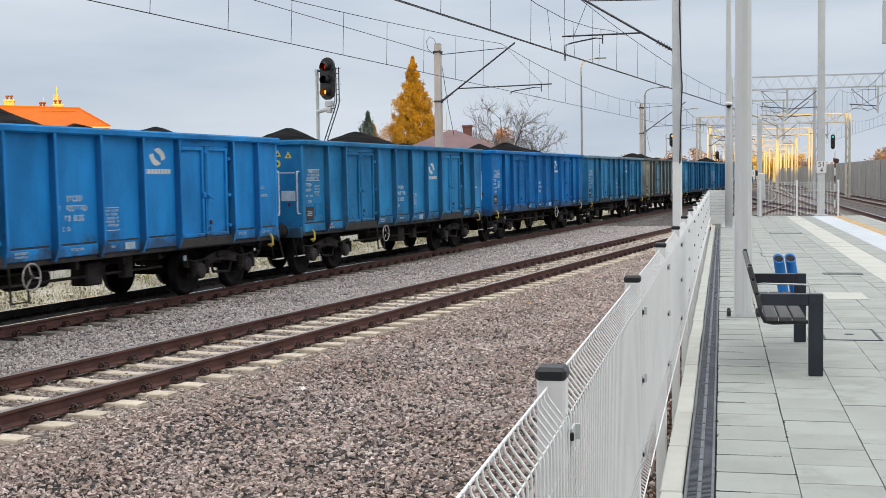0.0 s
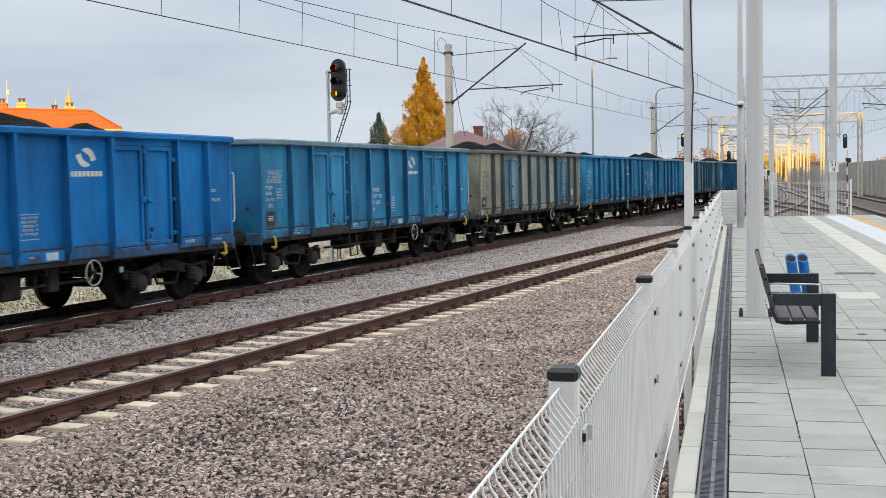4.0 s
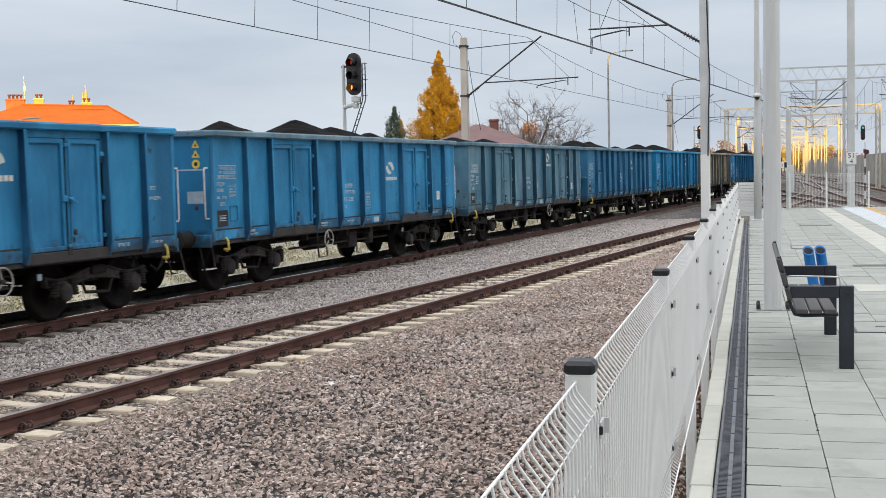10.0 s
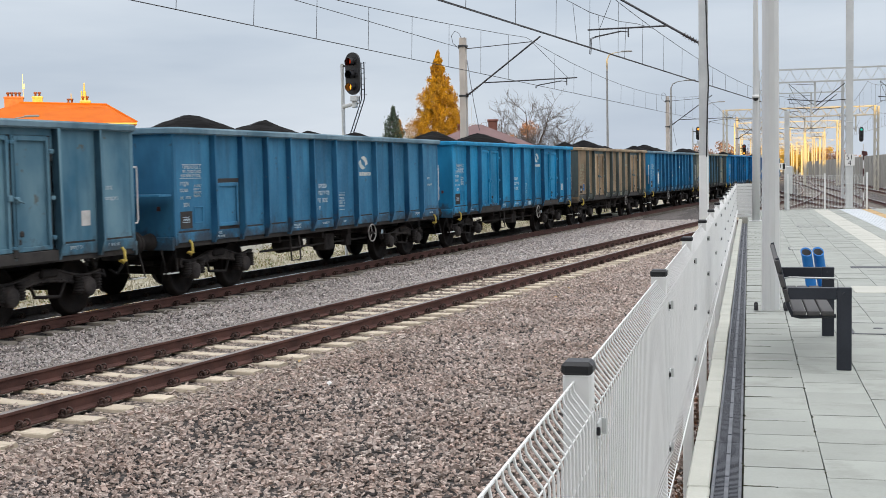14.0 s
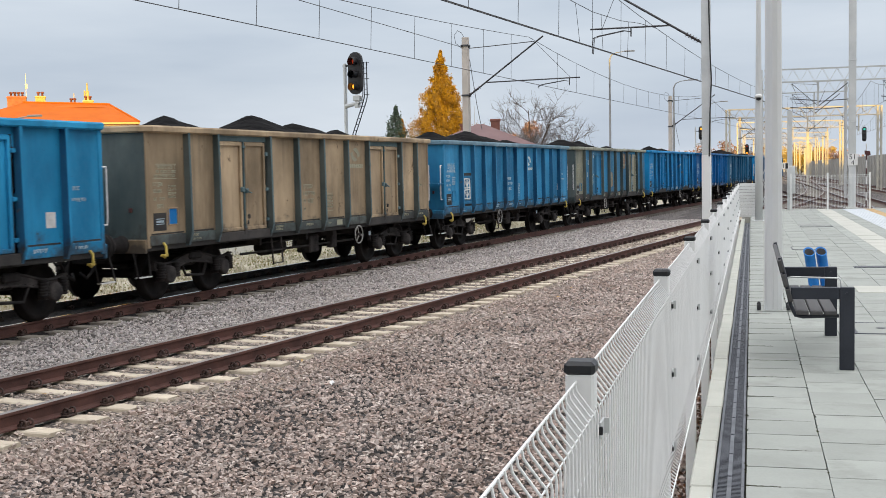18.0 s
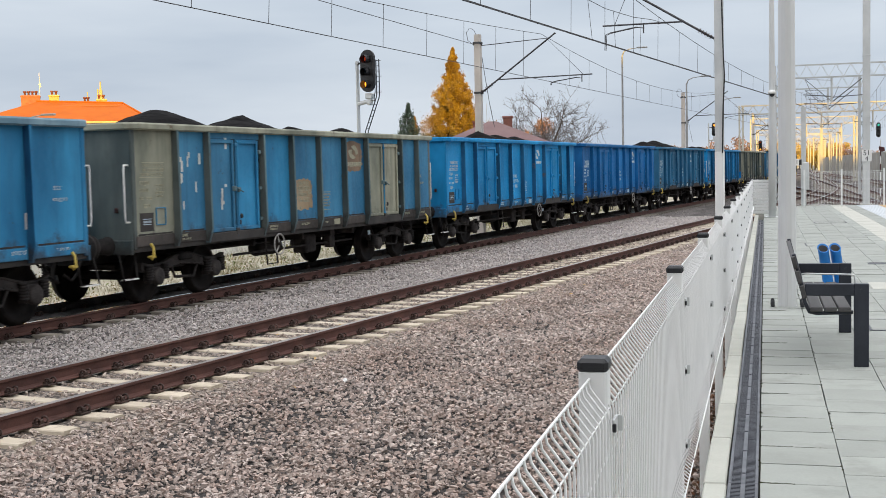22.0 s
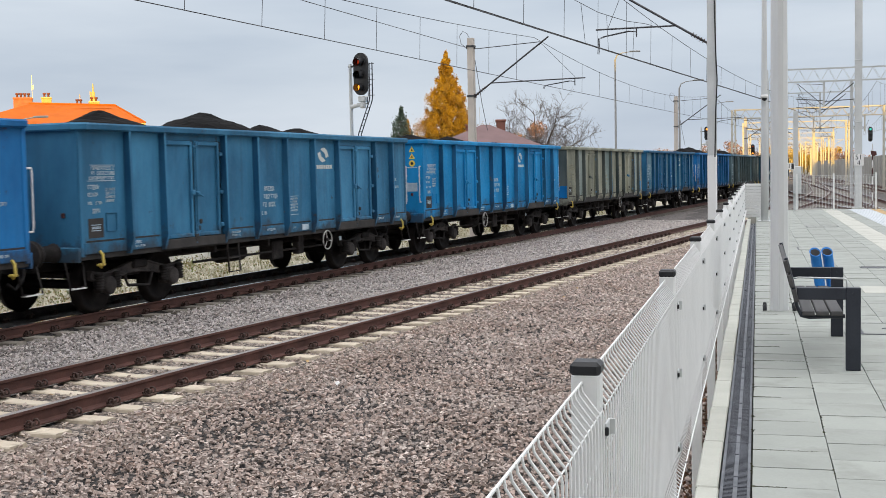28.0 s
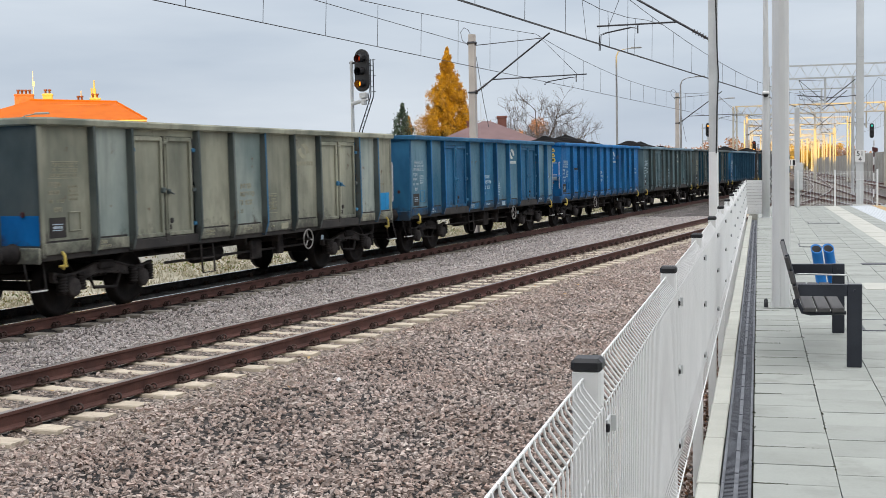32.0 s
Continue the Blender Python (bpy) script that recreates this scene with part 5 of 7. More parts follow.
part("mid_leg", Shape().box(6.38, 6.66, 149.8, 150.2, -1.0, 6.1, b=0.01), M_PORTAL, bpy.data.objects["catenary_gantry.003"], at=pose(0, -150, 0))
for k_, px_ in enumerate((0.031, 0.035, 0.0375, 0.041, 0.044, 0.0465, 0.049, 0.0525, 0.055, 0.0295, 0.0335, 0.043)):
    d_ = (230, 330, 270, 390, 245, 315, 360, 285, 235, 400, 290, 340)[k_]
    far_mast(px_ * d_, d_, -1 if k_ % 2 else 1)
hut_ = thing("trackside_hut", pose(15.2, 319.6, -1.08), "small yellow trackside hut in the low sun", "hut")
part("wall", Shape().box(-1.1, 1.1, -0.9, 0.9, 0, 1.7, b=0.02), M_CHIM, hut_)
part("roof", Shape().box(-1.25, 1.25, -1.05, 1.05, 1.7, 1.85, b=0.02), M_CHIM, hut_)
signal(-11.72, 35.1, -1.0, 5.0, (4.03, 5.32), -18, "three-lamp railway signal with a lower amber light on a grey post", (M_REDLENS, M_HOOD, M_AMBER))
signal(-0.4, 118, -1.0, 3.8, (2.75, 3.75), 0, "small railway signal with an amber light beyond the platform end", (M_REDLENS, M_HOOD, M_AMBER))
signal(-3.95, 100, -1.0, 4.9, (3.85, 4.95), 0, "small railway signal beside the train's track", (M_AMBER, M_HOOD, M_HOOD))


def post_signal(x, y):
    """A slim banded post with a small three-lamp head and a repeater box."""
    p = thing("railway_signal", pose(x, y, 0), "small railway signal showing green on a red and white banded post", "signal", "railway signals")
    for k in range(9):
        part("post_band", Shape().tube((0.10, 0, -0.85 + k * 0.38), (0.10, 0, -0.85 + (k + 1) * 0.38), 0.030, seg=10), M_BAND if k % 2 else M_SIGNWHITE, p, "red band" if k % 2 else "white band")
    poly = [(math.cos(a) * 0.095, 3.28 + math.sin(a) * 0.095) for a in [math.pi * i / 10 for i in range(11)]]
    poly += [(-math.cos(a) * 0.095, 2.78 - math.sin(a) * 0.095) for a in [math.pi * i / 10 for i in range(11)]]
    part("head_board", Shape().plate(poly, 1, -0.10, 0.02), M_HOOD, p, "oval matt black board")
    for k, lens in enumerate((M_GREEN, M_HOOD, M_HOOD)):
        z = 3.26 - k * 0.23
        lamp = part("lamp", Shape().lathe((0, -0.10, z), (0, -1, 0), [(0, 0.055), (0.02, 0.045), (0.03, 0.0)], 14), lens, p)
        part("hood", Shape().path([(0.07 * math.cos(a), -0.16, z + 0.07 * math.sin(a)) for a in [math.pi * i / 8 for i in range(9)]], 0.018, 5), M_HOOD, lamp, "black visor")
    part("repeater", Shape().plate([(0.02, 2.26), (0.26, 2.22), (0.28, 2.05), (0.16, 2.0), (0.03, 2.08)], 1, -0.12, 0.05), M_BAND, p, "small dark red box")


post_signal(5.15, 59.8)


# ---------------------------------------------------------------- surroundings
def noise_wall():
    w = thing("noise_wall", pose(14.7, 0, 0), "long grey-brown panelled noise wall beside the tracks", "wall", kind="structure")
    post = Shape().box(-0.10, 0.10, -0.06, 0.06, -1.2, 2.71).mesh("post", M_NOISEPOST)
    pan = Shape().box(-0.03, 0.05, -2.0, 2.0, -1.2, 2.72)
    for i in range(5):
        for s_ in (-1.0, 0.0):
            pan.box(-0.055, -0.031, s_ * 1.94 + 0.01, s_ * 1.94 + 1.93, -1.15 + i * 0.77, -1.15 + i * 0.77 + 0.745)
    pan = pan.mesh("panel", M_NOISEWALL)
    for k in range(75):
        part("post", post, None, w, at=pose(0, 40 + 4.0 * k, 0))
        part("panel", pan, None, w, at=pose(0, 42 + 4.0 * k, 0))


def hip_roof(w, d, z0, z1, ridge):
    sh = Shape()
    sh.add([(-w, -d, z0), (w, -d, z0), (w, d, z0), (-w, d, z0), (-ridge, 0, z1), (ridge, 0, z1), (-w, -d, z0 - 0.2), (w, -d, z0 - 0.2), (w, d, z0 - 0.2), (-w, d, z0 - 0.2)],
           [(0, 1, 5, 4), (1, 2, 5), (2, 3, 4, 5), (3, 0, 4), (0, 6, 7, 1), (1, 7, 8, 2), (2, 8, 9, 3), (3, 9, 6, 0), (6, 9, 8, 7)])
    return sh


def houses():
    h = thing("house", pose(-60.0, 94.65, -1.08, 0, 0, 31), "house with a bright orange hipped sheet roof and yellow chimneys", "house")
    part("wall", Shape().box(-7.0, 7.0, -5.0, 5.0, 0, 7.3), M_PLASTER, h)
    roof = Shape().add([(-7.6, -5.6, 7.5), (7.3, -5.6, 7.5), (7.3, 5.6, 7.5), (-7.6, 5.6, 7.5), (-2.3, 0, 9.5), (4.95, 0, 9.32), (-7.6, -5.6, 7.3), (7.3, -5.6, 7.3), (7.3, 5.6, 7.3), (-7.6, 5.6, 7.3)],
                       [(0, 1, 5, 4), (1, 2, 5), (2, 3, 4, 5), (3, 0, 4), (0, 6, 7, 1), (1, 7, 8, 2), (2, 8, 9, 3), (3, 9, 6, 0), (6, 9, 8, 7)])
    part("roof", roof, M_ROOF, h, "orange sheet-metal roof")
    part("ridge_cap", Shape().tube((-2.4, 0, 9.52), (5.0, 0, 9.34), 0.10, seg=6), M_ROOF, h)
    part("ridge_cap", Shape().tube((4.95, 0, 9.34), (7.3, -5.6, 7.54), 0.08, seg=6), M_ROOF, h)
    part("gutter", Shape().box(-7.6, 7.3, -5.75, -5.602, 7.32, 7.46, b=0.02), M_CHIM, h, "yellow gutter")
    for x, y, w, z, mat, n in ((-2.9, 1.0, 0.8, 10.1, M_BRICK, 4), (-0.9, 0.6, 0.42, 10.1, M_CHIM, 2), (3.15, 0.5, 0.44, 9.72, M_CHIM, 2), (1.85, 0.5, 0.36, 9.52, M_BRICK, 2)):
        c = part("chimney", Shape().box(x - w, x + w, y - 0.4, y + 0.4, 8.0, z, b=0.03).box(x - w - 0.05, x + w + 0.05, y - 0.45, y + 0.45, z - 0.16, z - 0.04, b=0.02), mat, h)
        for k in range(n):
            q = x + w * (2 * (k + 0.5) / n - 1) * 0.8
            part("chimney_pot", Shape().lathe((q, y, z), (0, 0, 1), [(0, 0.10), (0.22, 0.08), (0.24, 0.15), (0.38, 0.15), (0.38, 0.0)], 8), M_POT, c, "brick-red pot")
    part("mast_pipe", Shape().tube((-2.1, 0.9, 9.4), (-2.1, 0.9, 12.1), 0.035, seg=6).box(-2.16, -1.96, 0.85, 0.95, 10.8, 11.2), M_LAMPGLASS, h, "thin white aerial")
    part("flue", Shape().tube((3.1, 0.6, 9.5), (3.1, 0.6, 10.55), 0.20, 0.16, 8).tube((3.1, 0.6, 10.5), (3.1, 0.6, 11.3), 0.09, 0.05, 8), M_CHIM, h, "pale flue pipe")
    part("vent_pipe", Shape().tube((2.85, 0.6, 9.5), (2.85, 0.6, 10.6), 0.06, seg=6), M_CHIM, h)
    part("vent_pipe", Shape().tube((1.95, 0.6, 9.4), (1.95, 0.6, 10.35), 0.04, seg=6), M_CHIM, h)
    part("skylight_bar", Shape().box(-1.0, 4.6, -1.02, -0.94, 9.02, 9.07), M_BRICK, h)
    for k in range(4):
        wn_ = part("window", Shape().box(-5.2 + k * 3.2, -4.0 + k * 3.2, -5.06, -4.98, 4.2, 5.8), M_BLACK, h)
        part("frame", Shape().box(-5.3 + k * 3.2, -5.2 + k * 3.2, -5.1, -4.98, 4.1, 5.9).box(-4.0 + k * 3.2, -3.9 + k * 3.2, -5.1, -4.98, 4.1, 5.9), M_SIGNWHITE, wn_)
    h = thing("house", pose(-17.0, 76.0, -1.08, 0, 0, 12), "house with a dull red hipped roof and brick chimneys", "house")
    part("wall", Shape().box(-4.0, 4.0, -4.0, 4.0, 0, 3.9), M_PLASTER, h)
    part("roof", hip_roof(4.2, 4.2, 4.0, 5.75, 0.25), M_ROOF2, h, "dull red pyramid roof")
    for x, y, w, z in ((1.0, 0.4, 0.29, 6.05), (-1.05, 1.0, 0.22, 5.8)):
        c = part("chimney", Shape().box(x - w, x + w, y - 0.35, y + 0.35, 4.6, z, b=0.02), M_BRICK2, h, "brick chimney")
        part("crown", Shape().box(x - w - 0.06, x + w + 0.06, y - 0.41, y + 0.41, z - 0.12, z + 0.02, b=0.02), M_BRICK2, c)
    part("aerial", Shape().tube((-0.35, 0, 5.6), (-0.35, 0, 6.9), 0.02, seg=5), M_LAMPGLASS, h)


def street_lamp(x, y, top, label):
    p = thing("street_lamp", pose(x, y, -1.08), label, "street lamp", "street lamps")
    part("pole", Shape().path([(0, 0, 0), (0, 0, top * 0.5), (0, 0, top - 0.4), (0.12, 0, top - 0.1), (0.45, 0, top + 0.05), (1.1, 0, top + 0.12)], [0.085, 0.072, 0.055, 0.04, 0.03, 0.026], 8), M_LAMPPOLE, p)
    part("lamp_head", Shape().box(0.95, 1.65, -0.12, 0.12, top + 0.08, top + 0.17, b=0.03), M_LAMPPOLE, p, "flat grey lamp head")


def leaf_cloud(points, size, rng, flat=0.5):
    """Small bent leaves or needle sprays, two triangles each, at the points."""
    n = len(points)
    a = rng.normal(size=(n, 3))
    a /= np.linalg.norm(a, axis=1)[:, None]
    b = np.cross(a, rng.normal(size=(n, 3)))
    b /= np.linalg.norm(b, axis=1)[:, None] + 1e-9
    s = size * rng.uniform(0.6, 1.4, (n, 1))
    v = np.stack([points - a * s, points + b * s * flat, points + a * s, points - b * s * flat], 1).reshape(-1, 3)
    k = np.arange(n)[:, None] * 4
    f = np.concatenate([k + np.array([[0, 1, 2]]), k + np.array([[0, 2, 3]])])
    return v, f


def conifer(name, x, y, height, radius, mat, count, size, label, seed, fill=1.0):
    rng = np.random.default_rng(seed)
    t = thing(name, pose(x, y, -1.08), label, "tree")
    part("trunk", Shape().path([(0, 0, 0), (0.05, 0, height * 0.4), (0, 0, height * 0.97)], [0.022 * height, 0.013 * height, 0.01], 8), M_BARK, t)
    limbs, pts = Shape(), []
    n = 150
    for i in range(n):
        u = 0.06 + 0.93 * (i / n) ** 0.9
        z = height * u
        r = radius * (1 - u) ** 1.02 * rng.uniform(0.72, 1.14) * (1.0 if u > 0.14 else 0.6 + 2.8 * u)
        a = i * 2.399 + rng.uniform(-0.3, 0.3)
        rise = rng.uniform(0.25, 0.75) * r * fill
        d = Vector((math.cos(a), math.sin(a), 0))
        limbs.path([(0, 0, z), tuple(d * r * 0.55 + Vector((0, 0, z + rise * 0.4))), tuple(d * r + Vector((0, 0, z + rise)))], [0.035, 0.02, 0.008], 4)
        m = int(count / n * (0.35 + 1.3 * (r / radius)))
        tuft = rng.random(6) ** 0.6                  # sprays that stand up in tufts along the branch
        pick = rng.integers(0, 6, m)
        w = tuft[pick] + rng.normal(size=m) * 0.05
        q = np.array(d)[None] * (r * w)[:, None] + np.array([0, 0, z])[None]
        q[:, 2] += rise * w
        q += (rng.normal(size=(6, 3)) * 0.09 * r)[pick] + rng.normal(size=(m, 3)) * (0.04 + 0.045 * r) * np.array([0.75, 0.75, 1.7])
        pts.append(q)
    tagged(part("branchwork", limbs, M_BARK, t), kind="stuff")
    v, f = leaf_cloud(np.concatenate(pts), size, rng, 0.45)
    part("crown", quick_mesh("crown", v, f, mat), None, t, "dense foliage with gaps and an uneven outline")


def bare_tree(x, y, height, spread, label, seed):
    """A short trunk and limbs that fan out into a round crown of bare twigs. spread: half the crown's width."""
    rng = random.Random(seed)
    t = thing("bare_tree", pose(x, y, -1.08), label, "tree")
    trunk, limbs, twigs = Shape(), Shape(), Shape()
    fork = height * 0.27
    trunk.path([(0, 0, 0), (0.05, 0, fork * 0.6), (0.02, 0.02, fork * 1.15)], [height * 0.026, height * 0.021, height * 0.016], 8)

    def bough(p, d, length, r, shape, seg, up):
        """A wavering branch; gives points and directions along it."""
        pts, rs, q = [p.copy()], [r], p.copy()
        for k in range(4):
            d = (d + Vector((rng.uniform(-1, 1), rng.uniform(-1, 1), rng.uniform(-1, 1))) * 0.20 + Vector((0, 0, up))).normalized()
            q = q + d * (length / 4)
            pts.append(q.copy())
            rs.append(r * (1 - 0.19 * (k + 1)))
        shape.path(pts, rs, seg)
        return pts, d

    def shoots(pts, d, n, length, r, shape, seg, up):
        for k in range(n):
            u = rng.uniform(0.8, 4.0)
            i = min(3, int(u))
            p = pts[i].lerp(pts[i + 1], u - i)
            side = Vector((rng.uniform(-1, 1), rng.uniform(-1, 1), rng.uniform(-0.6, 1))).normalized()
            yield bough(p, (d * 0.8 + side).normalized(), length * rng.uniform(0.65, 1.25), r, shape, seg, up)

    for k in range(14):
        lean = radians(-80 + 160 * (k + 0.5) / 14 + rng.uniform(-5, 5))
        d = Vector((math.sin(lean), rng.uniform(-0.9, 0.9), max(0.22, math.cos(lean)))).normalized()
        reach = (1.0 / math.sqrt((d.x ** 2 + d.y ** 2) / spread ** 2 + d.z ** 2 / (height - fork) ** 2)) * rng.uniform(0.72, 0.9)
        for p1, d1 in [bough(Vector((0.02, 0.02, fork * rng.uniform(0.8, 1.15))), d, reach, height * 0.010, limbs, 5, 0.05)]:
            for p2, d2 in shoots(p1, d1, 10, reach * 0.42, 0.022, limbs, 4, 0.05):
                for p3, d3 in shoots(p2, d2, 8, reach * 0.20, 0.014, twigs, 3, 0.03):
                    for _ in shoots(p3, d3, 4, reach * 0.12, 0.010, twigs, 3, 0.0):
                        pass
    part("trunk", trunk, M_BARK, t)
    tagged(part("branchwork", limbs, M_BARK, t), kind="stuff")
    tagged(part("twigwork", twigs, M_TWIG, t, "fine leafless twigs"), kind="stuff")


def bush_row(name, spots, size, count, mat, label, seed):
    """Far crowns and bushes: trunks with clouds of leaves, as one stand."""
    rng = np.random.default_rng(seed)
    t = thing(name, pose(0, 0, -1.08), label, "trees", kind="stuff")
    trunks, pts = Shape(), []
    for x, y, h, r in spots:
        trunks.path([(x, y, 0), (x + 0.2, y, h * 0.5), (x, y, h * 0.9)], [0.2, 0.12, 0.02], 5)
        for k in range(9):
            c = np.array([x, y, h * 0.62]) + rng.normal(size=3) * np.array([r * 0.5, r * 0.5, h * 0.17])
            trunks.tube((x, y, h * 0.4), tuple(c), 0.06, 0.01, 4, False)
            m = count // 9
            q = rng.normal(size=(m, 3))
            q /= np.linalg.norm(q, axis=1)[:, None]
            pts.append(c + q * (rng.random((m, 1)) ** 0.5) * r * 0.5 * np.array([1, 1, 0.8]))
    part("trunks", trunks, M_BARK, t)
    v, f = leaf_cloud(np.concatenate(pts), size, rng, 0.6)
    part("crowns", quick_mesh("crowns", v, f, mat), None, t)


noise_wall()
houses()
street_lamp(-9.0, 79.5, 10.25, "tall grey street lamp catching low sun")
street_lamp(-33.7, 49.7, 5.55, "small street lamp in front of the orange-roofed house")
street_lamp(-5.15, 84.0, 8.55, "tall grey street lamp beyond the train")
street_lamp(-3.7, 112.0, 8.5, "tall grey street lamp beyond the train")
conifer("golden_tree", -27.4, 106.5, 13.8, 4.4, M_GOLD, 120000, 0.078, "tall conical tree with golden yellow autumn foliage", 5)
conifer("golden_tree", -30.6, 104.5, 7.6, 1.6, M_GOLD, 6000, 0.14, "small golden yellow autumn tree", 6)
conifer("spruce", -25.7, 86.2, 7.75, 3.6, M_SPRUCE, 8000, 0.10, "small dark green spruce behind the train", 8, -0.3)
bare_tree(-14.2, 79.5, 8.1, 4.1, "leafless tree with a wide crown of fine twigs", 11)
bush_row("autumn_trees", [(-22.6, 118, 6.6, 2.3), (-24.6, 121, 6.1, 2.0), (-20.9, 120, 6.0, 2.2)], 0.13, 3000, M_SALMON, "orange autumn bushes catching the sun", 21)
R_ = random.Random(4)
bush_row("far_woods", [(-75 + 5.2 * i + R_.uniform(-2, 2), 300 + R_.uniform(-25, 40), R_.uniform(5.6, 7.4), R_.uniform(3.5, 5.5)) for i in range(16)], 0.23, 2400, M_AUTUMN, "distant stand of rust-brown autumn trees", 22)
bush_row("far_woods", [(24 + 6.5 * i + R_.uniform(-3, 3), 215 + R_.uniform(-25, 40), R_.uniform(7.5, 11.5), R_.uniform(3, 5)) for i in range(16)], 0.21, 2800, M_AUTUMN, "autumn trees behind the noise wall", 23)
bush_row("far_woods", [(-160 + 16 * i + R_.uniform(-6, 6), 420 + R_.uniform(-25, 40), R_.uniform(6, 8.5), R_.uniform(5, 8)) for i in range(26)], 0.36, 1700, M_AUTUMN, "distant autumn trees along the horizon", 24)
bush_row("far_woods", [(3 + 2.6 * i + R_.uniform(-1, 1), 415 + R_.uniform(-15, 25), R_.uniform(6.5, 9), R_.uniform(3, 5)) for i in range(9)], 0.26, 2600, M_SUNGOLD, "golden sunlit trees at the end of the tracks", 25)
# unseen wall added behind the viewpoint to shade the station, its steps tuned to the sunlit parts
tagged(part("wall_behind", Shape().box(-9, 28, -31, -25, -1.1, 22.9).box(28.01, 43, -31, -25, -1.1, 27.4).box(43.01, 50, -31, -25, -1.1, 26.8).box(50.01, 110, -31, -25, -1.1, 26.1).box(-75, -9.01, -31, -25, -1.1, 9.5), M_DARKBRICK), "unseen plain brown brick wall added to keep low sun off the station", "wall", kind="structure")


def litter():
    rng = random.Random(12)
    sh = Shape()
    pts = [(0.03 * math.cos(a) * rng.uniform(0.6, 1.3), 0.04 * math.sin(a) * rng.uniform(0.6, 1.3), rng.uniform(0, 0.035)) for a in [2 * math.pi * i / 9 for i in range(9)]]
    sh.add(pts + [(0, 0, 0.05), (0, 0, -0.01)], [(i, (i + 1) % 9, 9) for i in range(9)] + [((i + 1) % 9, i, 10) for i in range(9)])
    tagged(part("paper_scrap", sh, M_SIGNWHITE, at=pose(-4.69, 12.94, -0.765 + float(relief(-4.69, 12.94)))), "crumpled white paper scrap lying on the ballast", "litter")
    b = thing("trackside_box", pose(-6.3, 61.0, -0.82, 0, 0, -8), "small pale concrete box between the tracks", "box")
    part("body", Shape().box(-0.35, 0.35, -0.25, 0.25, -0.1, 0.16, b=0.02), M_KERB, b)
    part("lid", Shape().box(-0.38, 0.38, -0.28, 0.28, 0.16, 0.21, b=0.01), M_KERB, b)
    leaf = Shape().add([(-0.03, 0, 0), (0, -0.022, 0.008), (0.04, 0, 0.004), (0, 0.022, 0.012)], [(0, 1, 2), (0, 2, 3)]).mesh("fallen_leaf", M_YELLOW)
    for k in range(26):
        s_ = rng.uniform(11, 30)
        p = NEAR.point(s_, rng.uniform(-1.2, 2.2), -0.765)
        tagged(part("fallen_leaf", leaf, None, at=Matrix.LocRotScale(p, Euler((rng.uniform(-0.4, 0.4), rng.uniform(-0.4, 0.4), rng.uniform(0, 6))), None)), "dry yellow-brown leaf on the ballast", "leaf", "fallen leaves")


def leaf_litter():
    """Brown leaf litter and soil between the fence and the ballast."""
    rng = np.random.default_rng(17)
    n = 5200
    y = 3.2 + 24 * rng.random(n) ** 1.3
    x = -0.345 - 0.42 * rng.random(n) ** 1.8
    z = -0.77 + relief(x, y) + rng.uniform(-0.01, 0.025, n)
    v, f = leaf_cloud(np.stack([x, y, z], 1), 0.024, rng, 0.6)
    tagged(new("leaf_litter", quick_mesh("leaf_litter", v, f, M_LITTER)), "brown and reddish leaf litter along the fence foot", "leaf litter", kind="stuff")


litter()
leaf_litter()


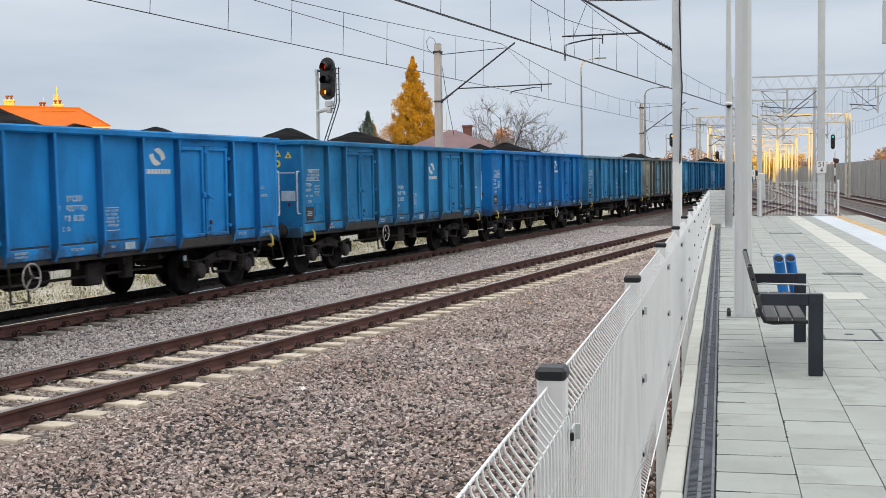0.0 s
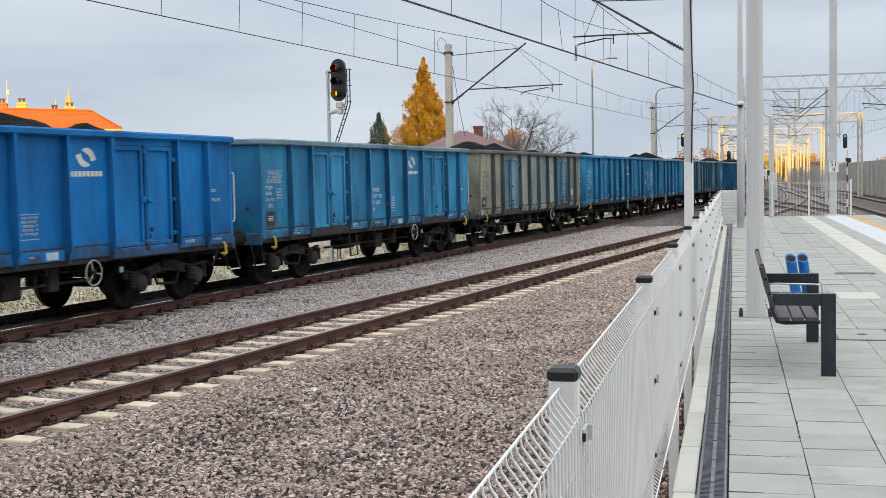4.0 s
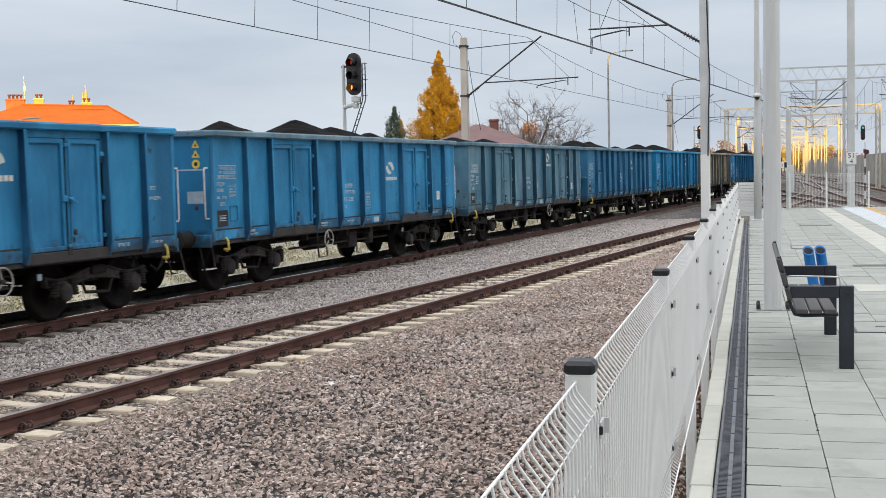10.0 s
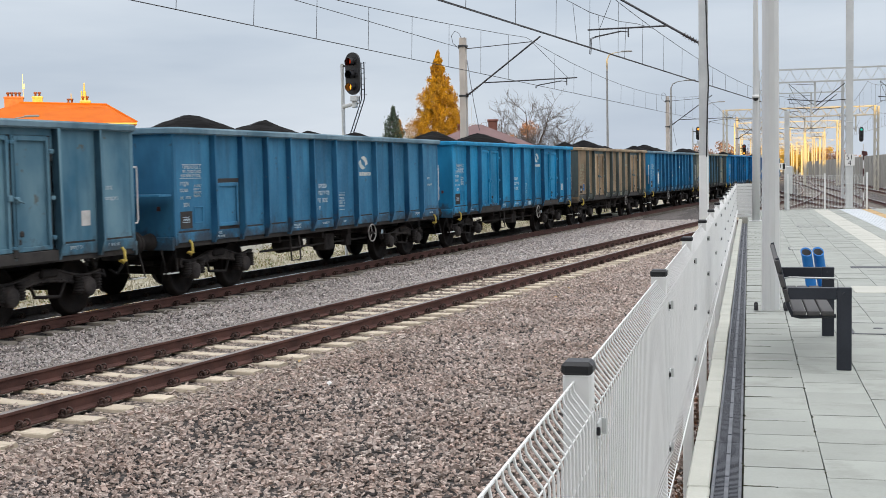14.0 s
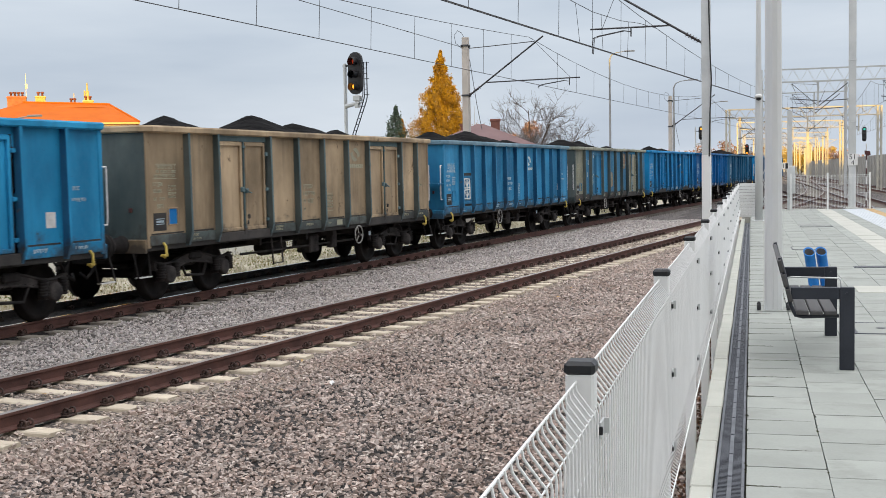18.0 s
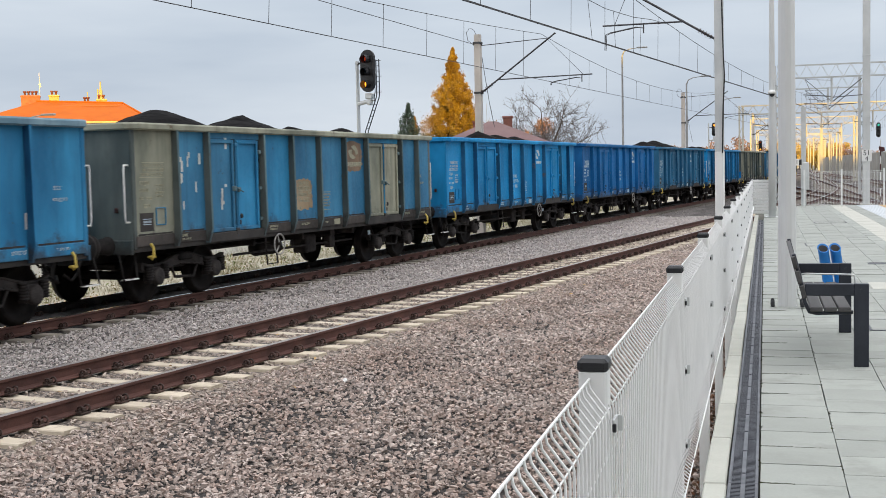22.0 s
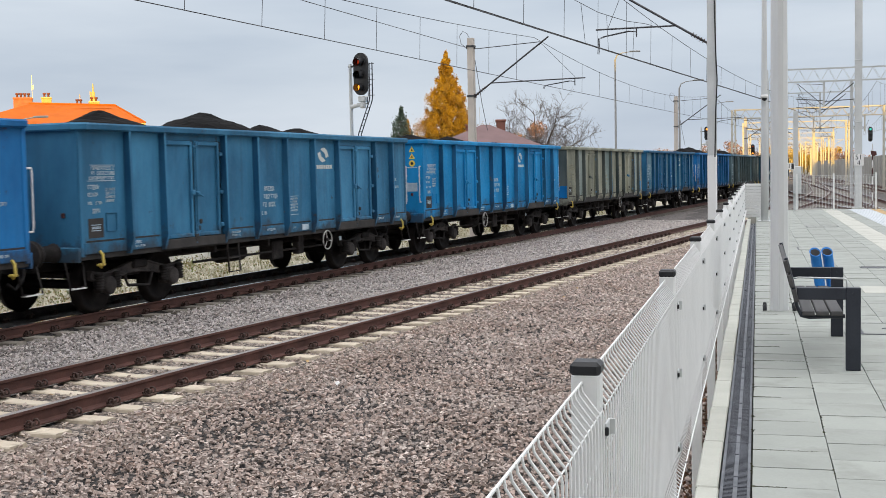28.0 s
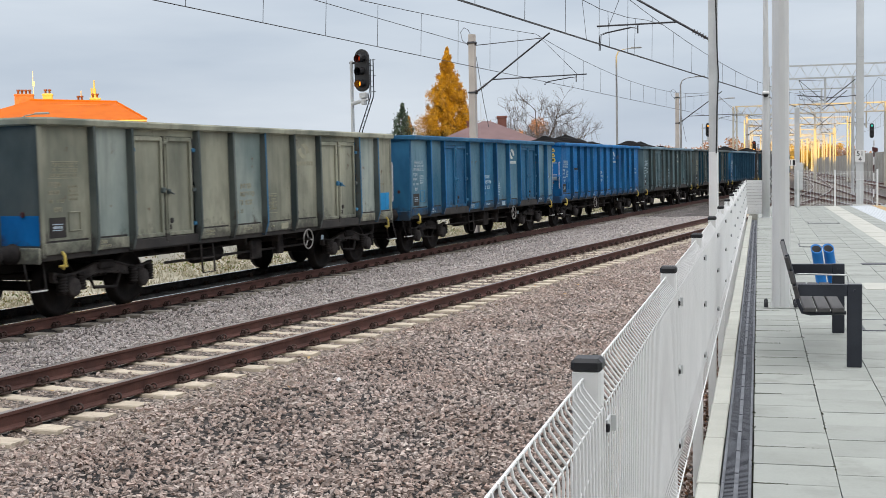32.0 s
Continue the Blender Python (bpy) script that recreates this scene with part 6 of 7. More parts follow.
def old_edge():
    """Pale platform edge, dry grass and weeds beyond the train's track."""
    e = thing("old_platform_edge", pose(0, 0, 0), "pale concrete edge of a platform beyond the grass", "kerb", kind="structure")
    blk = Shape().box(-0.20, 0.20, -0.985, 0.985, -0.5, 0.52, b=0.02).box(-3.4, -0.205, -0.995, 0.995, -0.5, 0.50).mesh("edge_block", M_OLDKERB)
    for k in range(45):
        s = 6 + 2.0 * k
        q, h = TRAIN.at(s)
        p = TRAIN.point(s, -8.2)
        part("edge_block", blk, None, e, at=Matrix.LocRotScale((p.x + random.uniform(-0.02, 0.02), p.y, -0.98 + random.uniform(-0.02, 0.02)), Euler((0, 0, -h + random.uniform(-0.006, 0.006))), None))
    rng = np.random.default_rng(3)

    def spot(n):
        s, side = 8 + 75 * rng.random(n) ** 1.3, -2.75 - 5.2 * rng.random(n)
        return np.stack([TRAIN.p.x + math.sin(TRAIN.h) * s + math.cos(TRAIN.h) * side, math.cos(TRAIN.h) * s - math.sin(TRAIN.h) * side], 1)

    tufts = spot(3000)
    n = len(tufts) * 9
    at = np.repeat(tufts, 9, 0) + rng.normal(size=(n, 2)) * 0.07
    hgt = np.repeat(rng.uniform(0.06, 0.30, len(tufts)), 9) * rng.uniform(0.5, 1.2, n)
    a, w = rng.uniform(0, 6.28, n), rng.uniform(0.005, 0.013, n)
    lean = rng.normal(size=(n, 2)) * 0.55 * hgt[:, None]
    foot = np.full(n, -1.09)
    v = np.stack([np.stack([at[:, 0] - np.cos(a) * w, at[:, 1] - np.sin(a) * w, foot], 1), np.stack([at[:, 0] + np.cos(a) * w, at[:, 1] + np.sin(a) * w, foot], 1), np.stack([at[:, 0] + lean[:, 0], at[:, 1] + lean[:, 1], -1.08 + hgt], 1)], 1).reshape(-1, 3)
    tagged(new("grass_tufts", quick_mesh("grass_tufts", v, np.arange(3 * n).reshape(-1, 3), M_BLADE)), "dry straw-coloured grass tufts", "grass", kind="stuff")
    pts = []
    for q in spot(110):                           # low leafy weeds, here green and there brown
        r = rng.uniform(0.14, 0.48)
        m = int(340 * r)
        c = rng.normal(size=(m, 3)) * np.array([r, r, r * 0.55])
        pts.append(np.array([q[0], q[1], -1.06]) + np.abs(c) * np.array([1, 1, 1]) * np.where(rng.random((m, 3)) < 0.5, -1, 1) ** np.array([1, 1, 0]))
    v, f = leaf_cloud(np.concatenate(pts), 0.035, rng, 0.5)
    tagged(new("weeds", quick_mesh("weeds", v, f, M_WEED)), "low green and brown weeds in the dry grass", "weeds", kind="stuff")


old_edge()


# ---------------------------------------------------------------- the coal train
def paint(name, a, b, dirt, amount, spread=0.10):
    """Worn wagon paint: two tones, vertical run marks, grime splashed up from below, rust chips, dented sheets."""
    m = bpy.data.materials.new("wagon_paint_" + name)
    m.use_nodes = True
    n, l = m.node_tree.nodes, m.node_tree.links
    p = n["Principled BSDF"]
    t, info, comb = n.new("ShaderNodeTexCoord"), n.new("ShaderNodeObjectInfo"), n.new("ShaderNodeCombineXYZ")
    off = n.new("ShaderNodeVectorMath")
    off.operation = "MULTIPLY_ADD"
    off.inputs[1].default_value = (31.0, 17.0, 13.0)
    for i in range(3):
        l.new(info.outputs["Random"], comb.inputs[i])
    l.new(comb.outputs[0], off.inputs[0])
    l.new(t.outputs["Object"], off.inputs[2])

    def tex(scale, detail, stretch, rough=0.55):
        mp, q = n.new("ShaderNodeMapping"), n.new("ShaderNodeTexNoise")
        mp.inputs["Scale"].default_value = stretch
        q.inputs["Scale"].default_value, q.inputs["Detail"].default_value, q.inputs["Roughness"].default_value = scale, detail, rough
        l.new(off.outputs[0], mp.inputs["Vector"])
        l.new(mp.outputs[0], q.inputs["Vector"])
        return q.outputs["Fac"]

    def ranged(v, lo, hi, to0=0.0, to1=1.0):
        r = n.new("ShaderNodeMapRange")
        r.inputs["From Min"].default_value, r.inputs["From Max"].default_value = lo, hi
        r.inputs["To Min"].default_value, r.inputs["To Max"].default_value = to0, to1
        l.new(v, r.inputs["Value"])
        return r.outputs[0]

    def mixed(fac, c0, c1):
        x = n.new("ShaderNodeMix")
        x.data_type = "RGBA"
        l.new(fac, x.inputs[0])
        for k, c in ((6, c0), (7, c1)):
            if isinstance(c, tuple):
                x.inputs[k].default_value = (*c, 1)
            else:
                l.new(c, x.inputs[k])
        return x.outputs[2]

    broad, runs, fine, chips = tex(0.8, 4, (1, 1, 0.55)), tex(2.2, 4, (1, 2.2, 0.16)), tex(16, 3, (1, 1, 1)), tex(2.6, 7, (1, 1, 1), 0.7)
    col = mixed(ranged(broad, 0.34, 0.66), tuple(0.80 * c for c in a), tuple(1.12 * c for c in b))
    col = mixed(ranged(runs, 0.52, 0.76, 0, 0.30 + amount), col, tuple(0.45 * c + 0.008 for c in a))
    smear = tex(1.1, 5, (1, 1.6, 0.8), 0.6)
    col = mixed(ranged(smear, 0.56, 0.70, 0, 0.28 + 0.5 * amount), col, tuple(0.55 * c + 0.012 for c in a))
    col = mixed(ranged(chips, 0.68 - 0.22 * amount, 0.73 - 0.22 * amount, 0, 0.8), col, dirt)
    sep_ = n.new("ShaderNodeSeparateXYZ")
    l.new(t.outputs["Object"], sep_.inputs[0])
    low = n.new("ShaderNodeMath")
    low.operation = "ADD"
    l.new(ranged(sep_.outputs["Z"], 0.95, 1.55, 0.34, -0.16), low.inputs[0])
    l.new(ranged(chips, 0.3, 0.7, 0.25, 0.75), low.inputs[1])
    col = mixed(ranged(low.outputs[0], 0.57, 0.80, 0, 0.75), col, (0.045, 0.042, 0.040))
    hs = n.new("ShaderNodeHueSaturation")
    l.new(ranged(info.outputs["Random"], 0, 1, 1 - spread, 1 + spread), hs.inputs["Value"])
    l.new(col, hs.inputs["Color"])
    l.new(hs.outputs[0], p.inputs["Base Color"])
    l.new(ranged(fine, 0.3, 0.7, 0.42, 0.68), p.inputs["Roughness"])
    p.inputs["Specular IOR Level"].default_value = 0.16
    dent, grain = n.new("ShaderNodeBump"), n.new("ShaderNodeBump")
    dent.inputs["Strength"].default_value, dent.inputs["Distance"].default_value = 0.5, 0.05
    grain.inputs["Strength"].default_value, grain.inputs["Distance"].default_value = 0.12, 0.01
    l.new(broad, dent.inputs["Height"])
    l.new(chips, grain.inputs["Height"])
    l.new(dent.outputs[0], grain.inputs["Normal"])
    l.new(grain.outputs[0], p.inputs["Normal"])
    return m


GRIME = (0.055, 0.05, 0.045)
P_BRIGHT = paint("bright_blue", (0.012, 0.199, 0.518), (0.019, 0.259, 0.638), GRIME, 0.03)
P_BLUE = paint("mid_blue", (0.026, 0.182, 0.360), (0.044, 0.272, 0.495), GRIME, 0.13)
P_ROYAL = paint("royal_blue", (0.006, 0.140, 0.410), (0.010, 0.196, 0.520), GRIME, 0.06)
P_NAVY = paint("navy_blue", (0.013, 0.125, 0.335), (0.020, 0.185, 0.455), GRIME, 0.10)
P_STEEL = paint("steel_blue", (0.034, 0.150, 0.275), (0.056, 0.215, 0.365), GRIME, 0.15)
P_PALE = paint("pale_blue_grey", (0.200, 0.270, 0.262), (0.330, 0.370, 0.330), (0.16, 0.09, 0.05), 0.20)
P_TEAL = paint("dull_teal", (0.032, 0.125, 0.235), (0.060, 0.205, 0.345), GRIME, 0.18)
P_DARK = paint("dark_blue", (0.013, 0.084, 0.192), (0.036, 0.156, 0.282), (0.13, 0.11, 0.09), 0.22)
P_OLIVE = paint("olive_grey", (0.190, 0.206, 0.164), (0.350, 0.352, 0.272), (0.12, 0.085, 0.055), 0.2)
P_GREY = paint("grey_blue", (0.052, 0.175, 0.275), (0.155, 0.272, 0.330), (0.12, 0.11, 0.085), 0.22)
P_AZURE = paint("azure_blue", (0.010, 0.202, 0.455), (0.018, 0.272, 0.580), GRIME, 0.06)
P_CYAN = paint("sea_blue", (0.015, 0.205, 0.403), (0.027, 0.289, 0.530), GRIME, 0.08)
P_DEEP = paint("deep_blue", (0.015, 0.168, 0.375), (0.026, 0.242, 0.500), GRIME, 0.08)
P_TAN = paint("tan", (0.262, 0.196, 0.124), (0.455, 0.345, 0.222), (0.11, 0.075, 0.045), 0.22)
P_RUST = paint("rusty_beige", (0.215, 0.228, 0.190), (0.375, 0.368, 0.290), (0.19, 0.085, 0.04), 0.42)
P_WORN = paint("worn_teal_grey", (0.060, 0.085, 0.088), (0.125, 0.145, 0.135), (0.10, 0.075, 0.05), 0.25)
P_BLUEWORN = paint("worn_blue_grey", (0.070, 0.120, 0.135), (0.125, 0.190, 0.205), (0.10, 0.075, 0.05), 0.20)
P_SOOTY = paint("sooty_brown", (0.040, 0.036, 0.034), (0.088, 0.076, 0.068), (0.13, 0.075, 0.05), 0.15)
P_BARE = paint("bare_rusty_primer", (0.150, 0.105, 0.075), (0.265, 0.185, 0.125), (0.30, 0.17, 0.09), 0.25)
P_RIM = paint("weathered_rim", (0.10, 0.20, 0.27), (0.20, 0.30, 0.36), GRIME, 0.2)
M_WEBSHADE = material("shaded_web_steel", (0.014, 0.055, 0.090), (0.030, 0.092, 0.135), 0.9, scale=3, fine=30, bump=0.2, spread=0.2)
# grime on the sills; also the painted shade of slots and gaps
M_SILL = material("grime_and_gap_shade", (0.016, 0.016, 0.016), (0.050, 0.044, 0.040), 0.85, scale=2.5, fine=30, bump=0.2, spread=0.2)

HALF, SIDE = 6.36, 1.36                          # half length of the body, distance of the side sheets
DOORS = [(-4.16, -2.29), (2.48, 4.34)]
POSTS_A = [-5.18, -4.20, -2.25, -1.08, 0.10, 1.30, 2.44, 4.38, 5.39]
POSTS_B = [-5.13, -4.13, -3.17, -2.20, -1.15, -0.07, 1.03, 2.08, 3.08, 4.05, 5.05]


def coal_mesh(seed, low=0.0, first=0):
    """Tipped heaps of coal with small crests; low sinks them below the rim."""
    rng = random.Random(seed)
    heaps = []
    for hy, hz in ((-4.0, 3.43), (-2.2, 3.08), (-0.5, 3.46), (1.62, 3.32), (3.4, 3.27), (5.0, 2.95))[first:]:
        top = hz + rng.uniform(-0.07, 0.07) + (0.06 if rng.random() < 0.3 else 0.0)
        heaps.append((hy + rng.uniform(-0.22, 0.22), rng.uniform(-0.15, 0.15), top, rng.uniform(0.30, 0.42), rng.uniform(-0.18, 0.18), rng.uniform(0.04, 0.12)))
    nx, ny = 18, 120
    v, f = [], []
    for j in range(ny + 1):
        y = -6.18 + 12.36 * j / ny
        for i in range(nx + 1):
            x = -1.31 + 2.62 * i / nx
            z = 2.60
            for hy, hx, top, steep, lean, crest in heaps:
                d = math.hypot((x - hx) * 0.9, y - hy)
                cone = top - crest - steep * (math.hypot(d, 0.30) - 0.30) * (1 + 0.30 * d)
                knob = crest * max(0.0, 1 - math.hypot(x - hx, y - hy - lean) / 0.42) ** 1.2
                z = max(z, cone + knob)
            z += 0.035 * noise.noise(Vector((x * 2.2, y * 2.2, seed))) + 0.026 * noise.noise(Vector((x * 7, y * 7, seed + 3)))
            v.append((x, y, min(z, 3.85) - low))
    k = nx + 1
    for j in range(ny):
        for i in range(nx):
            a = j * k + i
            f += [(a, a + 1, a + k + 1), (a, a + k + 1, a + k)]
    # skirt and underside, so that the load is a closed body
    n0 = len(v)
    ring = [i for i in range(k)] + [j * k + nx for j in range(1, ny + 1)] + [ny * k + i for i in range(nx - 1, -1, -1)] + [j * k for j in range(ny - 1, 0, -1)]
    for i in ring:
        v.append((v[i][0], v[i][1], 2.0))
    m = len(ring)
    for i in range(m):
        a, b = ring[i], ring[(i + 1) % m]
        f += [(b, a, n0 + i), (b, n0 + i, n0 + (i + 1) % m)]
    c = len(v)
    v.append((0, 0, 2.0))
    f += [(n0 + (i + 1) % m, n0 + i, c) for i in range(m)]
    return quick_mesh("coal_load", v, f, M_COAL)


def rows_of_bars(y0, y1, z, h, rng, x):
    """A line of illegible figures as short bars."""
    sh, y = [], y0
    while y < y1:
        w = rng.uniform(0.42, 0.62) * h
        e = min(y + w, y1)
        if rng.random() > 0.12:                       # each figure: two or three strokes
            t = 0.20 * h
            sh.append((x, x + 0.004, y, e, z + h - t, z + h))
            if rng.random() < 0.7:
                sh.append((x, x + 0.004, y, e, z, z + t))
            sh.append((x, x + 0.004, y, y + 0.16 * h, z + t * 1.01, z + h - t * 1.01))
            if rng.random() < 0.6:
                sh.append((x, x + 0.004, e - 0.16 * h, e, z + t * 1.01, z + h - t * 1.01))
        y += w + 0.24 * h
    return sh


def block(specs, seed, x):
    rng = random.Random(seed)
    s = Shape()
    for y0, y1, z, h in specs:
        for b in rows_of_bars(y0, y1, z, h, rng, x):
            s.box(*b)
    return s


def bogie(root, y):
    b = part("bogie", Shape().box(-0.95, 0.95, y - 0.22, y + 0.22, 0.55, 0.78, b=0.03).box(-0.30, 0.30, y - 1.0, y + 1.0, 0.56, 0.66, b=0.02), M_UNDER, root, "sooty two-axle bogie")
    for sx in (-1, 1):
        arch = [(0.04 * k - 1.28, 0.665 + 0.075 * math.cos(math.pi * (0.04 * k - 1.28) / 0.9)) for k in range(65)]
        f = Shape()
        for (ya, za), (yb, zb) in zip(arch[::4], arch[4::4]):          # cast beam that dips between the axle boxes
            h = 0.085 + 0.05 * math.exp(-(ya / 0.35) ** 2)
            f.plate([(y + ya, za + 0.075), (y + yb, zb + 0.075), (y + yb, zb - h), (y + ya, za - h)], 0, sx * 0.98, sx * 1.06)
            f.tube((sx * 1.06, y + ya, za + 0.06), (sx * 1.06, y + yb, zb + 0.06), 0.022, seg=6)
            f.tube((sx * 1.06, y + ya, za - h + 0.02), (sx * 1.06, y + yb, zb - h + 0.02), 0.022, seg=6)
        part("side_frame", f, M_GEAR, b)
        part("side_bearer", Shape().box(sx * 1.0 - 0.12, sx * 1.0 + 0.12, y - 0.20, y + 0.20, 0.68, 0.82, b=0.03), M_UNDER, b)
        part("brake_hanger", Shape().path([(sx * 1.04, y - 0.40, 0.62), (sx * 1.05, y - 0.30, 0.40), (sx * 1.05, y + 0.28, 0.36), (sx * 1.04, y + 0.42, 0.60)], 0.028, 6), M_UNDER, b)
        for dy in (-1.13, -0.67, 0.67, 1.13):
            sp = Shape().lathe((sx * 1.10, y + dy, 0.40), (0, 0, 1), [(0.045 * i + dz, r) for i in range(6) for dz, r in ((0, 0.06), (0.012, 0.085), (0.03, 0.085))] + [(0.27, 0.06), (0.27, 0.0)], 10)
            part("spring", sp, M_UNDER, b)
        for dy in (-0.9, 0.9):
            ax = Shape().box(sx * 1.0 - 0.09, sx * 1.0 + 0.09, y + dy - 0.17, y + dy + 0.17, 0.34, 0.62, b=0.03)
            ax.lathe((sx * 1.08, y + dy, 0.46), (sx, 0, 0), [(0, 0.155), (0.08, 0.15), (0.10, 0.12), (0.10, 0.0)], 14)
            part("axle_box", ax, M_GEAR, b)
    for dy in (-0.9, 0.9):
        w = Shape().tube((-1.0, 0, 0), (1.0, 0, 0), 0.08, seg=10)
        for sx in (-1, 1):
            w.lathe((sx * 0.69, 0, 0), (sx, 0, 0), [(0, 0.0), (0, 0.485), (0.035, 0.485), (0.045, 0.463), (0.135, 0.455), (0.135, 0.385), (0.10, 0.36), (0.10, 0.15), (0.15, 0.12), (0.15, 0.0)], 28)
        ws = part("wheelset", w, M_WHEEL, b, "dark steel wheelset with polished treads", at=pose(0, y + dy, 0.46))


LOGO_Y = {"A": 1.87, "B": 1.55}


def wagon(kind):
    """An open four-axle coal wagon at the origin, its front towards -y, z = 0 at the rail heads. Kind A has doors, B a hatch;
    F has its hand brake and a second grab rail at the front end."""
    front_brake, kind = kind.endswith("F"), kind[0]
    root = thing("coal_wagon", pose(0, 0, 0), "open steel coal wagon", "wagon", "wagons of the coal train")
    posts = POSTS_A if kind == "A" else POSTS_B
    doors = DOORS if kind == "A" else []
    # near side: sheets between the posts
    cuts = sorted({-HALF, HALF, *[p for p in posts]})
    for a, b in zip(cuts, cuts[1:]):
        if any(abs(a - d0) < 0.1 and abs(b - d1) < 0.1 for d0, d1 in doors):
            continue
        s = Shape()
        s.box(SIDE - 0.012, SIDE, a, b, 1.20, 2.97)
        part("side_panel", s, P_BLUE, root)
        part("skirt", Shape().box(SIDE - 0.012, SIDE + 0.022, a + 0.05, b - 0.05, 1.02, 1.198, b=0.008), P_BLUE, root)
        # strip painted dark for the shade below the panel's edge
        part("drip_slot", Shape().box(SIDE - 0.004, SIDE + 0.004, a + 0.12, b - 0.09, 1.205, 1.232), M_SILL, root, "dark strip above the skirt, slot shade painted in")
    for p in posts:
        s = Shape()
        w = 0.026
        prof = ((0.97, 0.060), (1.22, 0.138), (2.975, 0.118))
        s.add([(SIDE + dx, p + sy * w, z) for z, d in prof for dx, sy in ((-0.01, -1), (d, -1), (d, 1), (-0.01, 1))],
              [(3, 2, 1, 0), (8, 9, 10, 11)] + [(4 * k + q, 4 * k + (q + 1) % 4, 4 * k + 4 + (q + 1) % 4, 4 * k + 4 + q) for k in range(2) for q in range(4)])
        part("post", s, P_BLUE, root)
        # thin plate that carries the web's shade in its colour
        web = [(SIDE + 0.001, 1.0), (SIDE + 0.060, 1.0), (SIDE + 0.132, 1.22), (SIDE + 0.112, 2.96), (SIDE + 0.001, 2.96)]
        part("post_web", Shape().plate(web, 1, p - w - 0.004, p - w + 0.001), M_WEBSHADE, root, "post web in a darker tone, its shade painted in")
    for d0, d1 in doors:
        mid = (d0 + d1) / 2
        for a, b in ((d0 + 0.05, mid - 0.055), (mid + 0.055, d1 - 0.11)):
            s = Shape().box(SIDE - 0.012, SIDE + 0.004, a, b, 1.14, 2.855)
            t = 0.068
            for q in ((a, a + t, 1.14, 2.84), (b - t, b, 1.14, 2.84), (a + t, b - t, 1.14, 1.14 + t), (a + t, b - t, 2.84 - t, 2.84)):
                s.box(SIDE + 0.004, SIDE + 0.050, *q, b=0.008)
            leaf = part("door_leaf", s, P_BLUE, root)
            yh = a - 0.015 if b < mid else b + 0.035
            for z in (1.32, 1.92, 2.62):
                part("hinge", Shape().box(SIDE + 0.010, SIDE + 0.075, yh - 0.05, yh + 0.05, z - 0.035, z + 0.035, b=0.012), P_BLUE, leaf)
        # added sheet, painted dark to show shade between the leaves
        part("door_jamb", Shape().box(SIDE - 0.10, SIDE - 0.03, d0, d1, 1.10, 2.95), M_SILL, root, "dark sheet behind the door leaves, gap shade painted in")
        part("door_lintel", Shape().box(SIDE - 0.012, SIDE + 0.002, d0, d1, 2.86, 2.97), P_BLUE, root)
        bar = Shape().tube((SIDE + 0.045, mid, 1.02), (SIDE + 0.045, mid, 2.86), 0.018, seg=8)
        for z in (1.20, 2.75):
            bar.box(SIDE - 0.01, SIDE + 0.07, mid - 0.045, mid + 0.045, z - 0.03, z + 0.03, b=0.01)
        lock = part("door_lock", bar, P_BLUE, root)
        part("latch", Shape().box(SIDE + 0.02, SIDE + 0.085, mid - 0.13, mid - 0.03, 1.88, 1.98, b=0.015).box(SIDE + 0.02, SIDE + 0.085, mid + 0.03, mid + 0.12, 1.86, 1.95, b=0.015).path([(SIDE + 0.08, mid - 0.03, 1.95), (SIDE + 0.12, mid + 0.05, 1.89), (SIDE + 0.11, mid + 0.16, 1.86)], 0.013, 5), P_BLUE, lock)
        part("lower_latch", Shape().box(SIDE + 0.02, SIDE + 0.075, mid + 0.10, mid + 0.19, 1.36, 1.45, b=0.02).box(SIDE + 0.02, SIDE + 0.065, mid + 0.08, mid + 0.14, 1.24, 1.34, b=0.02).box(SIDE + 0.03, SIDE + 0.07, mid - 0.05, mid + 0.06, 1.06, 1.20, b=0.01), M_SILL, lock, "dark drop latch")
        part("door_sill", Shape().box(SIDE - 0.01, SIDE + 0.06, d0 - 0.04, d1 + 0.04, 0.96, 1.13, b=0.01), M_SILL, root, "grimy dark door sill")
    if kind == "B":
        s = Shape().box(SIDE, SIDE + 0.03, -4.98, -4.28, 1.28, 2.06, b=0.01)
        for q in ((-5.00, -4.93, 1.26, 2.08), (-4.33, -4.26, 1.26, 2.08), (-4.93, -4.33, 2.01, 2.08), (-4.93, -4.33, 1.26, 1.33)):
            s.box(SIDE + 0.03, SIDE + 0.06, *q, b=0.008)
        part("hatch", s, P_BLUE, root, "small loading hatch")
        # flat plate, its dark colour standing for shade in the recess
        part("hatch_recess", Shape().box(SIDE - 0.005, SIDE + 0.012, -5.08, -4.17, 1.05, 2.16, b=0.004), M_SILL, root, "dark plate round the hatch, recess shade painted in")
    rim = Shape()
    loops = []
    for out, z in ((0.09, 2.962), (0.125, 2.985), (0.128, 3.058), (0.108, 3.085), (-0.035, 3.085), (-0.035, 2.965)):
        x_, y_, c_ = SIDE + out, HALF + out * 0.8, 0.17 if out > 0 else 0.06
        loops.append([(x_, -y_ + c_, z), (x_, y_ - c_, z), (x_ - c_, y_, z), (-x_ + c_, y_, z), (-x_, y_ - c_, z), (-x_, -y_ + c_, z), (-x_ + c_, -y_, z), (x_ - c_, -y_, z)])
    rim.add([v for lp in loops for v in lp], [(k * 8 + q, k * 8 + (q + 1) % 8, (k + 1) % 6 * 8 + (q + 1) % 8, (k + 1) % 6 * 8 + q) for k in range(6) for q in range(8)])
    part("top_rim", rim, P_BLUE, root)
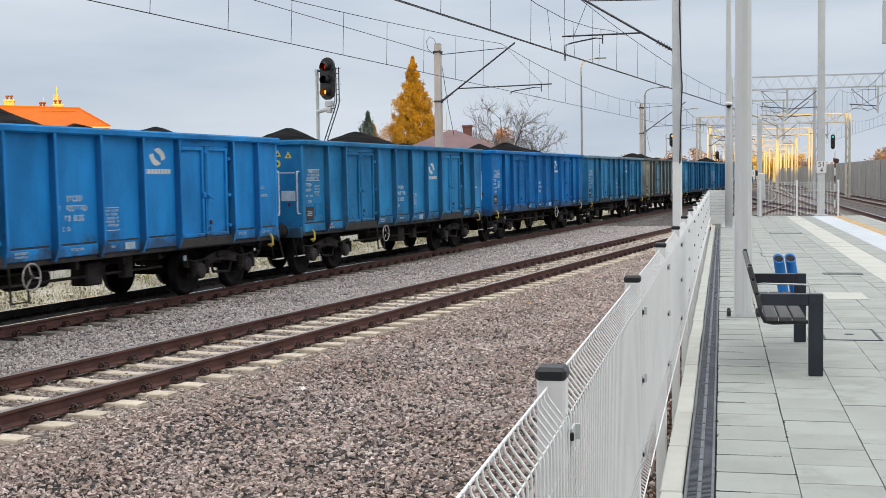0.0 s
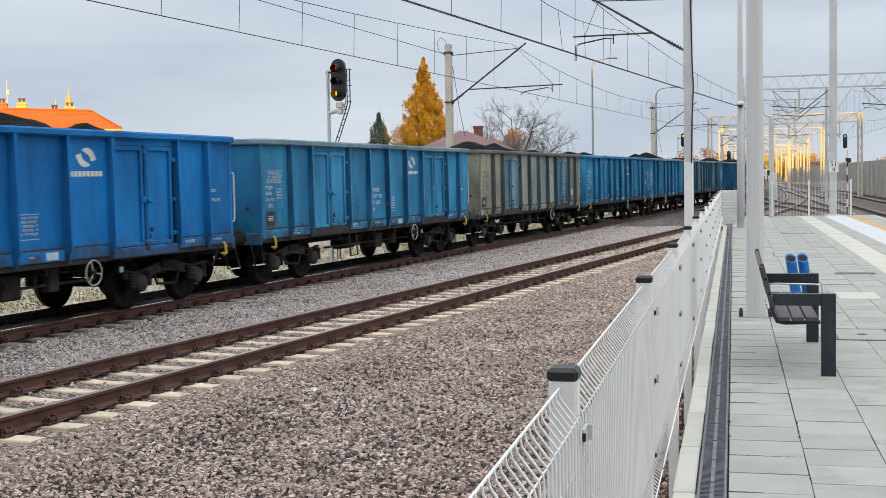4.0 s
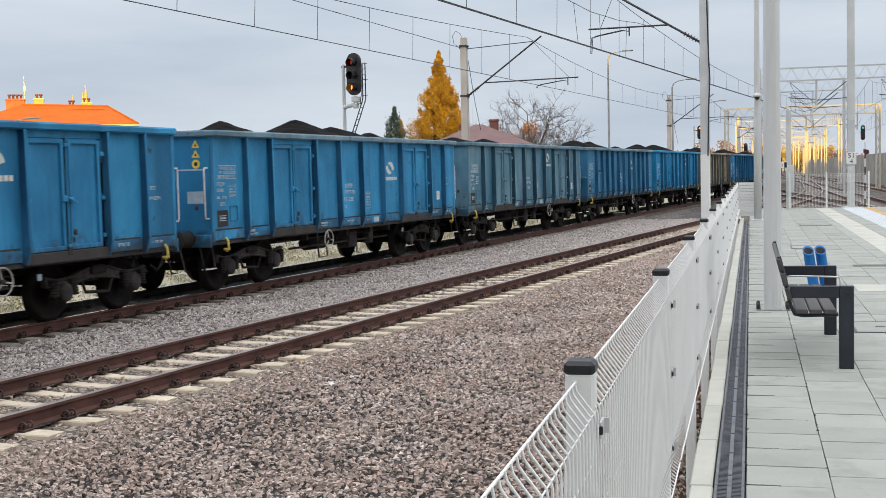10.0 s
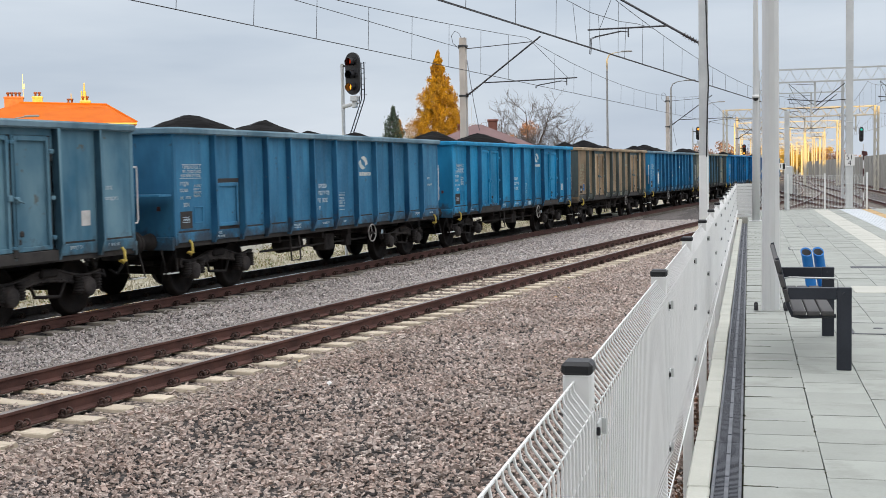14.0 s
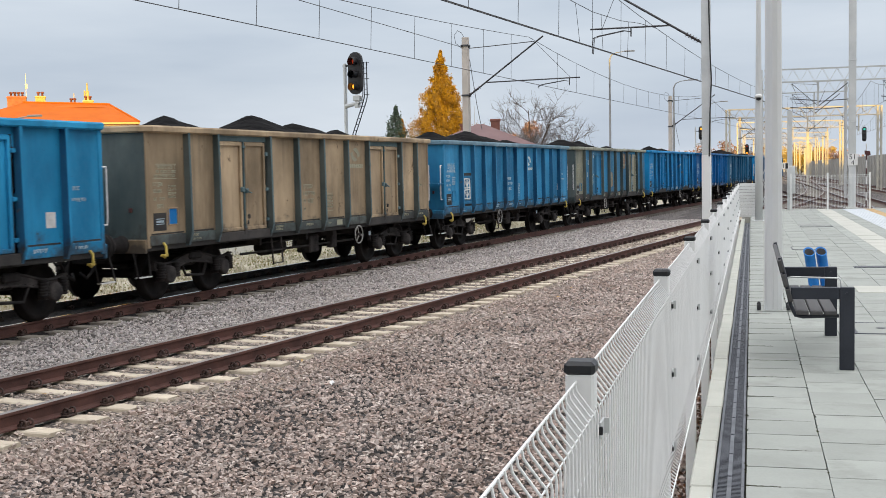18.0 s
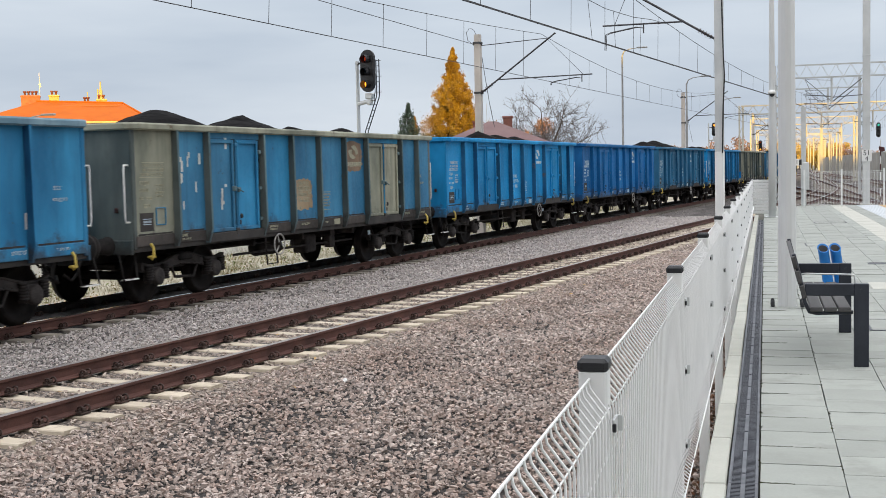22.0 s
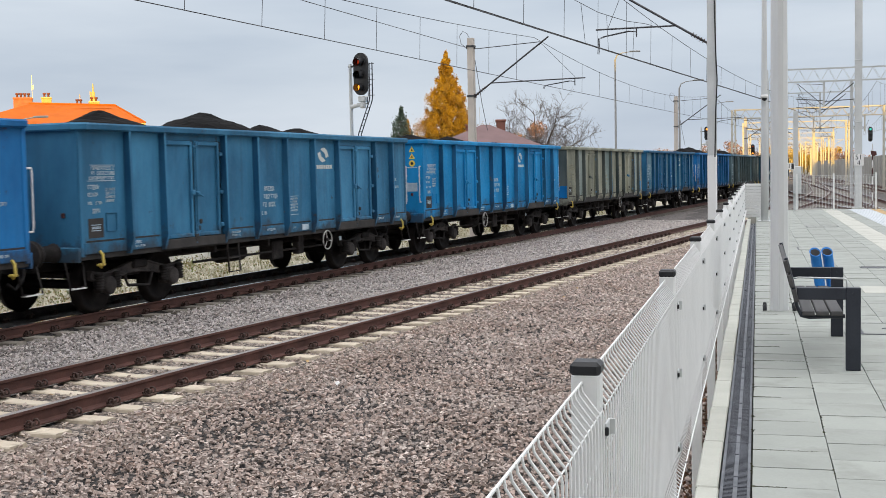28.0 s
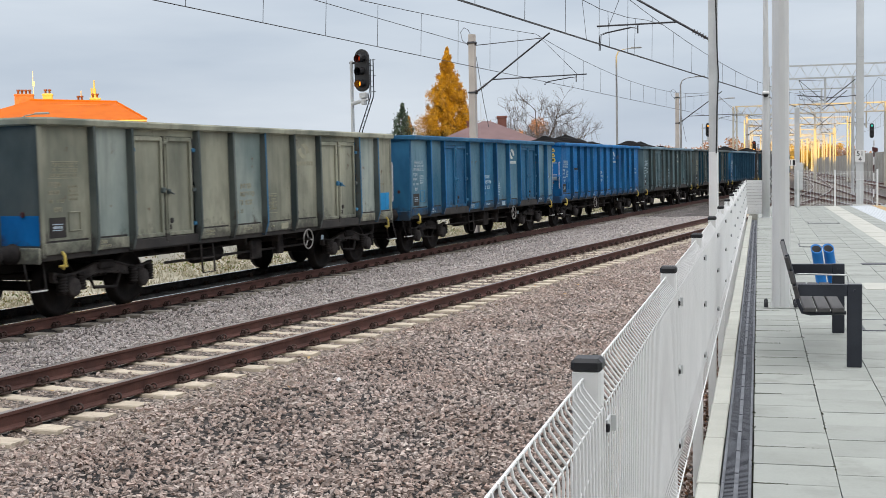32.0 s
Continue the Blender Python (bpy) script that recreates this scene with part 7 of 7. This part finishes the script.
    part("sole_bar", Shape().box(SIDE - 0.16, SIDE - 0.02, -HALF, HALF, 0.93, 1.10, b=0.012), M_SILL, root, "grimy sole bar")
    # far side, ends, floor
    s = Shape().box(-SIDE, -SIDE + 0.012, -HALF, HALF, 0.96, 2.97)
    for p in posts:
        s.box(-SIDE - 0.075, -SIDE, p - 0.045, p + 0.045, 0.96, 2.97)
    part("far_side", s, P_BLUE, root)
    for e in (-1, 1):
        s = Shape().box(-SIDE + 0.013, SIDE - 0.013, e * HALF - 0.012, e * HALF + 0.012, 1.0, 2.965)
        part("end_wall", s, P_BLUE, root)
        y0, y1 = sorted((e * (HALF + 0.013), e * (HALF + 0.075)))
        part("end_beam", Shape().box(-SIDE, SIDE, y0, y1 + 0.0, 0.90, 1.14, b=0.012), P_BLUE, root)
        part("end_corner", Shape().box(SIDE - 0.012, SIDE + 0.012, min(e * (HALF - 0.09), e * (HALF + 0.012)), max(e * (HALF - 0.09), e * (HALF + 0.012)), 0.98, 2.962, b=0.010), P_BLUE, root)
        part("lamp_bracket", Shape().box(1.02, 1.08, min(e * (HALF + 0.012), e * (HALF + 0.05)), max(e * (HALF + 0.012), e * (HALF + 0.05)), 1.60, 1.68, b=0.008), M_BAND, root, "small reddish lamp bracket")
        for sx in (-1, 1):
            bf = Shape().lathe((sx * 0.875, e * (HALF + 0.07), 1.05), (0, e, 0), [(0, 0.0), (0.0, 0.16), (0.05, 0.14), (0.22, 0.125), (0.23, 0.09), (0.44, 0.09), (0.45, 0.21), (0.49, 0.225), (0.515, 0.19), (0.52, 0.0)], 20)
            part("buffer", bf, M_UNDER, root, "black round buffer")
        hook = Shape().box(-0.06, 0.06, min(e * HALF, e * (HALF + 0.36)), max(e * HALF, e * (HALF + 0.36)), 0.98, 1.08, b=0.02)
        hook.path([(0.05, e * (HALF + 0.30), 1.03), (0.07, e * (HALF + 0.45), 0.85), (0.05, e * (HALF + 0.52), 0.74), (-0.05, e * (HALF + 0.52), 0.74), (-0.07, e * (HALF + 0.42), 0.86)], 0.025, 6)
        hook.path([(0.35, e * (HALF + 0.06), 0.95), (0.37, e * (HALF + 0.22), 0.62), (0.40, e * (HALF + 0.42), 0.5), (0.30, e * (HALF + 0.5), 0.6)], 0.028, 6)
        part("coupling", hook, M_UNDER, root, "screw coupling and brake hose")
        h = Shape().path([(SIDE - 0.06, e * (HALF + 0.01), 2.38), (SIDE - 0.04, e * (HALF + 0.15), 2.38), (SIDE - 0.04, e * (HALF + 0.16), 2.30), (SIDE - 0.04, e * (HALF + 0.16), 1.52), (SIDE - 0.04, e * (HALF + 0.14), 1.44), (SIDE - 0.06, e * (HALF + 0.01), 1.44)], 0.017, 6)
        if e > 0 or front_brake:
            part("grab_rail", h, M_HANDLE, root, "pale painted grab rail")
        st = Shape().path([(SIDE - 0.12, e * (HALF - 0.15), 0.95), (SIDE - 0.05, e * (HALF - 0.12), 0.52), (SIDE - 0.02, e * (HALF + 0.28), 0.50), (SIDE - 0.12, e * (HALF + 0.26), 0.92)], 0.018, 5)
        step = part("shunter_step", st, M_UNDER, root, "dark steel step")
        part("tread", Shape().box(SIDE - 0.10, SIDE + 0.0, min(e * (HALF - 0.10), e * (HALF + 0.26)), max(e * (HALF - 0.10), e * (HALF + 0.26)), 0.49, 0.512, b=0.004), M_HANDLE, step, "pale tread")
        part("rope_hook", Shape().path([(SIDE + 0.03, e * 5.95, 1.06), (SIDE + 0.08, e * 5.95, 1.0), (SIDE + 0.09, e * 5.95, 0.86), (SIDE + 0.05, e * 5.95, 0.80), (SIDE + 0.0, e * 5.95, 0.84)], 0.023, 6).box(SIDE + 0.0, SIDE + 0.09, e * 5.95 - 0.06, e * 5.95 + 0.06, 0.82, 0.86, b=0.01), M_HOOK, root, "yellow rope hook")
    if kind == "B":
        part("end_ledge", Shape().box(-SIDE, SIDE, -HALF - 0.45, -HALF - 0.077, 1.86, 1.90, b=0.006), P_BLUE, root, "narrow end platform")
    part("floor_plate", Shape().box(-SIDE + 0.013, SIDE - 0.161, -HALF + 0.02, HALF - 0.02, 0.98, 1.06).box(-0.25, 0.25, -HALF, HALF, 0.70, 0.979, b=0.02), M_UNDER, root)
    # brake gear between the bogies
    g = Shape().lathe((0.55, -1.2, 0.66), (0, 1, 0), [(0, 0.0), (0.0, 0.17), (0.85, 0.17), (0.85, 0.0)], 14)
    part("air_reservoir", g, M_UNDER, root)
    g = Shape().tube((0.9, -2.6, 0.62), (0.9, 2.6, 0.62), 0.025, seg=6).tube((0.75, -2.9, 0.78), (0.75, 2.9, 0.78), 0.02, seg=6).box(0.6, 0.95, 0.3, 0.75, 0.45, 0.85, b=0.03).box(0.82, 0.98, 1.35, 1.6, 0.5, 0.9, b=0.02)
    for y in (-2.2, -0.2, 1.1, 2.2):
        g.box(0.4, 1.15, y - 0.04, y + 0.04, 0.78, 0.97, b=0.01)
    part("brake_rigging", g, M_GEAR, root)
    part("tag_plate", Shape().box(1.18, 1.20, 2.90, 3.00, 0.70, 0.80, b=0.005), M_MARK, root, "pale tag plate")
    fr = Shape().path([(SIDE - 0.06, -2.05, 0.96), (SIDE - 0.02, -2.05, 0.40), (SIDE - 0.02, -1.65, 0.40), (SIDE - 0.06, -1.65, 0.96)], 0.02, 6)
    fr.tube((SIDE - 0.03, -2.05, 0.66), (SIDE - 0.03, -1.65, 0.66), 0.016, seg=5)
    part("foot_step", fr, M_GEAR, root, "rusty hanging step")
    # hand brake wheel
    yc, zc, xc = -1.62 if front_brake else 1.95, 0.775, SIDE + 0.02
    hw = Shape().path([(xc, yc + 0.205 * math.cos(a), zc + 0.205 * math.sin(a)) for a in [2 * math.pi * i / 24 for i in range(25)]], 0.014, 6)
    wheel = part("brake_wheel", hw, M_BRAKE, root, "pale spoked hand brake wheel")
    for k in range(3):
        a = math.pi / 2 + k * 2 * math.pi / 3 + 0.35
        part("spoke", Shape().box(-0.006, 0.006, 0.0, 0.200, -0.012, 0.012, pose(xc, yc, zc, math.degrees(a), 0, 0)), M_BRAKE, wheel)
    part("hub", Shape().lathe((xc - 0.3, yc, zc), (1, 0, 0), [(0, 0.02), (0.27, 0.02), (0.27, 0.045), (0.33, 0.04), (0.33, 0.0)], 10), M_GEAR, wheel)
    # lettering as plain bars, and the pale swirl
    x = SIDE + 0.001
    n0, l0, f0 = (-0.98, 0.28, -6.16) if kind == "A" else (-1.06, 0.12, -6.16)
    tagged(part("lettering", block([(n0, n0 + 0.10, 1.90, 0.095), (n0 + 0.28, n0 + 0.66, 1.90, 0.095), (n0, n0 + 0.10, 1.745, 0.095), (n0 + 0.26, n0 + 0.78, 1.745, 0.095), (n0, n0 + 0.70, 1.585, 0.095), (n0, n0 + 0.34, 1.43, 0.07)], 3, x), M_MARK, root, "white figures as plain bars"), kind="stuff")
    table = block([(l0, l0 + 0.38, 1.70 - 0.062 * k, 0.040) for k in range(5)], 4, x)
    table.box(x, x + 0.004, l0, l0 + 0.40, 1.765, 1.777).box(x, x + 0.004, l0, l0 + 0.40, 1.385, 1.397)
    tagged(part("lettering", table, M_MARK, root, "white loading table as plain bars"), kind="stuff")
    front = block([(f0 + 0.10, f0 + 0.68, 2.345, 0.06), (f0 + 0.10, f0 + 0.68, 2.265, 0.06), (f0 + 0.04, f0 + 0.66, 2.195, 0.05), (f0, f0 + 0.26, 2.03, 0.085), (f0, f0 + 0.24, 1.93, 0.06), (f0, f0 + 0.34, 1.80, 0.05), (f0 + 0.04, f0 + 0.28, 1.66, 0.075)] + [(f0 + 0.44, f0 + 0.68, 1.83 + 0.062 * k, 0.042) for k in range(4)], 5, x)
    front.box(x, x + 0.004, f0 + 0.08, f0 + 0.70, 2.418, 2.430).box(x, x + 0.004, f0, f0 + 0.70, 2.168, 2.180)
    tagged(part("lettering", front, M_MARK, root, "rows of small white figures as plain bars"), kind="stuff")
    panel_ = part("data_panel", Shape().box(x, x + 0.004, f0 - 0.02, f0 + 0.36, 1.27, 1.58), M_SILL, root, "dark data panel")
    mark_ = Shape()
    for k in range(2):
        mark_.box(x + 0.004, x + 0.006, f0 + 0.05, f0 + 0.29, 1.38 + 0.09 * k, 1.392 + 0.09 * k)
    for k in range(5):
        mark_.box(x + 0.004, x + 0.006, f0 + 0.07 + 0.044 * k, f0 + 0.10 + 0.044 * k, 1.41, 1.45)
    part("panel_inscription", mark_, M_MARK, panel_)
    part("clip_frame", Shape().box(x, x + 0.02, f0 + 0.42, f0 + 0.70, 1.36, 1.375, b=0.004).box(x, x + 0.02, f0 + 0.42, f0 + 0.70, 1.645, 1.66, b=0.004).box(x, x + 0.02, f0 + 0.42, f0 + 0.435, 1.376, 1.644, b=0.004).box(x, x + 0.02, f0 + 0.685, f0 + 0.70, 1.376, 1.644, b=0.004), P_BLUE, root, "empty label frame")
    skirt = block([(-5.0, -4.82, 1.12, 0.05), (-5.0, -4.74, 1.06, 0.035), (-1.98, -1.68, 1.125, 0.04), (-1.98, -1.70, 1.07, 0.035), (-0.66, -0.34, 1.10, 0.05), (0.40, 0.52, 1.10, 0.035), (4.66, 4.96, 1.10, 0.06), (5.62, 5.90, 1.10, 0.045)], 8, SIDE + 0.023)
    if kind == "A":
        skirt.box(SIDE + 0.023, SIDE + 0.027, 0.80, 1.08, 1.05, 1.17)
    tagged(part("lettering", skirt, M_MARK, root, "small white marks on the skirt"), kind="stuff")
    tagged(part("lettering", block([(5.62, 5.80, 2.02, 0.06), (5.60, 5.92, 1.84, 0.06)], 6, x), M_MARK, root), kind="stuff")
    bb = Shape()
    for k in range(8):
        bb.box(x, x + 0.004, LOGO_Y[kind] - 0.42 + k * 0.106, LOGO_Y[kind] - 0.42 + k * 0.106 + 0.082, 2.335, 2.42)
    tagged(part("brand_bar", bb, M_LOGO, root, "pale brand line as plain bars"), kind="stuff")
    lg = Shape()
    for turn in (0.0, math.pi):
        c = math.cos(turn)
        blade = ((-0.09, 0.135), (-0.04, 0.165), (0.03, 0.182), (0.10, 0.155), (0.155, 0.105), (0.20, 0.02), (0.215, -0.035), (0.105, -0.075), (0.09, 0.0), (0.06, 0.045), (0.0, 0.075))
        lg.plate([(LOGO_Y[kind] + 1.18 * c * p, 2.64 + 0.88 * c * q) for p, q in blade], 0, x, x + 0.004)
    part("logo", lg, M_LOGO, root, "pale emblem of two curved blades")
    for y in (-4.5, 4.5):
        bogie(root, y)
    return root


def warning_signs(root, stacked):
    """Yellow triangles and a round plate with dark centres on the front end wall."""
    y = -HALF - 0.014

    def tri_(x, z, w, d, mat, name, label=""):
        return part(name, Shape().plate([(x - w, z), (x + w, z), (x, z + 1.75 * w)], 1, y - d, y), mat, root, label)

    def disc(x, z, r, d, mat, name, label=""):
        return part(name, Shape().plate([(x + r * math.cos(k * math.pi / 8), z + r * math.sin(k * math.pi / 8)) for k in range(16)], 1, y - d, y), mat, root, label)

    spots = ((1.06, 2.76), (1.06, 2.58)) if stacked else ((1.04, 2.68), (0.78, 2.72))
    for x, z in spots:
        tri_(x, z, 0.085, 0.004, M_SIGNY, "warning_triangle", "yellow warning triangle")
        tri_(x, z + 0.03, 0.032, 0.006, M_BLACK, "triangle_mark", "dark mark")
    x, z = (1.06, 2.46) if stacked else (0.76, 2.56)
    disc(x, z, 0.085, 0.004, M_SIGNY, "round_plate", "round yellow plate")
    disc(x, z, 0.04, 0.006, M_BLACK, "plate_mark", "dark centre")
    part("white_line", Shape().box(0.62, 1.2, y - 0.004, y, 2.34, 2.365), M_MARK, root)
    part("number_panel", Shape().box(0.85, 1.2, y - 0.004, y, 1.72, 1.95), M_MARK, root, "pale data panel")


# paint of each wagon, in the order in which they pass, and its mesh type
FLEET = [("bright blue", P_BRIGHT, "AF"), ("mid blue", P_DEEP, "AF"), ("glossy royal blue", P_ROYAL, "A"), ("dull teal blue", P_BLUE, "A"),
         ("faded beige and grey-blue, rust-stained", P_RUST, "A"), ("mid blue", P_BLUE, "A"), ("mid blue", P_BLUE, "AF"), ("faded grey-blue", P_GREY, "A"),
         ("dull blue", P_STEEL, "B"), ("sea blue", P_CYAN, "A"), ("tan brown", P_TAN, "A"), ("mid blue", P_BLUE, "BF"),
         ("patched tan and blue", P_TAN, "AF"), ("clean azure blue", P_AZURE, "A"), ("navy blue", P_NAVY, "A"), ("dull steel blue", P_STEEL, "A"),
         ("bright blue", P_AZURE, "AF"), ("olive grey", P_OLIVE, "A"), ("faded dark blue and grey", P_STEEL, "A"), ("mid blue", P_NAVY, "BF"),
         ("dull blue-grey", P_BLUEWORN, "A"), ("dark grey-green", P_WORN, "A"), ("dark blue", P_DARK, "B"), ("sooty brown", P_SOOTY, "A"), ("dark grey-green", P_WORN, "A"),
         ("dark blue", P_DARK, "A"), ("sooty brown", P_SOOTY, "A"), ("dark blue", P_DARK, "A"), ("dark grey-green", P_WORN, "A"), ("sooty brown", P_SOOTY, "A")]
CLEAN = (0, 2, 13, 14, 16)                   # wagons in newer paint
BLUES = (P_BRIGHT, P_BLUE, P_ROYAL, P_NAVY, P_AZURE, P_CYAN, P_DEEP, P_STEEL)
PITCH_W = 13.9
WAGONS, LOADS = [], []


def train():
    master = {k: wagon(k) for k in ("A", "AF", "B", "BF")}
    coal = [coal_mesh(s) for s in (2, 5, 9, 14)]
    sunk, shallow, short = coal_mesh(23, 0.55), coal_mesh(31, 0.11), coal_mesh(14, 0.0, 2)
    used = set()
    for i, (word, mat, kind) in enumerate(FLEET):
        w = master[kind] if kind not in used else copy_thing(master[kind], pose(0, 0, 0))
        used.add(kind)
        w["label"] = word + " open steel coal wagon loaded with coal"
        rng = random.Random(40 + i)
        for ob in w.children_recursive:
            slot = ob.material_slots[0] if ob.material_slots else None
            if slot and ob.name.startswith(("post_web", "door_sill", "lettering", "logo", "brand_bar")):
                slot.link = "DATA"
            if slot and (slot.material == P_BLUE or slot.link == "OBJECT"):
                slot.link = "OBJECT"
                m = mat
                mid_y = sum(v.co.y for v in ob.data.vertices) / len(ob.data.vertices)
                if mat is P_RUST and ob.name.startswith(("post", "door_lock", "top_rim", "hinge", "latch")):
                    m = P_TEAL if ob.name.startswith("post") and rng.random() < 0.35 else P_WORN
                elif mat is P_RUST and ob.name.startswith("side_panel") and -4.0 < mid_y < 4.5:
                    m = P_PALE
                elif i == 17 and ob.name.startswith(("post", "hinge", "latch")):
                    m = P_TEAL if rng.random() < 0.6 else P_WORN
                elif i == 17 and ob.name.startswith("side_panel"):
                    m = P_PALE if rng.random() < 0.5 else P_OLIVE
                elif mat is P_TAN and ob.name.startswith("top_rim"):
                    m = P_OLIVE if i == 12 else P_TAN
                elif ob.name.startswith("top_rim") and i in (3, 6, 7, 8, 11, 12, 18, 20, 22, 24, 25):
                    m = P_RIM
                elif mat is P_RUST and ob.name.startswith("door_leaf"):
                    m = P_GREY
                elif i == 12:
                    if ob.name.startswith("side_panel") and mid_y < -5.5 or ob.name.startswith("door_leaf") and mid_y > 0:
                        m = P_OLIVE
                    else:
                        m = P_SOOTY if ob.name.startswith("skirt") else P_BLUEWORN if ob.name.startswith(("post", "hinge", "latch")) else P_WORN if ob.name.startswith(("end_", "far_side")) else P_STEEL if rng.random() < 0.65 else P_BLUE
                elif mat is P_TAN and ob.name.startswith(("post", "door_lintel", "door_lock", "hinge", "latch", "skirt")):
                    m = P_WORN if ob.name.startswith("skirt") else P_BLUEWORN
                if i == 18 and ob.name.startswith(("door_leaf", "skirt", "end_", "top_rim")):
                    m = P_DARK
                elif i == 18 and ob.name.startswith("post"):
                    m = P_NAVY
                elif i == 18 and ob.name.startswith("side_panel") and rng.random() < 0.85:
                    m = P_GREY
                elif i in (10, 17) and ob.name.startswith("end_wall"):
                    m = P_WORN
                slot.material = m
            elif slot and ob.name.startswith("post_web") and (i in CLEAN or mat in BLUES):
                slot.link = "OBJECT"                  # blue wagons take a darker blue, the web's shade painted in
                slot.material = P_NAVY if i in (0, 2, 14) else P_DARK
            # faded wagons get a duller web tone, shade painted in as well
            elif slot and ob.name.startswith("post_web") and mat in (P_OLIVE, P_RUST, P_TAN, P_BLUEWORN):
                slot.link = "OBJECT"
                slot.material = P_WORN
            elif slot and i in (2, 14) and ob.name.startswith("door_sill"):
                slot.link = "OBJECT"
                slot.material = mat
            elif slot and i in (4, 10, 12, 17, 21, 26) and ob.name.startswith(("lettering", "logo", "brand_bar")):
                slot.link = "OBJECT"                  # lettering almost worn away
                slot.material = M_FAINT
        c = new("coal_load", sunk if i in (3, 14, 17, 18, 21) else shallow if i in (5, 7, 16) else short if i == 13 else coal[(i * 3 + 1) % 4])
        tagged(c, "uneven heaps of black coal filling the wagon", "coal", "coal loads")
        WAGONS.append(w)
        LOADS.append(c)
    for i in (1, 6, 16, 19):
        warning_signs(WAGONS[i], i != 1)
    for i, drop in ((1, 0.18), (5, 0.12), (6, 0.30), (8, 0.18), (11, 0.12)):      # brand marks that sit lower than on the others
        for ob in WAGONS[i].children:
            if ob.name.startswith(("logo", "brand_bar")):
                ob.matrix_basis = pose(0, 0, -drop)
    part("repaint_patch", Shape().box(0.62, SIDE - 0.02, -HALF - 0.016, -HALF - 0.0125, 1.17, 1.62), P_ROYAL, WAGONS[17], "square of fresh blue paint")
    part("repaint_patch", Shape().box(SIDE + 0.0005, SIDE + 0.003, 5.46, 6.20, 1.24, 1.66), P_AZURE, WAGONS[17], "square of fresh blue paint")
    part("repaint_patch", Shape().box(SIDE + 0.0005, SIDE + 0.003, -5.74, -5.46, 1.36, 1.64), P_ROYAL, WAGONS[10], "square of fresh blue paint")
    flecks, rng = Shape(), random.Random(77)
    for k in range(16):
        fy, fz = (rng.uniform(-5.05, -4.4) if k < 10 else rng.uniform(-3.95, -3.45)), rng.uniform(1.5, 2.7)
        flecks.box(SIDE + 0.0055, SIDE + 0.0075, fy, fy + rng.uniform(0.03, 0.09), fz, fz + rng.uniform(0.05, 0.22))
    tagged(part("paint_flecks", flecks, M_LOGO, WAGONS[12], "spots of bare white primer"), kind="stuff")
    for i in (4, 6, 7, 9, 11):
        part("document_board", Shape().box(SIDE + 0.001, SIDE + 0.006, 4.98, 5.20, 1.46, 1.70, b=0.002), M_HANDLE, WAGONS[i], "pale document board")
    # bare tan patches on the patched wagon's sheets
    x = SIDE + 0.0005
    rng = random.Random(31)
    for mat, y0, y1, z0, z1 in ((P_TAN, -0.98, -0.10, 1.40, 2.10), (P_BARE, 1.36, 2.36, 2.18, 2.90)):
        pts = []
        for k in range(40):                       # a worn-through oblong with a ragged edge
            a = 2 * math.pi * k / 40
            q = max(abs(math.cos(a)), abs(math.sin(a))) ** -0.75 * rng.uniform(0.84, 1.0)
            pts.append(((y0 + y1) / 2 + 0.5 * (y1 - y0) * min(1, max(-1, q * math.cos(a))), (z0 + z1) / 2 + 0.5 * (z1 - z0) * min(1, max(-1, q * math.sin(a)))))
        part("bare_patch", Shape().plate(pts, 0, x - 0.002, x), mat, WAGONS[12], "bare worn patch in the paint")
    part("old_lettering", block([(-0.80, -0.30, 1.96, 0.06), (-0.88, -0.25, 1.84, 0.07), (-0.90, -0.30, 1.70, 0.07), (-0.70, -0.36, 1.58, 0.05), (1.55, 2.25, 2.30, 0.09), (1.70, 2.05, 2.60, 0.10)], 8, x + 0.001), M_FAINT, WAGONS[12], "remains of old lettering")
    # white scrawl across one wagon's hatch
    x = SIDE + 0.034
    sh = Shape()
    for pts in (((-4.87, 2.00), (-4.40, 1.98), (-4.62, 1.74), (-4.87, 2.00), (-4.84, 1.72), (-4.36, 1.74)), ((-4.88, 1.66), (-4.62, 1.46), (-4.38, 1.68), (-4.86, 1.66), (-4.85, 1.42), (-4.38, 1.40), (-4.40, 1.96)), ((-4.62, 1.96), (-4.62, 1.42))):
        sh.path([(x, a, b) for a, b in pts], 0.024, 5)
    part("paint_scrawl", sh, M_SIGNWHITE, WAGONS[11], "white paint scrawl")


def rear_at(t):
    """How far the first wagon's rear end stands along the train's line at t seconds."""
    return 24.54 + t * (-7.621 + t * (0.02166 - 0.0003195 * t))


def on_line(s):
    a, b = TRAIN.at(s - 4.5)[0], TRAIN.at(s + 4.5)[0]
    d = b - a
    c = (a + b) / 2
    return Matrix.LocRotScale((c.x, c.y, RAIL_Z), Euler((0, 0, -math.atan2(d.x, d.y))), None)


def motions():
    times = [0.5 * k for k in range(65)]
    for i, (w, c) in enumerate(zip(WAGONS, LOADS)):
        rows = [(t, on_line(rear_at(t) + PITCH_W * i - HALF)) for t in times]
        walk(w, rows)
        walk(c, rows)
    # turning wheels of the wagons that come near
    start = rear_at(0)
    spin = [k * 2 / FPS for k in range(481)]
    for w in WAGONS[:22]:
        for ws in w.children_recursive:
            if ws.name.startswith("wheelset"):
                p = ws.matrix_basis.translation.copy()
                walk(ws, [(t, pose(p.x, p.y, p.z, math.degrees((start - rear_at(t)) / 0.46))) for t in spin])


train()
motions()
